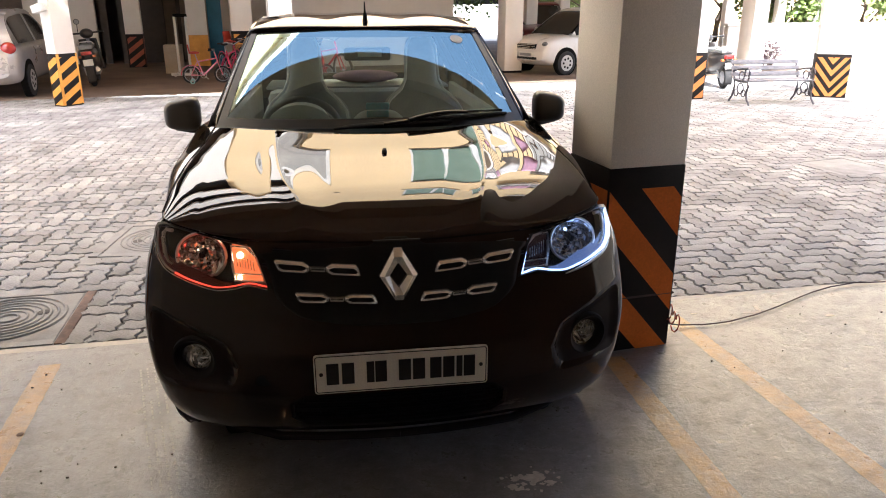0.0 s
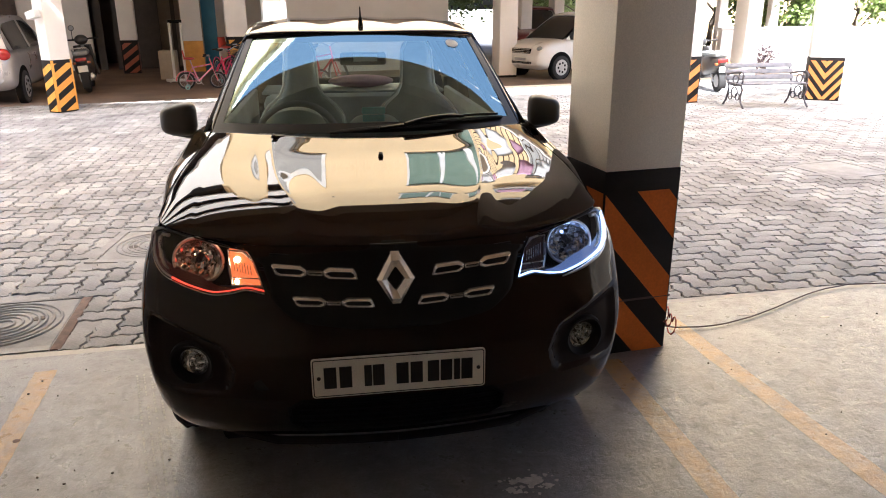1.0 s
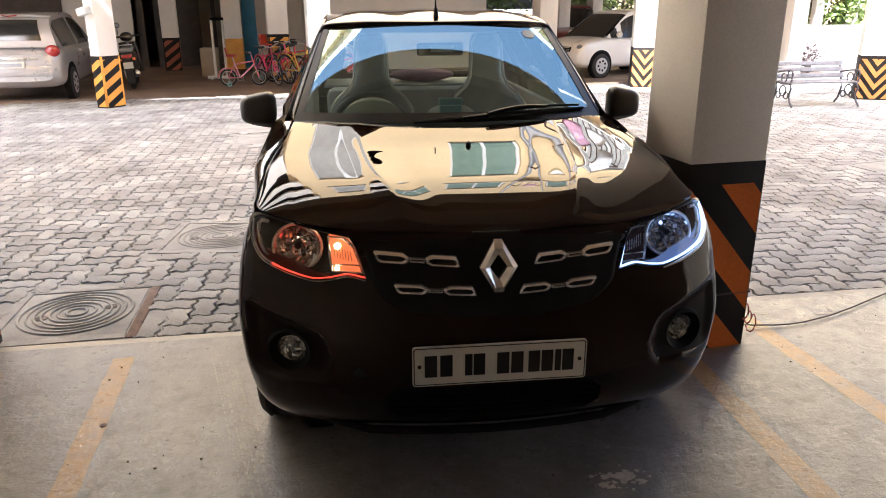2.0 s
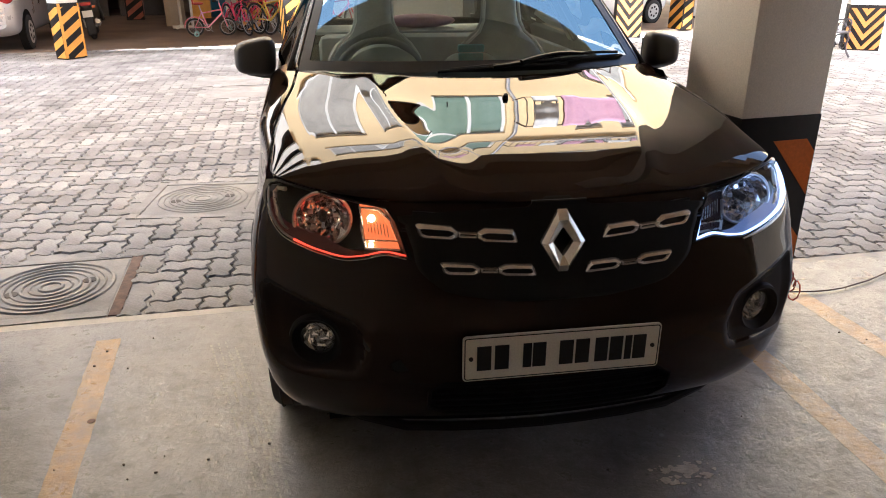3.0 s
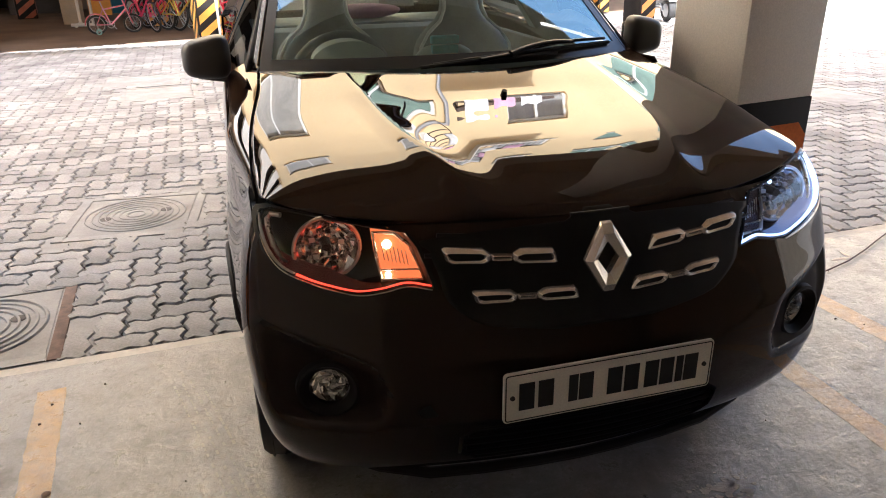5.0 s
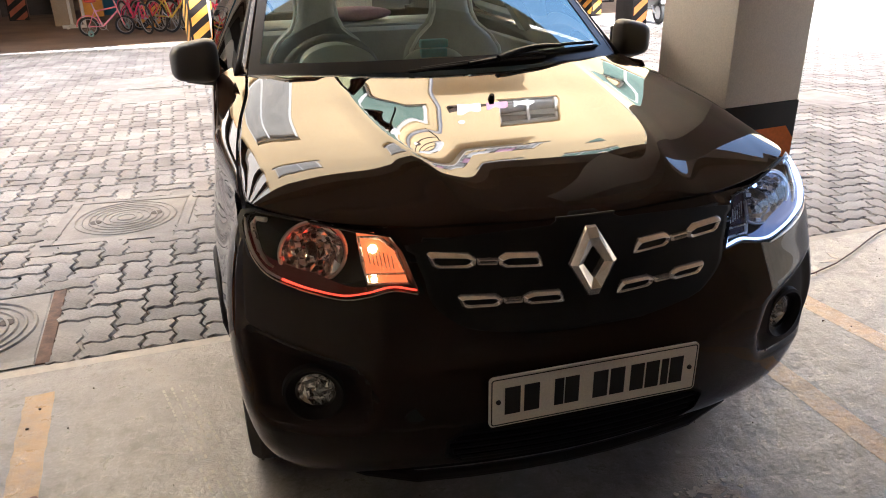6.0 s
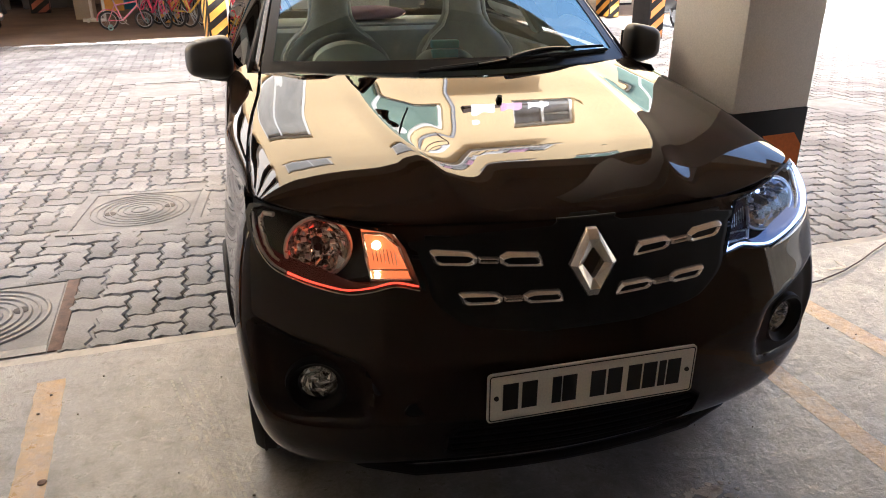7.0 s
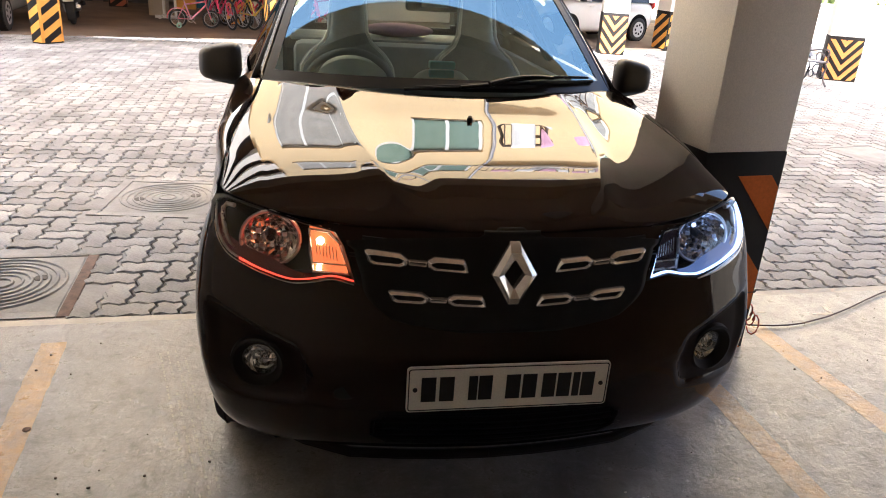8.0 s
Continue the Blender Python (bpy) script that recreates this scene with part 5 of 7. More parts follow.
bmesh.ops.transform(bm, matrix=Matrix.Translation(on_front(-0.400, 0.462, 0.0)) @ Matrix.Diagonal((1.0, 1.0, 0.62, 1)), verts=bm.verts[:])
part("tow_cover", bm, "paint", car, "small oval tow eye cover")
bm = BM()
frustum(bm, on_front(-0.400, 0.462, 0.001), on_front(-0.400, 0.462, -0.01), 0.03, 0.03, 20)
bmesh.ops.transform(bm, matrix=Matrix.Translation((0, 0, 0.462 * 0.4)) @ Matrix.Diagonal((1.0, 1.0, 0.6, 1)), verts=bm.verts[:])
part("tow_pocket", bm, "plastic", car)
# lower intake mesh
for k in range(5):
    z = 0.296 + 0.024 * k
    w = 0.300 + 0.025 * (1 - abs(k - 2) / 2)
    bm = BM()
    tube(bm, [Vector(((2 * j / 16 - 1) * w, front_y((2 * j / 16 - 1) * w, z) + 0.006, z)) for j in range(17)], 0.006, 6)
    part("intake_slat", bm, "dark", car)
for k in range(13):
    x = -0.30 + 0.05 * k
    bm = BM()
    tube(bm, [Vector((x, front_y(x, z) + 0.014, z)) for z in (0.288, 0.32, 0.36, 0.40)], 0.004, 6)
    part("intake_bar", bm, "dark", car)

rim = mirrored(INTAKE)
bm = BM()
tube(bm, [on_front(rim[k][0] + (rim[(k + 1) % len(rim)][0] - rim[k][0]) * j / 6, rim[k][1] + (rim[(k + 1) % len(rim)][1] - rim[k][1]) * j / 6, -0.002) for k in range(len(rim)) for j in range(6)], 0.006, 8, closed=True)
part("intake_rim", bm, "dark", car, "black plastic rim of the lower intake")
bm = sheet(lambda u, v: Vector(((2 * u - 1) * 0.44, front_y((2 * u - 1) * 0.44, 0.21 + 0.22 * v) + 0.032, 0.21 + 0.22 * v)), 24, 6)
part("intake_backing", bm, "dark", car)

# number plate: white with a black rim; its characters are plain bars
def round_frame(w, h, r, n=6):
    """The outline (x, z) of a plate with rounded corners."""
    return [(sx * (w - r) + r * math.cos(a0 + math.pi / 2 * k / n), sz * (h - r) + r * math.sin(a0 + math.pi / 2 * k / n))
            for sx, sz, a0 in ((1, 1, 0.0), (-1, 1, math.pi / 2), (-1, -1, math.pi), (1, -1, 1.5 * math.pi)) for k in range(n + 1)]


bm = BM()
prism(bm, [(x, -0.010, 0.4995 + z) for x, z in round_frame(0.2565, 0.0625, 0.010)], (0, 0.006, 0))
plate = part("number_plate", bm, "plate", car, "white number plate with black bars", smooth=False)
bm = BM()
for y in (-0.0112, -0.0098):
    lo, hi = round_frame(0.2530, 0.0590, 0.0075), round_frame(0.2500, 0.0560, 0.005)
    a, b = [bm.verts.new((x, y, 0.4995 + z)) for x, z in lo], [bm.verts.new((x, y, 0.4995 + z)) for x, z in hi]
    for k in range(len(a)):
        j = (k + 1) % len(a)
        bm.faces.new((a[k], a[j], b[j], b[k]) if y < -0.0105 else (b[k], b[j], a[j], a[k]))
part("plate_rim", bm, "ink", plate, "thin black printed rim", smooth=False)
bm = BM()
box(bm, -0.235, 0.235, -0.0035, 0.03, 0.455, 0.545)
part("plate_holder", bm, "plastic", plate, smooth=False)
for x, w in ((-0.203, 0.036), (-0.158, 0.036), (-0.093, 0.022), (-0.062, 0.034), (0.008, 0.036), (0.050, 0.036), (0.100, 0.034), (0.139, 0.034), (0.171, 0.018), (0.201, 0.034)):
    bm = BM()
    box(bm, x - w / 2, x + w / 2, -0.0112, -0.0100, 0.4655, 0.5335, 0.0)
    part("bar", bm, "ink", plate, smooth=False)
for x in (-0.236, 0.236):
    bm = BM()
    frustum(bm, (x, -0.010, 0.500), (x, -0.0135, 0.500), 0.006, 0.005, 12)
    part("screw", bm, "ink", plate)

# ---- wheels ----
def wheel(x, y, sx):
    hub = part("wheel", BM(), "rubber", car, "black wheel with a steel rim")
    bm = BM()
    prof = [(0.180, 0.075), (0.235, 0.082), (0.265, 0.078), (0.280, 0.062), (0.285, 0.03), (0.286, 0.0), (0.285, -0.03), (0.280, -0.062), (0.265, -0.078), (0.235, -0.082), (0.180, -0.075)]
    rows = [[bm.verts.new(Vector((x + sx * d, y + r * math.cos(2 * math.pi * k / 48), 0.285 + r * math.sin(2 * math.pi * k / 48)))) for k in range(48)] for r, d in prof]
    for a, b in zip(rows, rows[1:]):
        for k in range(48):
            bm.faces.new((a[k], a[(k + 1) % 48], b[(k + 1) % 48], b[k]))
    bmesh.ops.recalc_face_normals(bm, faces=bm.faces[:])
    bm.to_mesh(hub.data)
    bm.free()
    hub.data.shade_smooth()
    hub.data.set_sharp_from_angle(angle=radians(35))
    bm = BM()
    for d in (-0.052, -0.02, 0.02, 0.052):
        torus(bm, (x + d, y, 0.285), (1, 0, 0), 0.2855, 0.0035, 48, 5)
    part("tread_rib", bm, "rubber", hub)
    bm = BM()
    frustum(bm, (x + sx * 0.02, y, 0.285), (x + sx * 0.062, y, 0.285), 0.178, 0.172, 32)
    part("rim", bm, "steel", hub, "grey steel rim")


for sx in (-1, 1):
    for y in (0.70, 3.10):
        wheel(sx * 0.695, y, sx)
        # black arch lip
        bm = BM()
        pts = []
        for k in range(25):
            a = math.pi * (-0.06 + 1.12 * k / 24)
            yy, zz = y + 0.345 * math.cos(a), 0.285 + 0.345 * math.sin(a)
            zz = max(zz, 0.19)
            xx = flank_x(yy, min(max(zz, 0.18), HIGH)) if yy > 0.45 else flank_x(0.5, min(zz, HIGH)) - 0.22 * (0.5 - yy)
            pts.append((sx * (xx + 0.002), yy, zz))
        tube(bm, pts, 0.009, 8)
        part("arch_lip", bm, "plastic", car, "black plastic wheel arch lip")
        bm = BM()
        frustum(bm, (sx * 0.52, y, 0.285), (sx * 0.60, y, 0.285), 0.34, 0.34, 32)
        part("wheel_well", bm, "dark", car)

# ---- cabin shell ----
BELT = [(1.05, 1.030), (1.4, 1.02), (2.4, 1.03), (3.4, 1.06), (3.66, 1.06)]
ROOF = [(1.56, 1.4085), (1.62, 1.4195), (1.72, 1.436), (1.95, 1.458), (2.3, 1.470), (2.8, 1.462), (3.2, 1.435), (3.42, 1.40)]


def screen(u, v):
    """The windscreen: u across, v from its foot to its top."""
    s = 2 * u - 1
    half = 0.648 + (0.528 - 0.648) * v
    bul = 0.006 * math.sin(math.pi * v)
    y = (0.985 + 0.200 * abs(s) ** 2.2) * (1 - v) + (1.575 + 0.10 * abs(s) ** 2.2) * v - bul * 0.55
    z = (1.046 - 0.012 * s * s) * (1 - v) + (1.404 - 0.020 * s * s) * v + bul
    return Vector((s * half, y, z))


ob = part("windscreen", sheet(screen, 40, 24), "glass", car, "clear windscreen mirroring sky and walls")
ob.visible_shadow = False


def rim_strip(u0, u1, v0, v1, nu, nv):
    def fn(a, b):
        p = screen(u0 + (u1 - u0) * a, v0 + (v1 - v0) * b)
        return p + Vector((0, -0.0016, 0.0024))
    return sheet(fn, nu, nv)


for args in ((0, 1, 0, 0.085, 40, 3), (0, 0.026, 0.085, 0.995, 3, 20), (0.974, 1, 0.085, 0.995, 3, 20)):
    part("screen_border", rim_strip(*args), "gloss_black", car, "black printed border of the windscreen")
# cowl between bonnet and glass
bm = sheet(lambda u, v: Vector(((2 * u - 1) * 0.665, rear_y((2 * u - 1) * 0.665) - 0.004 + 0.09 * v, 1.028 - 0.004 * v)), 40, 2)
part("cowl", bm, "plastic", car, mods=[("SOLIDIFY", {"thickness": 0.006, "offset": -1.0})])

for sx in (-1, 1):
    # A-pillar
    def apil(u, v):
        p = screen(1.0 if sx > 0 else 0.0, v)
        w = 0.034 - 0.008 * v
        a = math.pi * u
        return p + Vector((sx * (w * 0.5 * (1 - math.cos(a))), 0.045 * 0.5 * (1 - math.cos(a)) * 1.2, 0.016 * math.sin(a) - 0.012 * u))
    part("windscreen_pillar", sheet(apil, 8, 24, flip=sx < 0), "paint", car, mods=[("SOLIDIFY", {"thickness": 0.02, "offset": -1.0})])

    # flank from the seam to the belt line
    def shoulder(u, v):
        y = 1.05 + (REAR - 0.06 - 1.05) * u
        z = HIGH + (table(BELT, y) - HIGH) * v
        x = flank_x(y, HIGH) + (-0.020 - 0.065 * (1 - step(1.05, 1.9, y))) * v**1.5
        return Vector((sx * x, y, z))
    part("shoulder", sheet(shoulder, 50, 8, flip=sx < 0), "paint", car)

    def glasshouse(u, v):
        y = 1.20 + (3.50 - 1.20) * u
        z0 = table(BELT, y)
        y1 = 1.68 + (3.38 - 1.68) * u
        z1 = table(ROOF, y1) - 0.032
        x0 = flank_x(y, HIGH) - 0.022 - 0.062 * (1 - step(1.05, 1.9, y))
        return Vector((sx * (x0 + (0.538 - x0) * v), y + (y1 - y) * v, z0 + (z1 - z0) * v))
    part("side_window", sheet(lambda u, v: glasshouse(0.03 + 0.40 * u, 0.04 + 0.9 * v), 14, 8, flip=sx < 0), "side_glass", car, "dark side window")
    part("side_window", sheet(lambda u, v: glasshouse(0.47 + 0.36 * u, 0.04 + 0.9 * v), 14, 8, flip=sx < 0), "side_glass", car, "dark side window")
    for a, b in ((0.0, 0.03), (0.43, 0.47), (0.83, 1.0)):
        part("door_pillar", sheet(lambda u, v: glasshouse(a + (b - a) * u, v), 4, 8, flip=sx < 0), "gloss_black", car, mods=[("SOLIDIFY", {"thickness": 0.03, "offset": -1.0})])
    part("roof_rail", sheet(lambda u, v: glasshouse(u, 0.93 + 0.09 * v), 40, 3, flip=sx < 0), "paint", car, mods=[("SOLIDIFY", {"thickness": 0.02, "offset": -1.0})])
    # door mirror
    mir = part("door_mirror", BM(), "mirror_plastic", car, "matt black door mirror")
    def shell(u, v):
        # a rounded block, fuller outside, its glass side facing back
        a, b = 2 * math.pi * u, math.pi * (v - 0.5)
        ex = lambda w, p: math.copysign(abs(w) ** p, w)
        cx_, sy_ = ex(math.cos(a), 0.55) * ex(math.cos(b), 0.5), ex(math.sin(a), 0.75) * ex(math.cos(b), 0.6)
        zz = ex(math.sin(b), 0.55)
        zz = zz * (0.066 - 0.010 * cx_)
        return Vector((sx * (0.808 + 0.078 * cx_), 1.345 + 0.058 * sy_ + 0.03 * cx_ * 0.6, 1.062 + zz + 0.006 * (1 - cx_)))
    b2 = sheet(shell, 40, 20, flip=sx > 0)
    bmesh.ops.recalc_face_normals(b2, faces=b2.faces[:])
    b2.to_mesh(mir.data)
    b2.free()
    mir.data.shade_smooth()
    bm = BM()
    tube(bm, [(sx * 0.84, 1.335, 1.010), (sx * 0.78, 1.330, 1.004), (sx * 0.73, 1.315, 1.001), (sx * 0.690, 1.300, 1.006)], [0.008, 0.013, 0.013, 0.016], 10)
    part("mirror_stalk", bm, "mirror_plastic", mir)
    bm = BM()
    box(bm, 0.748, 0.87, 1.400, 1.404, 1.02, 1.11, 0.001)
    if sx < 0:
        bmesh.ops.transform(bm, matrix=Matrix.Diagonal((-1, 1, 1, 1)), verts=bm.verts[:])
        bmesh.ops.reverse_faces(bm, faces=bm.faces[:])
    part("mirror_glass", bm, "reflector", mir)


def roof(u, v):
    s = 2 * u - 1
    y = 1.575 + (3.42 - 1.575) * v
    y += 0.10 * abs(s) ** 2.2 * (1 - v)
    half = table([(1.56, 0.520), (1.8, 0.535), (2.4, 0.545), (3.42, 0.53)], y)
    return Vector((s * half, y, table(ROOF, y) - 0.028 * abs(s) ** 3.5 + 0.004 * math.cos(s * 9.4) * step(1.7, 1.9, y)))


part("roof_header", sheet(lambda u, v: (screen(u, 0.995) + Vector((0, -0.0012, 0.0018))).lerp(roof(u, 0.0) + Vector((0, 0.004, 0.0005)), v), 48, 3), "paint", car)
part("roof", sheet(roof, 48, 40), "paint", car, "roof panel", mods=[("SOLIDIFY", {"thickness": 0.006, "offset": -1.0})])
bm = BM()
frustum(bm, (0, 1.72, 1.432), (0, 1.73, 1.474), 0.014, 0.009, 14)
ant = part("aerial", bm, "gloss_black", car, "short black roof aerial")
bm = BM()
tube(bm, [(0, 1.729, 1.470), (0, 1.738, 1.500), (0, 1.746, 1.524)], [0.006, 0.004, 0.003], 8)
part("aerial_rod", bm, "gloss_black", ant)

# tail: frame with a window
def tail(u, v):
    s = 2 * u - 1
    z = 0.86 + (1.40 - 0.86) * v
    y = 3.64 - 0.23 * step(0.3, 1.0, v) - 0.10 * abs(s) ** 3
    return Vector((s * (0.70 - 0.15 * v), y, z))


part("tailgate", sheet(tail, 40, 26, lambda c: not (abs(c.x) < 0.47 and 1.02 < c.z < 1.345)), "paint", car, mods=[("SOLIDIFY", {"thickness": 0.03, "offset": -1.0})])
ob = part("rear_window", sheet(lambda u, v: tail(0.5 + (u - 0.5) * 0.86, 0.28 + 0.64 * v) + Vector((0, 0.01, 0)), 20, 8), "clear", car, "rear window")
ob.visible_shadow = False
def tail_low(u, v):
    s = 2 * u - 1
    return Vector((s * 0.70, 3.66 - 0.10 * abs(s) ** 3, 0.2 + 0.67 * v))
part("rear_bumper", sheet(tail_low, 30, 10), "paint", car, mods=[("SOLIDIFY", {"thickness": 0.03, "offset": -1.0})])

# wipers and washer jet
def on_screen(u, v, h):
    return screen(u, v) + Vector((0, -0.55, 0.84)) * h
def blade_line(u0, u1, v0, v1, lift, h, k, n):
    t = k / n
    return on_screen(u0 + (u1 - u0) * t, v0 + (v1 - v0) * t + lift * math.sin(math.pi * t), h)


bm = BM()
tube(bm, [blade_line(0.40, 0.945, 0.004, 0.070, 0.020, 0.010, k, 14) for k in range(15)], 0.0065, 6)
wip = part("wiper", bm, "rubber", car, "long black windscreen wiper at rest")
bm = BM()
tube(bm, [blade_line(0.60, 0.80, 0.02, 0.075, 0.030, 0.026, k, 10) for k in range(11)], [0.011, 0.011, 0.010, 0.009, 0.008, 0.008, 0.008, 0.008, 0.008, 0.007, 0.006], 8)
part("arm", bm, "gloss_black", wip)
bm = BM()
tube(bm, [blade_line(0.63, 0.93, 0.052, 0.088, 0.022, 0.018, k, 10) for k in range(11)], 0.0055, 6)
part("bridge", bm, "gloss_black", wip)
bm = BM()
tube(bm, [blade_line(0.37, 0.74, -0.012, 0.030, 0.010, 0.012, k, 14) for k in range(15)], 0.006, 6)
wip = part("wiper", bm, "rubber", car, "black windscreen wiper at rest")
bm = BM()
tube(bm, [blade_line(0.52, 0.72, 0.006, 0.050, 0.006, 0.018, k, 10) for k in range(11)], 0.0075, 8)
part("arm", bm, "gloss_black", wip)
bm = BM()
frustum(bm, (0.012, 0.735, top_z(0.012, 0.735) - 0.002), (0.012, 0.728, top_z(0.012, 0.73) + 0.014), 0.011, 0.007, 12)
part("washer_jet", bm, "gloss_black", car, "small black washer jet")

# ---- inside ----
def dash(u, v):
    s = 2 * u - 1
    y = 1.10 + 0.10 * abs(s) ** 2 + 0.42 * v
    return Vector((s * 0.66, y, 1.005 + 0.018 * math.sin(math.pi * v) - 0.05 * step(0.75, 1.0, v) - 0.01 * abs(s)))
part("dashboard", sheet(dash, 30, 12), "dash", car, "grey dashboard top", mods=[("SOLIDIFY", {"thickness": 0.05, "offset": -1.0})])
bm = BM()
box(bm, -0.66, 0.66, 1.46, 1.56, 0.55, 0.97, 0.03)
part("dash_front", bm, "dash", car)
def binnacle(u, v):
    a = math.pi * u
    r = 0.140 * (1 - 0.10 * v)
    return Vector((-0.320 + r * math.cos(a), 1.42 + 0.14 * v, 1.005 + 0.083 * math.sin(a) * (1 - 0.05 * v)))
part("binnacle", sheet(binnacle, 24, 6), "dash_light", car, "pale hood over the dials")
bm = sheet(lambda u, v: Vector((-0.320 + 0.140 * v * math.cos(math.pi * u), 1.42 - 0.05 * (1 - v * v), 1.005 + 0.083 * v * math.sin(math.pi * u))), 24, 4)
part("binnacle_face", bm, "dash_light", car)
bm = sheet(lambda u, v: Vector((0.033 + 0.132 * (u - 0.5) * 2 * (1 - 0.2 * v), 1.40 + 0.08 * v, 1.005 + 0.055 * math.sin(math.pi * min(v + 0.15, 1)) * (1 - (2 * u - 1) ** 4))), 16, 8)
part("dash_pod", bm, "dash_light", car, "pale pod in the middle of the dashboard")
bm = BM()
torus(bm, (-0.320, 1.66, 0.925), (0, 0.93, 0.42), 0.185, 0.016, 40, 10)
wheel_ob = part("steering_wheel", bm, "dash", car, "dark grey steering wheel")
bm = BM()
frustum(bm, (-0.32, 1.655, 0.923), (-0.32, 1.60, 0.90), 0.07, 0.05, 18)
part("hub", bm, "dash", wheel_ob)
for a in (0.2, math.pi - 0.2, -math.pi / 2):
    bm = BM()
    tube(bm, [(-0.32, 1.655, 0.923), (-0.32 + 0.18 * math.cos(a), 1.66 - 0.18 * math.sin(a) * 0.42, 0.925 + 0.18 * math.sin(a) * 0.9)], 0.013, 8)
    part("spoke", bm, "dash", wheel_ob)
for sx in (-1, 1):
    def back(u, v):
        a = 2 * math.pi * u
        z = 0.62 + 0.74 * v
        w = table([(0.62, 0.225), (0.88, 0.235), (0.97, 0.222), (1.03, 0.180), (1.08, 0.118), (1.13, 0.092), (1.22, 0.086), (1.30, 0.080), (1.345, 0.062), (1.36, 0.03)], z)
        d = table([(0.62, 0.075), (1.1, 0.06), (1.25, 0.045), (1.4, 0.02)], z)
        ex = lambda t, p: math.copysign(abs(t) ** p, t)
        return Vector((sx * 0.31 + w * ex(math.cos(a), 0.6), 2.02 + 0.22 * (z - 0.62) + d * ex(math.sin(a), 0.8), z))
    seat = part("front_seat", sheet(back, 36, 24), "seat", car, "grey front seat with built-in head rest")
    bm = BM()
    box(bm, sx * 0.31 - 0.25, sx * 0.31 + 0.25, 1.62, 2.08, 0.48, 0.64, 0.05)
    part("cushion", bm, "seat", seat)
    bm = BM()
    tube(bm, [(sx * 0.31 + w * 0.95, 1.985 + 0.22 * (z - 0.62) - 0.03, z) for w, z in ((-0.235, 0.80), (-0.232, 0.90), (-0.222, 0.97), (-0.180, 1.03), (-0.118, 1.08), (-0.094, 1.13), (-0.088, 1.22), (-0.082, 1.30), (-0.055, 1.35), (0.055, 1.35), (0.082, 1.30), (0.088, 1.22), (0.094, 1.13), (0.118, 1.08), (0.180, 1.03), (0.222, 0.97), (0.232, 0.90), (0.235, 0.80))], 0.008, 6)
    part("piping", bm, "dash_light", seat, "pale seam piping")
bm = BM()
box(bm, -0.58, 0.58, 2.85, 3.0, 0.6, 0.99, 0.05)
part("rear_seat", bm, "seat", car, "grey rear bench seat")
bm = BM()
box(bm, -0.60, 0.60, 3.0, 3.45, 0.98, 1.0, 0.01)
part("parcel_shelf", bm, "dash", car)
bm = BM()
bmesh.ops.create_uvsphere(bm, u_segments=24, v_segments=12, radius=1.0, matrix=Matrix.Translation((0.055, 3.22, 1.04)) @ Matrix.Diagonal((0.225, 0.10, 0.042, 1)))
tagged(part("cushion", bm, "pink"), "pink cushion lying on the parcel shelf of the hatchback", "cushion")
bm = sheet(lambda u, v: roof(0.04 + 0.92 * u, 0.02 + 0.95 * v) + Vector((0, 0, -0.05)), 20, 20)
part("headliner", bm, "cabin", car)
for sx in (-1, 1):
    bm = BM()
    box(bm, sx * 0.68 - 0.02, sx * 0.68 + 0.02, 1.3, 3.4, 0.3, 0.98, 0.01)
    part("door_card", bm, "cabin", car)
bm = BM()
box(bm, -0.110, 0.102, 1.503, 1.535, 1.270, 1.328, 0.012)
mirr = part("inner_mirror", bm, "gloss_black", car, "inside mirror with a white sticker")
bm = BM()
box(bm, -0.048, 0.060, 1.4985, 1.503, 1.288, 1.319, 0.0)
part("sticker", bm, "plate", mirr, smooth=False)
bm = BM()
box(bm, -0.023, 0.082, 1.385, 1.42, 1.064, 1.094, 0.006)
dev = part("dash_device", bm, "teal", car, "teal box-shaped device on the dashboard")
bm = BM()
box(bm, -0.020, 0.079, 1.39, 1.42, 1.030, 1.060, 0.004)
part("device_foot", bm, "teal", dev)
for x, y, r in ((0.40, 0.0, 0.028),):
    bm = sheet(lambda u, v: screen(0.885 + 0.028 * v * math.cos(2 * math.pi * u), 0.90 + 0.05 * v * math.sin(2 * math.pi * u)) + Vector((0, -0.001, 0.002)), 24, 3)
    part("round_sticker", bm, "dash_light", car, "round sticker on the windscreen")

# ---- parked vehicles across the courtyard ----
M["silver"] = surf("silver_car_paint", (0.55, 0.53, 0.52), (0.49, 0.47, 0.46), 3, 0.30, 0.0, 700, metal=0.35, coat=1.0)
M["white_paint"] = surf("white_car_paint", (0.72, 0.69, 0.64), (0.69, 0.66, 0.61), 3, 0.3, 0.0, 700, coat=1.0)
M["maroon"] = surf("maroon_car_paint", (0.16, 0.02, 0.02), (0.12, 0.015, 0.015), 3, 0.3, 0.0, 700, coat=1.0)
M["black_glass"] = surf("dark_car_glass", (0.02, 0.022, 0.022), None, 3, 0.06, 0.0)
M["red_lens"] = surf("red_lamp_lens", (0.42, 0.02, 0.015), (0.34, 0.015, 0.012), 20, 0.15, 0.0, coat=1.0)
M["clear_lens"] = surf("clear_lamp_lens", (0.26, 0.26, 0.25), (0.14, 0.14, 0.14), 30, 0.12, 0.0, coat=1.0)
M["hubcap"] = surf("silver_hubcap", (0.55, 0.54, 0.52), (0.48, 0.47, 0.45), 8, 0.35, 0.0, metal=0.4)


def spow(v, p):
    return math.copysign(abs(v) ** p, v)


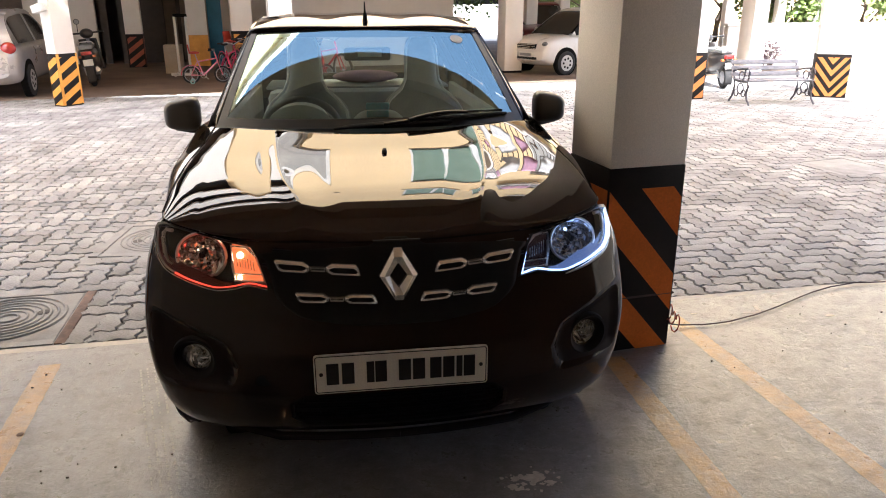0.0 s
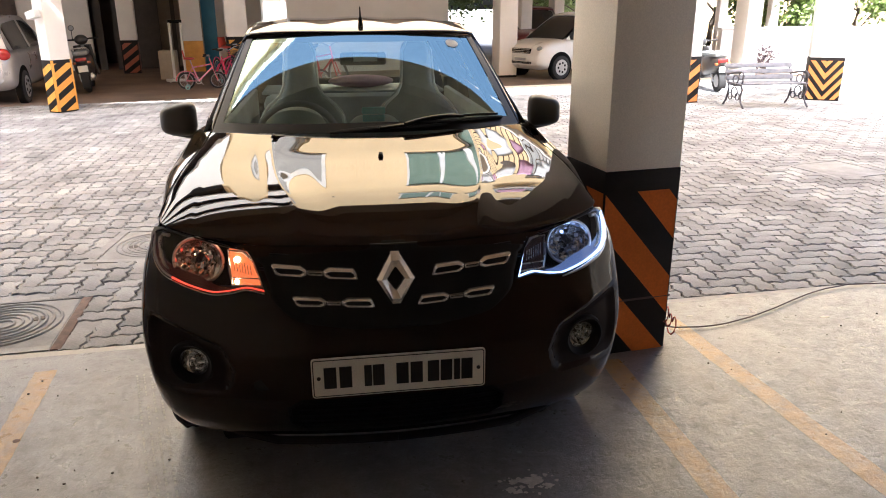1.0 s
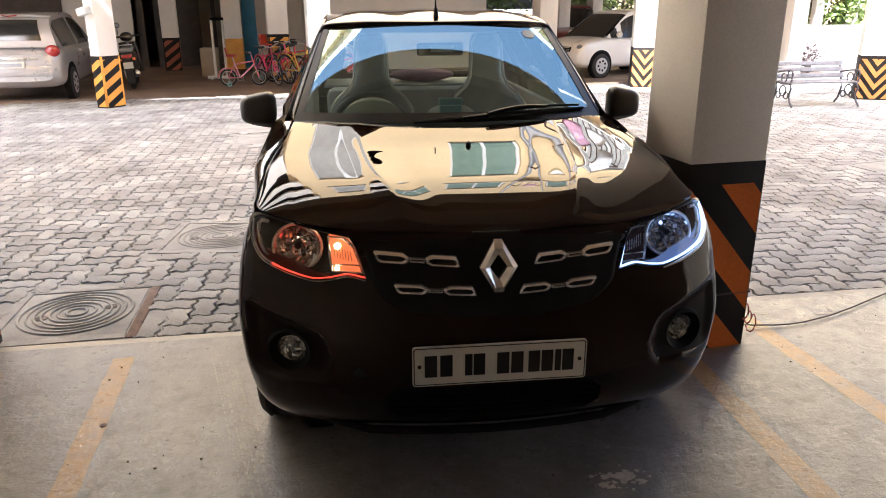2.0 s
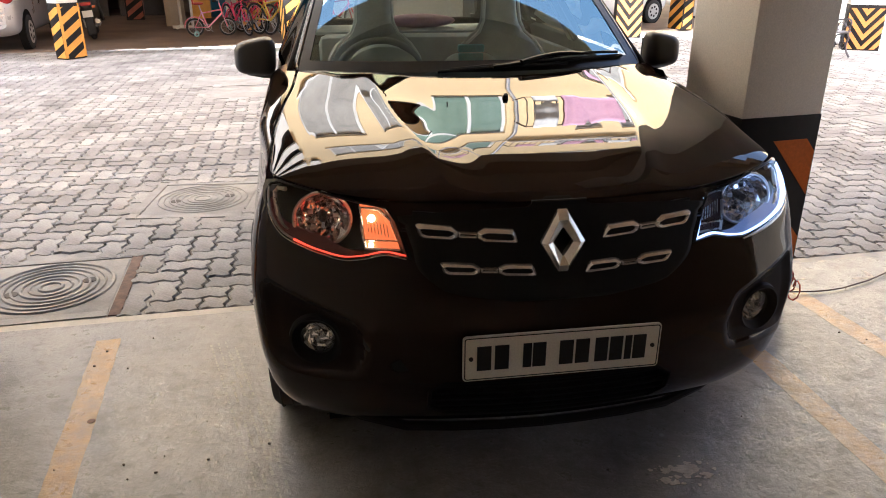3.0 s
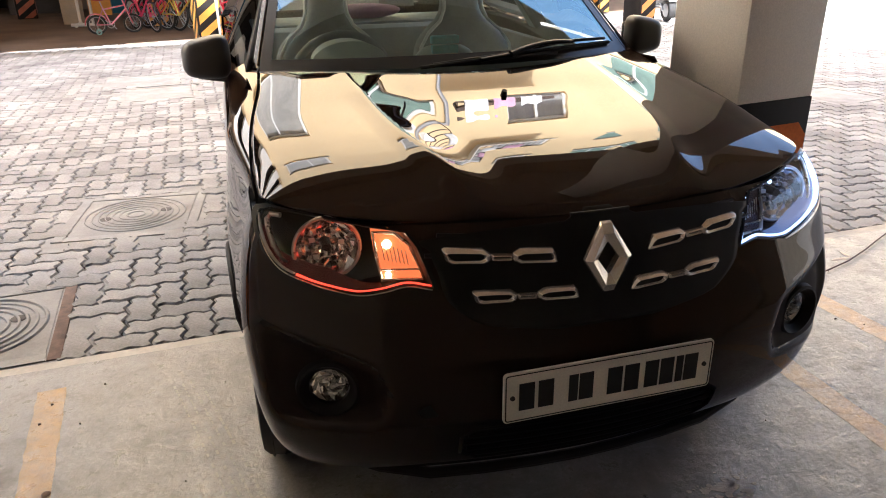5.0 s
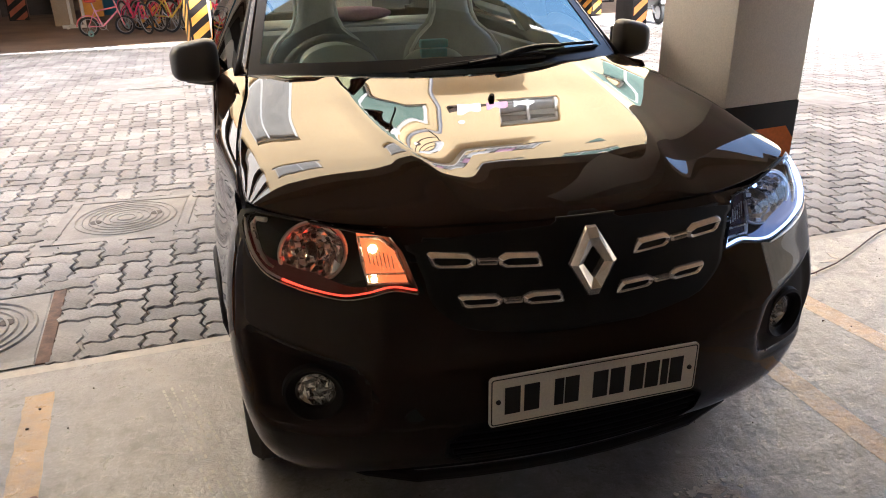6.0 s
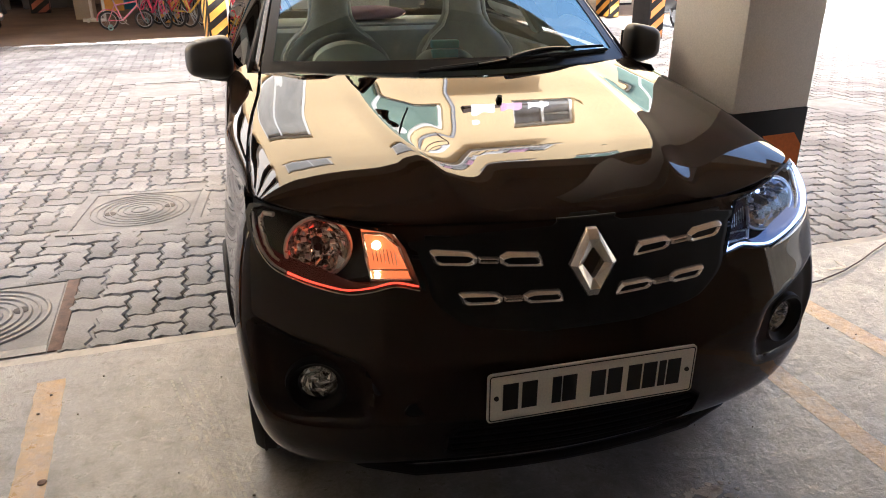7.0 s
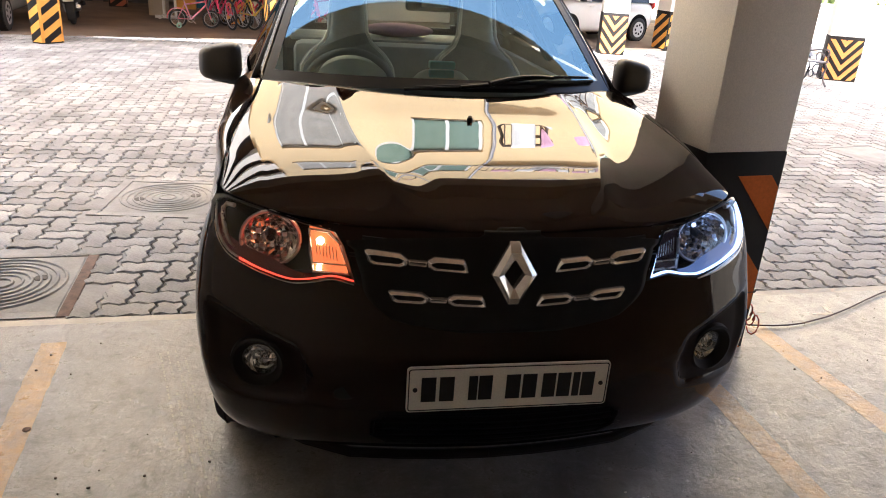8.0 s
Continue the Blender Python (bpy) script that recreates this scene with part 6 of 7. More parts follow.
def parked_car(label, paint, length, width, height, group="cars parked across the courtyard"):
    """A small hatchback, nose towards +x, tyres on z = 0, middle at the origin."""
    ob = thing("parked_car", label, "car", group)
    L, W = length, width / 2
    top = [(0.0, 0.80), (0.04, 0.93), (0.12, 0.96), (0.5, 0.95), (0.68, 0.96), (0.76, 0.95), (0.88, 0.90), (0.955, 0.83), (0.985, 0.75), (1.0, 0.58)]
    low = [(0.0, 0.36), (0.05, 0.24), (0.95, 0.22), (1.0, 0.34)]
    wid = [(0.0, 0.80), (0.03, 0.93), (0.12, 0.99), (0.5, 1.0), (0.85, 0.97), (0.96, 0.92), (0.985, 0.86), (1.0, 0.76)]

    def hull(u, v):
        t = v
        a = 2 * math.pi * u
        z1, z0, w = table(top, t), table(low, t), W * table(wid, t)
        return Vector((L * (t - 0.5), w * spow(math.cos(a), 0.32), (z0 + z1) / 2 + (z1 - z0) / 2 * spow(math.sin(a), 0.40)))
    bm = sheet(hull, 64, 48)
    for end in (0, 1):
        bmesh.ops.holes_fill(bm, edges=[e for e in bm.edges if e.is_boundary], sides=0)
    part("body", bm, paint, ob)

    def cabin(u, v, grow=0.0):
        # v from the tail pane's foot over the roof to the windscreen's foot
        s = 2 * u - 1
        px = table([(0.0, -0.485), (0.22, -0.40), (0.5, -0.08), (0.74, 0.10), (1.0, 0.29)], v) * L
        pz = table([(0.0, 0.93), (0.22, height - 0.10), (0.34, height - 0.03), (0.5, height), (0.64, height - 0.03), (0.74, height - 0.12), (1.0, 0.94)], v)
        w = W * (0.93 - 0.20 * min((pz - 0.93) / (height - 0.93), 1.0) ** 1.0)
        return Vector((px, s * w, pz - 0.025 * s**4 + grow))
    part("roof", sheet(lambda u, v: cabin(u, 0.26 + 0.44 * v), 20, 16), paint, ob, mods=[("SOLIDIFY", {"thickness": 0.03, "offset": -1.0})])
    part("windscreen", sheet(lambda u, v: cabin(0.05 + 0.9 * u, 0.71 + 0.29 * v), 12, 10), "black_glass", ob)
    part("tailgate_frame", sheet(lambda u, v: cabin(u, 0.0 + 0.30 * v) + Vector((0.012, 0, -0.006)), 16, 10), paint, ob)
    part("rear_window", sheet(lambda u, v: cabin(0.14 + 0.72 * u, 0.05 + 0.17 * v), 12, 8), "black_glass", ob)
    for sy in (0.0, 1.0):
        def side(u, v):
            p = cabin(sy, 0.04 + 0.95 * u)
            base = Vector((p.x, (2 * sy - 1) * W * 0.955, 0.92))
            return base + (p - base) * v
        part("side_glass", sheet(side, 24, 5), "black_glass", ob)
        for u0, u1 in ((0.0, 0.16), (0.45, 0.49), (0.80, 0.86), (0.95, 1.0)):
            def strip(u, v):
                p = side(u0 + (u1 - u0) * u, v)
                return p + Vector((0, (2 * sy - 1) * 0.006, 0))
            part("door_pillar", sheet(strip, 3, 5), paint, ob)
        part("roof_edge", sheet(lambda u, v: side(0.10 + 0.78 * u, 0.90 + 0.12 * v) + Vector((0, (2 * sy - 1) * 0.008, 0.004)), 20, 2), paint, ob)
    R = 0.285
    for fx in (-0.33, 0.33):
        for sy in (-1, 1):
            y = sy * (W - 0.045)
            bm = BM()
            # no opening is cut: a near-black disc paints the shaded arch
            frustum(bm, (fx * L, sy * (W - 0.10), R + 0.03), (fx * L, sy * (W + 0.004), R + 0.03), R + 0.055, R + 0.05, 32)
            part("arch", bm, "dark", ob)
            bm = BM()
            torus(bm, (fx * L, y + sy * 0.02, R), (0, 1, 0), R - 0.062, 0.062, 36, 10)
            wh = part("wheel", bm, "rubber", ob)
            bm = BM()
            frustum(bm, (fx * L, y, R), (fx * L, y + sy * 0.075, R), R - 0.085, R - 0.10, 28)
            part("hubcap", bm, "hubcap", wh, "silver hubcap")
            for k in range(7):
                a = 2 * math.pi * k / 7
                bm = BM()
                # raised near-black discs paint the shade of the hubcap's holes
                frustum(bm, (fx * L + 0.11 * math.cos(a), y + sy * 0.072, R + 0.11 * math.sin(a)), (fx * L + 0.11 * math.cos(a), y + sy * 0.079, R + 0.11 * math.sin(a)), 0.030, 0.028, 8)
                part("rim_hole", bm, "dark", wh)
    for sy in (-1, 1):
        bm = BM()
        bmesh.ops.create_uvsphere(bm, u_segments=16, v_segments=10, radius=1.0, matrix=Matrix.Translation((L * 0.462, sy * W * 0.66, 0.71)) @ Matrix.Rotation(sy * -0.55, 4, "Z") @ Matrix.Rotation(sy * 0.22, 4, "X") @ Matrix.Diagonal((0.075, 0.21, 0.065, 1)))
        part("headlamp", bm, "clear_lens", ob)
        bm = BM()
        bmesh.ops.create_uvsphere(bm, u_segments=16, v_segments=10, radius=1.0, matrix=Matrix.Translation((-L * 0.482, sy * W * 0.83, 0.86)) @ Matrix.Diagonal((0.06, 0.12, 0.10, 1)))
        part("tail_lamp", bm, "red_lens", ob)
        bm = BM()
        bmesh.ops.create_uvsphere(bm, u_segments=14, v_segments=8, radius=1.0, matrix=Matrix.Translation((L * 0.20, sy * (W + 0.07), 1.0)) @ Matrix.Diagonal((0.05, 0.10, 0.07, 1)))
        part("door_mirror", bm, paint, ob)
        for hx in (-0.10, 0.12):
            bm = BM()
            box(bm, L * hx, L * hx + 0.16, sy * (W - 0.01), sy * (W + 0.015), 0.80, 0.825, 0.006)
            part("door_handle", bm, paint, ob)
    bm = BM()
    box(bm, L * 0.455, L * 0.500, -W * 0.44, W * 0.44, 0.60, 0.72, 0.02)
    gr = part("grille", bm, "dark", ob)
    for z in (0.625, 0.665, 0.705):
        bm = BM()
        box(bm, L * 0.47, L * 0.503, -W * 0.42, W * 0.42, z - 0.006, z + 0.006, 0.003)
        part("grille_bar", bm, "satin", gr)
    for sy in (-1, 1):
        bm = BM()
        frustum(bm, (L * 0.46, sy * W * 0.70, 0.40), (L * 0.490, sy * W * 0.70, 0.40), 0.06, 0.05, 14)
        part("fog_lamp", bm, "clear_lens", ob)
    bm = BM()
    box(bm, L * 0.465, L * 0.500, -W * 0.55, W * 0.55, 0.33, 0.45, 0.03)
    part("lower_intake", bm, "dark", ob)
    bm = BM()
    box(bm, -L * 0.505, -L * 0.46, -W * 0.80, W * 0.80, 0.44, 0.62, 0.03)
    part("rear_bumper", bm, paint, ob)
    bm = BM()
    box(bm, -L * 0.5035, -L * 0.47, -W * 0.55, W * 0.55, 0.72, 0.76, 0.008)
    part("tail_trim", bm, "satin", ob)
    for xx, zz in ((-L * 0.512, 0.64), (L * 0.503, 0.47)):
        bm = BM()
        box(bm, min(xx, xx * 0.99), max(xx, xx * 0.99), -0.25, 0.25, zz - 0.055, zz + 0.055, 0.004)
        pl = part("number_plate", bm, "plate", ob)
        bm = BM()
        e = 0.003 * (1 if xx > 0 else -1)
        box(bm, min(xx, xx + e), max(xx, xx + e), -0.21, 0.21, zz - 0.03, zz + 0.03, 0.0)
        part("bar", bm, "steel", pl)
    bm = BM()
    tube(bm, [(-L * 0.30, -0.30, height - 0.02), (-L * 0.40, 0.0, height - 0.045), (-L * 0.30, 0.30, height - 0.02)], 0.012, 6)
    part("brake_light", bm, "red_lens", ob)
    return ob


silver_car = parked_car("silver hatchback parked nose in under the house across", "silver", 3.6, 1.68, 1.47)
silver_car.matrix_basis = pose(-6.15, 12.55, 0, 0, 0, 97) @ Matrix.Scale(0.95, 4)
white_car = parked_car("white hatchback parked side on behind a striped pillar", "white_paint", 3.6, 1.60, 1.53)
white_car.matrix_basis = pose(5.50, 14.85, 0, 0, 0, 205) @ Matrix.Scale(0.90, 4)
red_car = parked_car("maroon hatchback parked behind the white car", "maroon", 3.5, 1.6, 1.5)
red_car.matrix_basis = pose(5.6, 19.2, 0, 0, 0, 262)


def scooter(label, body, seat_mat="dash", mirrors=(1,)):
    """A scooter, nose towards +x, leaning on its stand."""
    ob = thing("scooter", label, "scooter", "parked scooters")
    for x in (-0.62, 0.62):
        bm = BM()
        torus(bm, (x, 0, 0.23), (0, 1, 0), 0.178, 0.052, 30, 10)
        w = part("wheel", bm, "rubber", ob)
        bm = BM()
        frustum(bm, (x, -0.035, 0.23), (x, 0.035, 0.23), 0.13, 0.13, 24)
        part("rim", bm, "steel", w)
    def tail(u, v):
        a = 2 * math.pi * u
        x = -0.86 + 0.85 * v
        w = table([(0, 0.06), (0.15, 0.13), (0.5, 0.185), (0.85, 0.16), (1.0, 0.10)], v)
        z0, z1 = table([(0, 0.58), (0.3, 0.36), (1, 0.26)], v), table([(0, 0.70), (0.3, 0.76), (1, 0.72)], v)
        return Vector((x, w * spow(math.cos(a), 0.6), (z0 + z1) / 2 + (z1 - z0) / 2 * spow(math.sin(a), 0.6)))
    bm = sheet(tail, 32, 18)
    bmesh.ops.holes_fill(bm, edges=[e for e in bm.edges if e.is_boundary], sides=0)
    part("tail_body", bm, body, ob)
    bm = BM()
    box(bm, -0.80, 0.02, -0.13, 0.13, 0.72, 0.81, 0.035, None, 3)
    part("seat", bm, seat_mat, ob, "black padded seat")
    bm = BM()
    box(bm, -0.05, 0.42, -0.15, 0.15, 0.24, 0.30, 0.02)
    part("footboard", bm, body, ob)
    def apron(u, v):
        s = 2 * u - 1
        return Vector((0.40 + 0.14 * (1 - s * s) - 0.10 * v, s * (0.22 - 0.05 * v), 0.26 + 0.62 * v))
    part("front_apron", sheet(apron, 16, 12), body, ob, mods=[("SOLIDIFY", {"thickness": 0.05})])
    bm = BM()
    bmesh.ops.create_uvsphere(bm, u_segments=16, v_segments=10, radius=1.0, matrix=Matrix.Translation((0.38, 0, 0.98)) @ Matrix.Diagonal((0.14, 0.13, 0.10, 1)))
    part("handlebar_cowl", bm, body, ob)
    bm = BM()
    tube(bm, [(0.28, -0.34, 1.0), (0.36, -0.15, 0.99), (0.36, 0.15, 0.99), (0.28, 0.34, 1.0)], 0.017, 8)
    part("handlebar", bm, "rubber", ob)
    for sy in mirrors:
        bm = BM()
        tube(bm, [(0.34, sy * 0.15, 1.0), (0.33, sy * 0.14, 1.12), (0.32, sy * 0.13, 1.18)], 0.007, 6)
        mi = part("mirror_stalk", bm, "gloss_black", ob)
        bm = BM()
        frustum(bm, (0.32, sy * 0.13, 1.225), (0.350, sy * 0.13, 1.227), 0.050, 0.030, 18)
        part("mirror", bm, "steel", mi)
        bm = BM()
        torus(bm, (0.318, sy * 0.13, 1.225), (1, 0, 0), 0.050, 0.006, 22, 6)
        part("mirror_rim", bm, "gloss_black", mi)
    bm = BM()
    tube(bm, [(0.36, 0, 0.92), (0.55, 0, 0.45), (0.62, 0, 0.23)], 0.03, 8)
    part("fork", bm, "steel", ob)
    bm = BM()
    torus(bm, (0.62, 0, 0.25), (0, 1, 0), 0.235, 0.03, 24, 6)
    bmesh.ops.delete(bm, geom=[v for v in bm.verts if v.co.z < 0.33], context="VERTS")
    part("front_mudguard", bm, body, ob)
    bm = BM()
    tube(bm, [(-0.45, -0.15, 0.80), (-0.80, -0.13, 0.86), (-0.88, 0, 0.87), (-0.80, 0.13, 0.86), (-0.45, 0.15, 0.80)], 0.012, 8)
    part("grab_rail", bm, "satin", ob, "silver grab rail")
    def guard(u, v):
        a = -0.5 + 2.2 * v
        return Vector((-0.62 - (0.265 + 0.02 * math.sin(a)) * math.cos(a), (u - 0.5) * 0.15, 0.23 + 0.275 * math.sin(a)))
    part("rear_mudguard", sheet(guard, 6, 14), "rubber", ob, mods=[("SOLIDIFY", {"thickness": 0.012})])
    for sy in (-1, 1):
        bm = BM()
        box(bm, -0.875, -0.80, sy * 0.13 - 0.03, sy * 0.13 + 0.03, 0.57, 0.615, 0.012)
        part("turn_signal", bm, "amber_dim", ob)
        bm = BM()
        tube(bm, [(-0.62, sy * 0.09, 0.23), (-0.50, sy * 0.13, 0.52)], [0.022, 0.03], 10)
        part("shock_absorber", bm, "steel", ob)
    bm = BM()
    box(bm, -0.885, -0.83, -0.10, 0.10, 0.62, 0.69, 0.015)
    part("tail_lamp", bm, "red_lens", ob)
    bm = BM()
    box(bm, -0.90, -0.893, -0.09, 0.09, 0.42, 0.54, 0.004)
    part("number_plate", bm, "plate", ob)
    bm = BM()
    tube(bm, [(-0.60, -0.13, 0.25), (-0.80, -0.15, 0.30), (-0.95, -0.15, 0.34)], [0.03, 0.045, 0.04], 10)
    part("exhaust", bm, "steel", ob)
    return ob


M["charcoal"] = surf("charcoal_scooter_paint", (0.035, 0.03, 0.03), (0.05, 0.045, 0.04), 6, 0.35, 0.0, coat=0.6)
sc1 = scooter("dark scooter standing with its tail to the courtyard", "charcoal")
sc1.matrix_basis = pose(-4.78, 13.50, 0, -5, 0, 103) @ Matrix.Scale(0.95, 4)
sc2 = scooter("dark grey scooter standing beside the iron bench", "charcoal", mirrors=())
sc2.matrix_basis = pose(7.02, 11.45, 0, -4, 0, 84) @ Matrix.Scale(0.88, 4)


def bicycle(label, paint, size=1.0, small=False, seat_paint="rubber", basket=False):
    """A bicycle, its front wheel towards +x, on its stand."""
    ob = thing("bicycle", label, "bicycle", "bicycles under the house across")
    R = 0.20 if small else 0.31
    B = 0.36 if small else 0.50
    for x in (-B, B):
        bm = BM()
        torus(bm, (x, 0, R), (0, 1, 0), R - 0.022, 0.022, 36, 8)
        w = part("wheel", bm, "rubber", ob)
        bm = BM()
        torus(bm, (x, 0, R), (0, 1, 0), R - 0.048, 0.009, 32, 6)
        part("rim", bm, "steel", w)
        bm = BM()
        for k in range(12):
            a = 2 * math.pi * k / 12
            tube(bm, [(x, 0.015 * (-1) ** k, R), (x + (R - 0.05) * math.cos(a), 0, R + (R - 0.05) * math.sin(a))], 0.0022, 4)
        frustum(bm, (x, -0.03, R), (x, 0.03, R), 0.018, 0.018, 10)
        part("spokes", bm, "steel", w)
    bb, st, hd = Vector((-0.08, 0, R * 0.95)), Vector((-0.20, 0, R + 0.36)), Vector((B * 0.72, 0, R + 0.38))
    bm = BM()
    for a, b, r in ((bb, st, 0.016), (bb, hd - Vector((0, 0, 0.08)), 0.019), (st - Vector((0, 0, 0.06)), hd, 0.016), (bb, (-B, 0.05, R), 0.010), (bb, (-B, -0.05, R), 0.010), (st - Vector((0, 0, 0.06)), (-B, 0.05, R), 0.009), (st - Vector((0, 0, 0.06)), (-B, -0.05, R), 0.009)):
        tube(bm, [a, b], r, 8)
    part("frame", bm, paint, ob)
    bm = BM()
    top = hd + Vector((-0.05, 0, 0.14))
    for sy in (-1, 1):
        tube(bm, [hd + Vector((0, sy * 0.02, -0.08)), (B, sy * 0.045, R)], 0.011, 8)
    tube(bm, [hd - Vector((-0.01, 0, 0.10)), top], 0.015, 8)
    part("fork", bm, paint, ob)
    bm = BM()
    tube(bm, [top + Vector((-0.10, -0.27, 0.05)), top + Vector((0, -0.14, 0.06)), top, top + Vector((0, 0.14, 0.06)), top + Vector((-0.10, 0.27, 0.05))], 0.011, 8)
    hb = part("handlebar", bm, "steel", ob)
    for sy in (-1, 1):
        bm = BM()
        tube(bm, [top + Vector((-0.06, sy * 0.21, 0.055)), top + Vector((-0.13, sy * 0.31, 0.05))], 0.016, 8)
        part("grip", bm, "rubber", hb)
    bm = BM()
    tube(bm, [st, st + Vector((-0.03, 0, 0.12))], 0.012, 8)
    part("seat_post", bm, "steel", ob)
    bm = BM()
    bmesh.ops.create_uvsphere(bm, u_segments=16, v_segments=10, radius=1.0, matrix=Matrix.Translation(st + Vector((-0.05, 0, 0.15))) @ Matrix.Diagonal((0.13, 0.075, 0.035, 1)))
    part("saddle", bm, seat_paint, ob)
    bm = BM()
    torus(bm, bb + Vector((0, 0.04, 0)), (0, 1, 0), 0.07, 0.008, 24, 6)
    tube(bm, [bb + Vector((0, 0.06, 0)), bb + Vector((0.10, 0.08, -0.10))], 0.008, 6)
    tube(bm, [bb + Vector((0, -0.06, 0)), bb + Vector((-0.10, -0.08, 0.10))], 0.008, 6)
    part("crank", bm, "steel", ob)
    bm = BM()
    torus(bm, (-B, 0, R), (0, 1, 0), R + 0.025, 0.012, 30, 6)
    bmesh.ops.delete(bm, geom=[v for v in bm.verts if v.co.z < R], context="VERTS")
    part("mudguard", bm, paint, ob)
    if small:
        for sy in (-1, 1):
            bm = BM()
            tube(bm, [(-B, sy * 0.03, R), (-B + 0.02, sy * 0.14, 0.08)], 0.008, 6)
            arm = part("stabiliser", bm, "steel", ob)
            bm = BM()
            torus(bm, (-B + 0.02, sy * 0.15, 0.058), (0, 1, 0), 0.042, 0.016, 20, 8)
            part("small_wheel", bm, "pale_teal", arm, "pale teal stabiliser wheel")
        bm = BM()
        def rest(u, v):
            return Vector((-0.33 - 0.04 * v, (u - 0.5) * 0.20 * (1 - 0.2 * v), R + 0.50 + 0.20 * v))
        part("back_rest", sheet(rest, 8, 6), seat_paint, ob, "red back rest", mods=[("SOLIDIFY", {"thickness": 0.03})])
    else:
        bm = BM()
        tube(bm, [bb + Vector((-0.05, 0.04, 0)), (-0.05, 0.16, 0.02)], 0.008, 6)
        part("stand", bm, "steel", ob)
    if basket:
        bm = BM()
        for k in range(5):
            z = R + 0.34 + 0.045 * k
            w = 0.10 + 0.006 * k
            tube(bm, [(B + 0.02, -w, z), (B + 0.24, -w, z), (B + 0.24, w, z), (B + 0.02, w, z)], 0.005, 5, closed=True)
        for k in range(8):
            yy = -0.11 + 0.0315 * k
            tube(bm, [(B + 0.24, yy, R + 0.33), (B + 0.245, yy * 1.1, R + 0.53)], 0.004, 5)
        part("basket", bm, "rubber", ob, "dark wire basket")
    return ob


M["pale_teal"] = surf("pale_teal_plastic", (0.25, 0.45, 0.43), None, 8, 0.5, 0.0)
M["bike_pink"] = surf("pink_bicycle_paint", (0.80, 0.05, 0.18), (0.70, 0.04, 0.14), 8, 0.35, 0.0, coat=0.5)
M["bike_red"] = surf("red_bicycle_paint", (0.75, 0.025, 0.05), (0.62, 0.02, 0.04), 8, 0.35, 0.0, coat=0.5)
M["bike_yellow"] = surf("yellow_bicycle_paint", (0.72, 0.50, 0.06), (0.55, 0.38, 0.05), 8, 0.35, 0.0, coat=0.5)
M["bike_white"] = surf("lilac_bicycle_paint", (0.75, 0.10, 0.10), (0.62, 0.34, 0.48), 8, 0.35, 0.0, coat=0.5)
M["red_seat"] = surf("red_plastic_seat", (0.50, 0.06, 0.04), (0.40, 0.05, 0.03), 8, 0.4, 0.0)
kid = bicycle("small pink and lilac child's bicycle with stabilisers", "bike_white", small=True, seat_paint="red_seat")
kid.matrix_basis = pose(-2.62, 13.20, 0, 0, 0, 8) @ Matrix.Scale(0.82, 4)
b2 = bicycle("pink bicycle with a dark basket leaning among others", "bike_pink", basket=True)
b2.matrix_basis = pose(-2.14, 13.45, 0, 5, 0, -62) @ Matrix.Scale(0.88, 4)
b3 = bicycle("red bicycle leaning among other bicycles", "bike_red")
b3.matrix_basis = pose(-1.86, 13.55, 0, -6, 0, -50) @ Matrix.Scale(0.92, 4)
b4 = bicycle("black and yellow bicycle beside a striped pillar", "bike_yellow")
b4.matrix_basis = pose(-1.45, 13.05, 0, 6, 0, -48) @ Matrix.Scale(0.95, 4)
b5 = bicycle("red bicycle behind the striped pillar", "bike_red")
b5.matrix_basis = pose(-0.25, 12.6, 0, 4, 0, -55)
b6 = bicycle("red child's bicycle behind the striped pillar", "bike_red", small=True, seat_paint="red_seat")
b6.matrix_basis = pose(-0.62, 12.35, 0, 0, 0, 30)
b7 = bicycle("bright pink child's bicycle standing between larger ones", "bike_pink", small=True, seat_paint="red_seat")
b7.matrix_basis = pose(-2.02, 13.95, 0, 0, 0, -40) @ Matrix.Scale(1.05, 4)
b8 = bicycle("red bicycle with a dark basket behind the others", "bike_red", basket=True)
b8.matrix_basis = pose(-1.62, 13.95, 0, -5, 0, -58) @ Matrix.Scale(0.95, 4)
house_pillar(2.75, 3.4, 0.42, 0.42, "rise", 0.95, RISE)

# ---- pipe trolley and box by the back wall ----
M["pvc"] = surf("white_pipe", (0.70, 0.68, 0.63), (0.62, 0.60, 0.56), 6, 0.45, 0.0)
M["card"] = surf("beige_carton", (0.42, 0.35, 0.26), (0.36, 0.30, 0.22), 6, 0.85, 0.1)
tr = thing("pipe_stand", "tall white pipe stand beside the orange pillar", "stand", "", (-3.35, 15.0, 0))
for dx in (-0.13, 0.10):
    bm = BM()
    tube(bm, [(-3.35 + dx, 15.0, 0.04), (-3.35 + dx, 15.0, 1.22)], 0.028, 10)
    part("upright", bm, "pvc", tr)
bm = BM()
tube(bm, [(-3.50, 15.0, 1.24), (-3.22, 15.0, 1.24)], 0.035, 10)
part("top_bar", bm, "dark", tr)
bm = BM()
tube(bm, [(-3.62, 14.8, 0.035), (-3.2, 14.8, 0.035)], 0.033, 10)
tube(bm, [(-3.5, 15.2, 0.035), (-3.5, 14.6, 0.035)], 0.033, 10)
part("foot", bm, "pvc", tr)
bm = BM()
box(bm, -3.85, -3.50, 15.35, 15.7, 0.0, 0.62, 0.012)
tagged(part("carton", bm, "card"), "beige carton standing on the brown floor", "box")

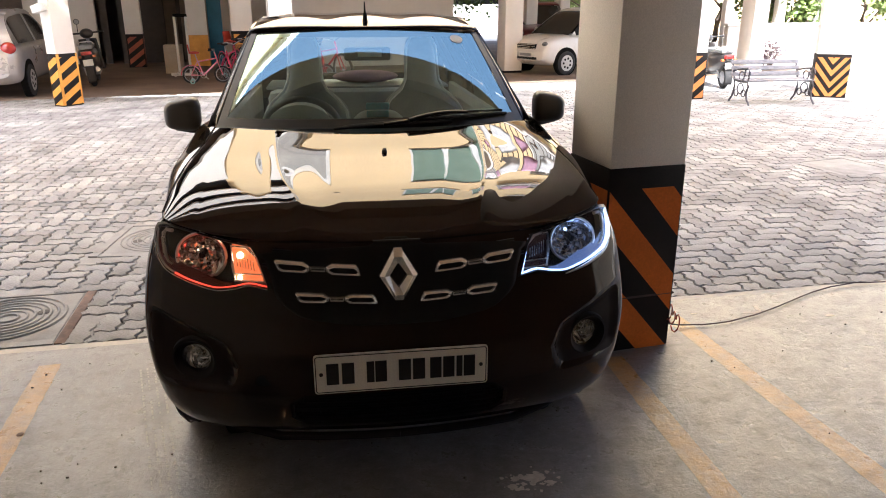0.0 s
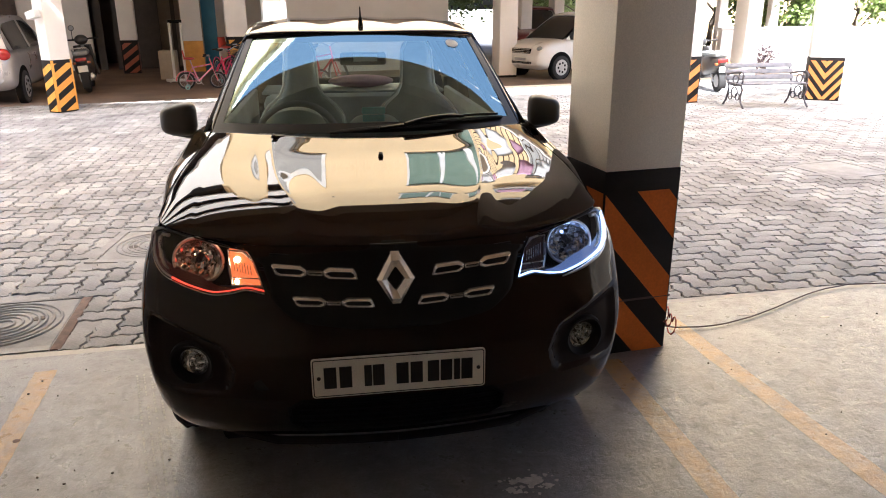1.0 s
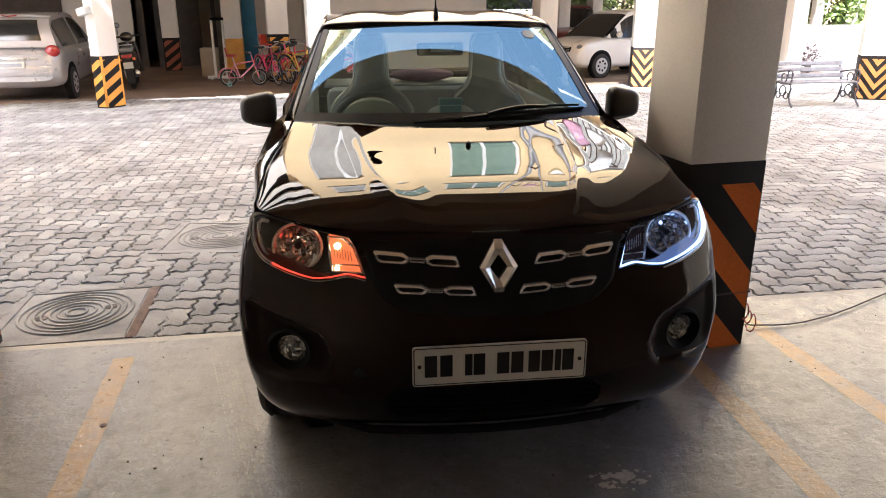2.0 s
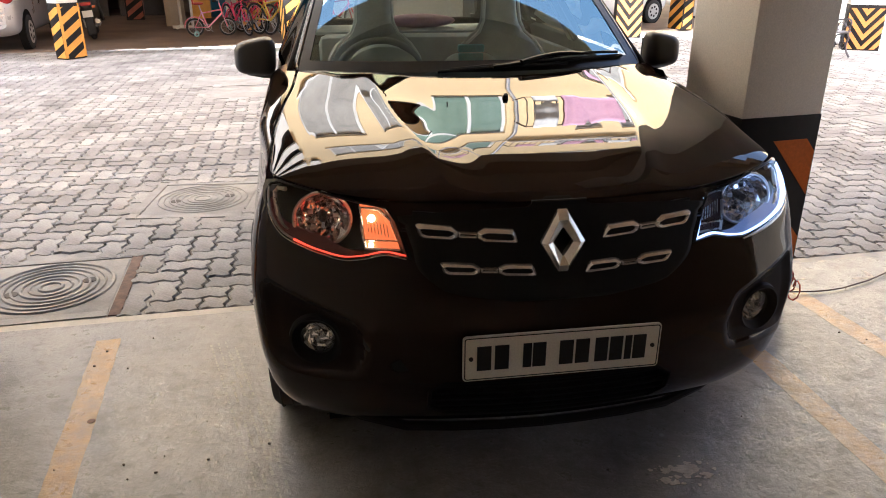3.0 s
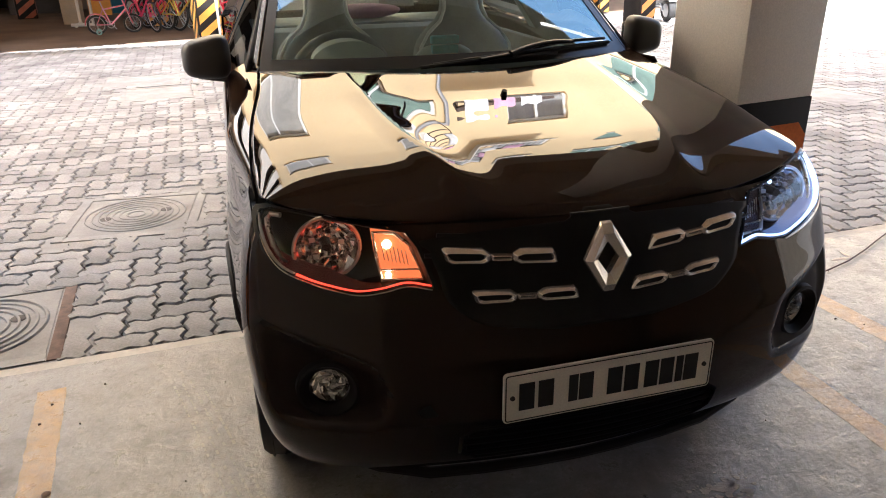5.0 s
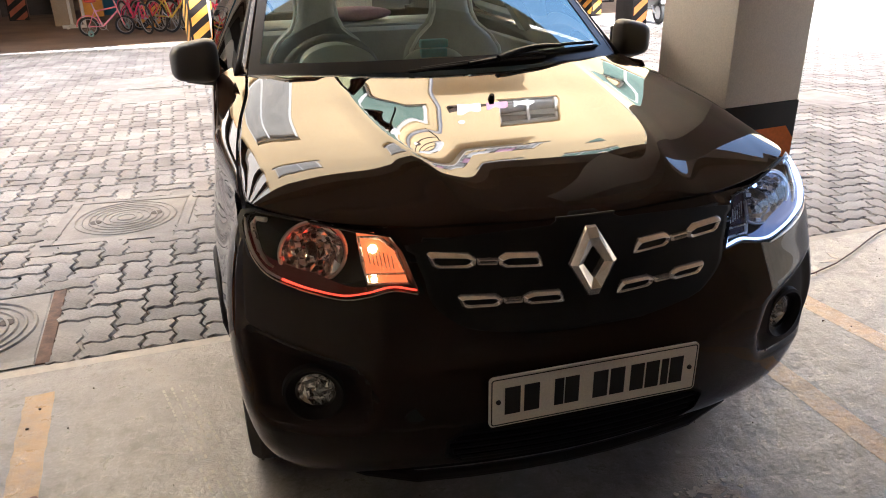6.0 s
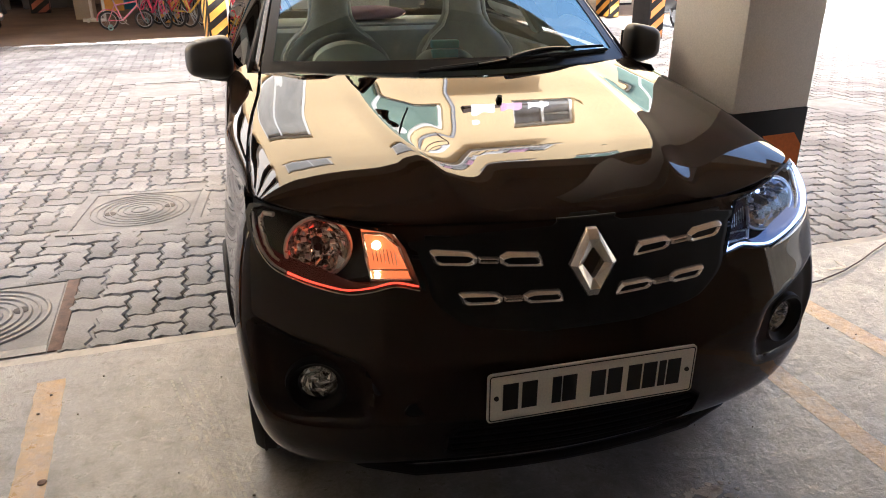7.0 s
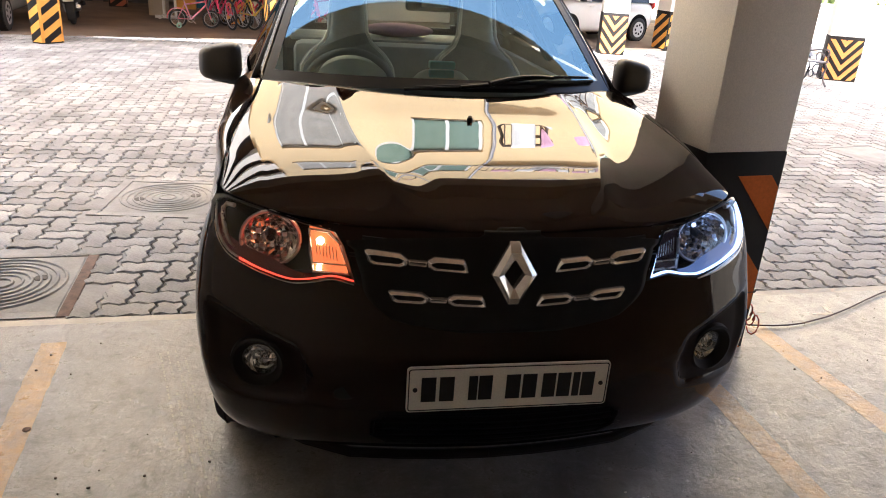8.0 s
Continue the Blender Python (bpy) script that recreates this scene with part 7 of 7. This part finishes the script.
# flood light on the pillar across
fl_ob = thing("flood_light", "white box-shaped flood light fixed to a pillar", "lamp", "", (-4.34, 10.06, 1.42))
bm = BM()
box(bm, -0.11, 0.11, -0.07, 0.07, -0.065, 0.065, 0.015, pose(-4.37, 9.96, 1.43, 0, -14, -30) @ Matrix.Scale(0.85, 4))
part("housing", bm, "pvc", fl_ob)
bm = BM()
box(bm, -4.37, -4.33, 9.98, 10.14, 1.39, 1.43, 0.005)
part("bracket", bm, "steel", fl_ob)
# pale pipe in front of the second pillar
pp = at_house(3.50, -0.06)
bm = BM()
tube(bm, [(pp.x, pp.y, 0.0), (pp.x, pp.y, 2.95)], 0.02, 10)
tagged(part("down_pipe", bm, "pvc"), "thin white pipe running up a striped pillar", "pipe")

# ---- iron bench ----
M["iron"] = surf("dark_cast_iron", (0.05, 0.045, 0.05), (0.08, 0.07, 0.075), 12, 0.5, 0.15)
M["slat"] = surf("weathered_grey_slat", (0.20, 0.19, 0.195), (0.13, 0.125, 0.13), 7, 0.7, 0.2)
bench = thing("garden_bench", "garden bench with grey slats and dark cast iron ends", "bench", "", (6.6, 8.75, 0))
BX0, BX1, BY = 6.08, 7.16, 8.66
for x in (BX0, BX1):
    bm = BM()
    def arc(cy, cz, r, a0, a1, n=10):
        return [(x, cy + r * math.cos(a0 + (a1 - a0) * k / n), cz + r * math.sin(a0 + (a1 - a0) * k / n)) for k in range(n + 1)]
    tube(bm, [(x, BY - 0.10, 0.02), (x, BY - 0.02, 0.10), (x, BY + 0.02, 0.22), (x, BY - 0.02, 0.33), (x, BY + 0.02, 0.40)], 0.016, 6)
    tube(bm, [(x, BY + 0.50, 0.02), (x, BY + 0.42, 0.12), (x, BY + 0.38, 0.28), (x, BY + 0.40, 0.40), (x, BY + 0.46, 0.58), (x, BY + 0.53, 0.72)], 0.016, 6)
    tube(bm, [(x, BY + 0.02, 0.40), (x, BY + 0.20, 0.385), (x, BY + 0.40, 0.40)], 0.016, 6)
    tube(bm, arc(BY + 0.05, 0.56, 0.065, -1.2, 4.2), 0.014, 6)
    tube(bm, [(x, BY + 0.02, 0.40), (x, BY - 0.01, 0.48), (x, BY + 0.0, 0.56)], 0.014, 6)
    tube(bm, [(x, BY + 0.06, 0.625), (x, BY + 0.25, 0.60), (x, BY + 0.44, 0.56)], 0.016, 6)
    tube(bm, arc(BY + 0.20, 0.27, 0.09, 0, 2 * math.pi), 0.011, 6)
    tube(bm, arc(BY + 0.20, 0.49, 0.075, 0, 2 * math.pi), 0.010, 6)
    tube(bm, arc(BY + 0.10, 0.20, 0.06, 0, 2 * math.pi), 0.010, 6)
    tube(bm, arc(BY + 0.31, 0.19, 0.06, 0, 2 * math.pi), 0.010, 6)
    part("end_frame", bm, "iron", bench, "scrolled cast iron end")
for y, z, tilt in ((BY + 0.04, 0.42, 0), (BY + 0.14, 0.415, 0), (BY + 0.24, 0.415, 0), (BY + 0.34, 0.42, 0), (BY + 0.43, 0.50, 70), (BY + 0.465, 0.60, 70), (BY + 0.505, 0.70, 70)):
    bm = BM()
    m = pose(0, y, z, tilt, 0, 0)
    box(bm, BX0 - 0.04, BX1 + 0.04, -0.04, 0.04, -0.012, 0.012, 0.005, m)
    part("slat", bm, "slat", bench)
bench.matrix_basis = Matrix.Translation((6.62, 8.72, 0)) @ Matrix.Diagonal((1.0, 1.0, 0.88, 1.0))

# ---- cable at the pillar ----
cab = thing("cable", "thin dark cable lying across the slab from the pillar", "cable", "", (1.5, 1.2, 0))
bm = BM()
tube(bm, [(1.330, 1.03, 0.22), (1.345, 1.05, 0.12), (1.39, 1.10, 0.05), (1.47, 1.155, 0.014), (1.586, 1.15, 0.010), (1.66, 1.152, 0.010), (1.74, 1.165, 0.010), (1.92, 1.225, 0.010), (2.10, 1.31, 0.010), (2.26, 1.395, 0.010), (2.40, 1.465, 0.010), (2.54, 1.515, 0.012), (2.70, 1.548, 0.014), (2.90, 1.54, 0.012), (3.2, 1.50, 0.012), (3.8, 1.42, 0.012), (4.6, 1.38, 0.010)], 0.0036, 8)
part("lead", bm, "cable", cab)
for k, (r, zz) in enumerate(((0.035, 0.16), (0.028, 0.13), (0.04, 0.10))):
    bm = BM()
    tube(bm, [(1.335 + 0.02 * k + r * 0.4 * math.cos(a * 0.7), 1.0 + r * math.cos(a), zz + r * math.sin(a)) for a in [0.7 * j for j in range(9)]], 0.0035, 6)
    part("loose_wire", bm, "red_wire", cab, "loose red wire")
bm = BM()
torus(bm, (0, 0, 0), (0, 0, 1), 0.185, 0.006, 4, 6)
bmesh.ops.transform(bm, matrix=pose(0.972, 0.945, 0.26, 0, 0, 8) @ Matrix.Translation((0.18, 0.185, 0)) @ pose(0, 0, 0, 0, 0, 45) @ Matrix.Diagonal((1.415, 1.415, 1, 1)), verts=bm.verts[:])
part("tie", bm, "cable", cab)

# ---- trees and shrubs behind the wall ----
M["bark"] = surf("grey_brown_bark", (0.16, 0.12, 0.09), (0.10, 0.075, 0.055), 5, 0.9, 0.6, 40)


def leaf_mat(name, a, b):
    m = surf(name, a, b, 3, 0.55, 0.0, vary="island")
    p = m.node_tree.nodes["Principled BSDF"]
    p.inputs["Subsurface Weight"].default_value = 0.0
    return m


M["leaf"] = leaf_mat("fresh_green_leaves", (0.25, 0.32, 0.10), (0.16, 0.23, 0.06))
M["leaf2"] = leaf_mat("olive_leaves", (0.32, 0.31, 0.14), (0.22, 0.22, 0.09))


def leaf(bm, c, size, rnd):
    d = Vector((rnd.gauss(0, 1), rnd.gauss(0, 1), rnd.gauss(0, 0.6) - 0.3)).normalized()
    s = d.cross(Vector((rnd.gauss(0, 1), rnd.gauss(0, 1), rnd.gauss(0, 1)))).normalized()
    a, b = d * size, s * size * 0.33
    bm.faces.new([bm.verts.new(p) for p in (c, c + a * 0.45 + b, c + a, c + a * 0.45 - b)])


def tree(x, y, h, spread, mat, seed, leaves=2600, name="tree", label="leafy green tree behind the compound wall"):
    rnd = random.Random(seed)
    ob = thing(name, label, "tree", "trees behind the wall", (x, y, -0.07))
    bm = BM()
    pts = [Vector((x + rnd.uniform(-0.06, 0.06) * k, y + rnd.uniform(-0.06, 0.06) * k, -0.07 + h * 0.62 * k / 5)) for k in range(6)]
    tube(bm, pts, [0.13 * h / 5 * (1 - 0.12 * k) for k in range(6)], 9)
    part("trunk", bm, "bark", ob)
    tips = []
    for k in range(11):
        base = pts[2 + k % 4].lerp(pts[min(3 + k % 4, 5)], rnd.random())
        a = 2 * math.pi * k / 11 + rnd.uniform(-0.3, 0.3)
        out = spread * rnd.uniform(0.55, 1.0)
        tip = base + Vector((out * math.cos(a), out * math.sin(a), h * rnd.uniform(0.05, 0.36)))
        mid_p = base.lerp(tip, 0.5) + Vector((0, 0, 0.12 * h * rnd.uniform(0, 0.5)))
        bm = BM()
        tube(bm, [base, mid_p, tip], [0.05 * h / 5, 0.03 * h / 5, 0.008], 6)
        part("limb", bm, "bark", ob)
        tips += [tip, mid_p.lerp(tip, 0.5)]
    tips.append(pts[-1] + Vector((0, 0, h * 0.3)))
    bm = BM()
    for k in range(leaves):
        c = tips[k % len(tips)]
        r = spread * 0.42 * abs(rnd.gauss(0, 0.55))
        d = Vector((rnd.gauss(0, 1), rnd.gauss(0, 1), rnd.gauss(0, 0.8))).normalized()
        leaf(bm, c + d * r, rnd.uniform(0.14, 0.26) * (h / 5) ** 0.5, rnd)
    part("crown", bm, mat, ob, "uneven leafy crown", smooth=False)
    return ob


for k, (x, y, h, s, mm) in enumerate(((7.8, 26.5, 3.4, 1.5, "leaf"), (9.2, 25.0, 3.6, 2.4, "leaf"), (11.0, 19.0, 4.4, 1.8, "leaf"), (13.6, 20.5, 5.2, 2.2, "leaf2"), (16.5, 18.2, 4.2, 1.8, "leaf"), (19.5, 20.0, 5.0, 2.3, "leaf2"), (3.4, 27.5, 3.4, 2.2, "leaf"), (14.6, 17.4, 3.0, 1.5, "leaf"), (11.9, 17.2, 2.6, 1.3, "leaf"))):
    tree(x, y, h, s, mm, 40 + k, 5200)


def shrub(x, y, z, h, mat, seed, n, label):
    rnd = random.Random(seed)
    ob = thing("shrub", label, "shrub", "", (x, y, z))
    bm = BM()
    tips = []
    for k in range(9):
        a = 2 * math.pi * k / 9
        tip = Vector((x + 0.22 * math.cos(a) * rnd.uniform(0.3, 1), y + 0.15 * math.sin(a), z + h * rnd.uniform(0.5, 1)))
        tube(bm, [(x, y, z), Vector((x, y, z)).lerp(tip, 0.5) + Vector((0, 0, 0.05)), tip], [0.014, 0.010, 0.005], 5)
        tips.append(tip)
    part("stems", bm, "bark", ob)
    bm = BM()
    for k in range(n):
        c = tips[k % len(tips)]
        leaf(bm, c + Vector((rnd.gauss(0, 0.07), rnd.gauss(0, 0.06), rnd.gauss(0, 0.09))), rnd.uniform(0.05, 0.09), rnd)
    part("leaves", bm, mat, ob, smooth=False)


M["mauve_leaf"] = leaf_mat("dusty_mauve_leaves", (0.20, 0.14, 0.15), (0.12, 0.09, 0.09))
shrub(9.9, 14.2, -0.07, 0.62, "mauve_leaf", 5, 260, "sparse dusty shrub in front of the white wall")

# ---- roofed stand beyond the wall ----
st_ob = thing("canopy", "flat concrete canopy on posts beyond the compound wall", "canopy", "", (11.5, 16.6, -0.07))
bm = BM()
box(bm, 9.6, 12.6, 16.2, 18.0, 1.72, 1.92, 0.02)
part("roof_slab", bm, "wall_white", st_ob)
for x in (10.0, 11.45, 12.4):
    bm = BM()
    box(bm, x - 0.11, x + 0.11, 16.5, 16.72, -0.07, 1.72, 0.01)
    part("post", bm, "wall_white", st_ob)

# ---- paving blocks: zigzag-edged blocks in herringbone ----
CELL = 0.115
ZIG = 0.013
SLOPE = math.atan(0.045)
PAVE_M = pose(0, 1.462, 0, 0, 0, math.degrees(SLOPE))


def zigzag(a, b, sign):
    """Points from a lattice corner to the next, with the block's zigzag."""
    d = b - a
    n = Vector((-d.y, d.x)).normalized()
    if d.x + d.y < 0:
        n = -n
        ts = ((0.0, 0.0), (0.28, -ZIG), (0.72, ZIG))
    else:
        ts = ((0.0, 0.0), (0.28, ZIG), (0.72, -ZIG))
    return [a + d * t + n * o for t, o in ts]


SIZES = {"across": (2, 1), "along": (1, 2), "half": (1, 1)}


def block_outline(i, j, kind):
    w, h = SIZES[kind]
    corners = [(i + k, j) for k in range(w)] + [(i + w, j + k) for k in range(h)] + [(i + w - k, j + h) for k in range(w)] + [(i, j + h - k) for k in range(h)]
    pts = []
    for k in range(len(corners)):
        pts += zigzag(Vector(corners[k]) * CELL, Vector(corners[(k + 1) % len(corners)]) * CELL, 1)
    c = Vector((i + w / 2, j + h / 2)) * CELL
    return pts, c, Vector((w, h)) * CELL / 2


def block_rings(kind):
    """Rings of a block about its own middle, from the foot to the worn top."""
    pts, c, half = block_outline(0, 0, kind)
    rings = []
    for inset, z in ((0.0036, -0.03), (0.0036, -0.010), (0.0095, 0.0)):
        rings.append([((p.x - c.x) * (1 - inset / half.x), (p.y - c.y) * (1 - inset / half.y), z) for p in pts])
    return rings


RINGS = {k: block_rings(k) for k in SIZES}
rnd = random.Random(11)
meshes = {}
for across in SIZES:
    bm = BM()
    vs = [[bm.verts.new(p) for p in ring] for ring in RINGS[across][1:]]
    n = len(vs[0])
    for k in range(n):
        bm.faces.new((vs[0][k], vs[0][(k + 1) % n], vs[1][(k + 1) % n], vs[1][k]))
    bm.faces.new(vs[1])
    me = bpy.data.meshes.new("paving_block")
    bm.to_mesh(me)
    bm.free()
    me.materials.append(M["paver"])
    meshes[across] = me

far_v, far_f = [], []
near_count = 0
for i in range(-100, 140):
    for j in range(0, 92):
        k = (i - j) % 4
        if k == 0:
            across = "across"
        elif k == 3:
            across = "along"
        elif j == 0 and i % 4 == 2:
            across = "half"
        else:
            continue
        w, h = SIZES[across]
        c = PAVE_M @ Vector(((i + w / 2) * CELL, (j + h / 2) * CELL, 0))
        if any(abs(c.x - hx) < r and abs(c.y - hy) < r for hx, hy, r in HOLES):
            continue
        loc = HOUSE.inverted() @ c
        if loc.y > 0.95 and -14 < loc.x < 14.5:
            continue
        if c.x < -11.5 or c.x > 15.5:
            continue
        dz = rnd.uniform(-0.0035, 0.002)
        tilt = (rnd.gauss(0, 0.016), rnd.gauss(0, 0.016))
        jig = (rnd.uniform(-0.001, 0.001), rnd.uniform(-0.001, 0.001))
        if near_count < 300 and ((-2.5 < c.x < -0.75 and c.y < 3.0) or (1.35 < c.x < 3.3 and c.y < 2.75)):
            ob = new("paving_block", meshes[across])
            ob.matrix_world = Matrix.Translation((c.x + jig[0], c.y + jig[1], dz)) @ Euler((tilt[0], tilt[1], SLOPE)).to_matrix().to_4x4()
            ob.parent = bed
            near_count += 1
            continue
        o = len(far_v)
        m = Matrix.Translation((c.x + jig[0], c.y + jig[1], dz)) @ Euler((tilt[0], tilt[1], SLOPE)).to_matrix().to_4x4()
        rr = RINGS[across][1:]
        n = len(rr[0])
        for ring in rr:
            far_v += [tuple(m @ Vector(p)) for p in ring]
        for q in range(n):
            far_f.append((o + q, o + (q + 1) % n, o + n + (q + 1) % n, o + n + q))
        far_f.append(tuple(range(o + n, o + 2 * n)))
me = bpy.data.meshes.new("paving_blocks")
me.from_pydata(far_v, [], far_f)
me.materials.append(M["pavers"])
ob = new("paving_blocks", me)
ob.parent = bed
tagged(ob, "further grey interlocking paving blocks", "", "", "stuff")
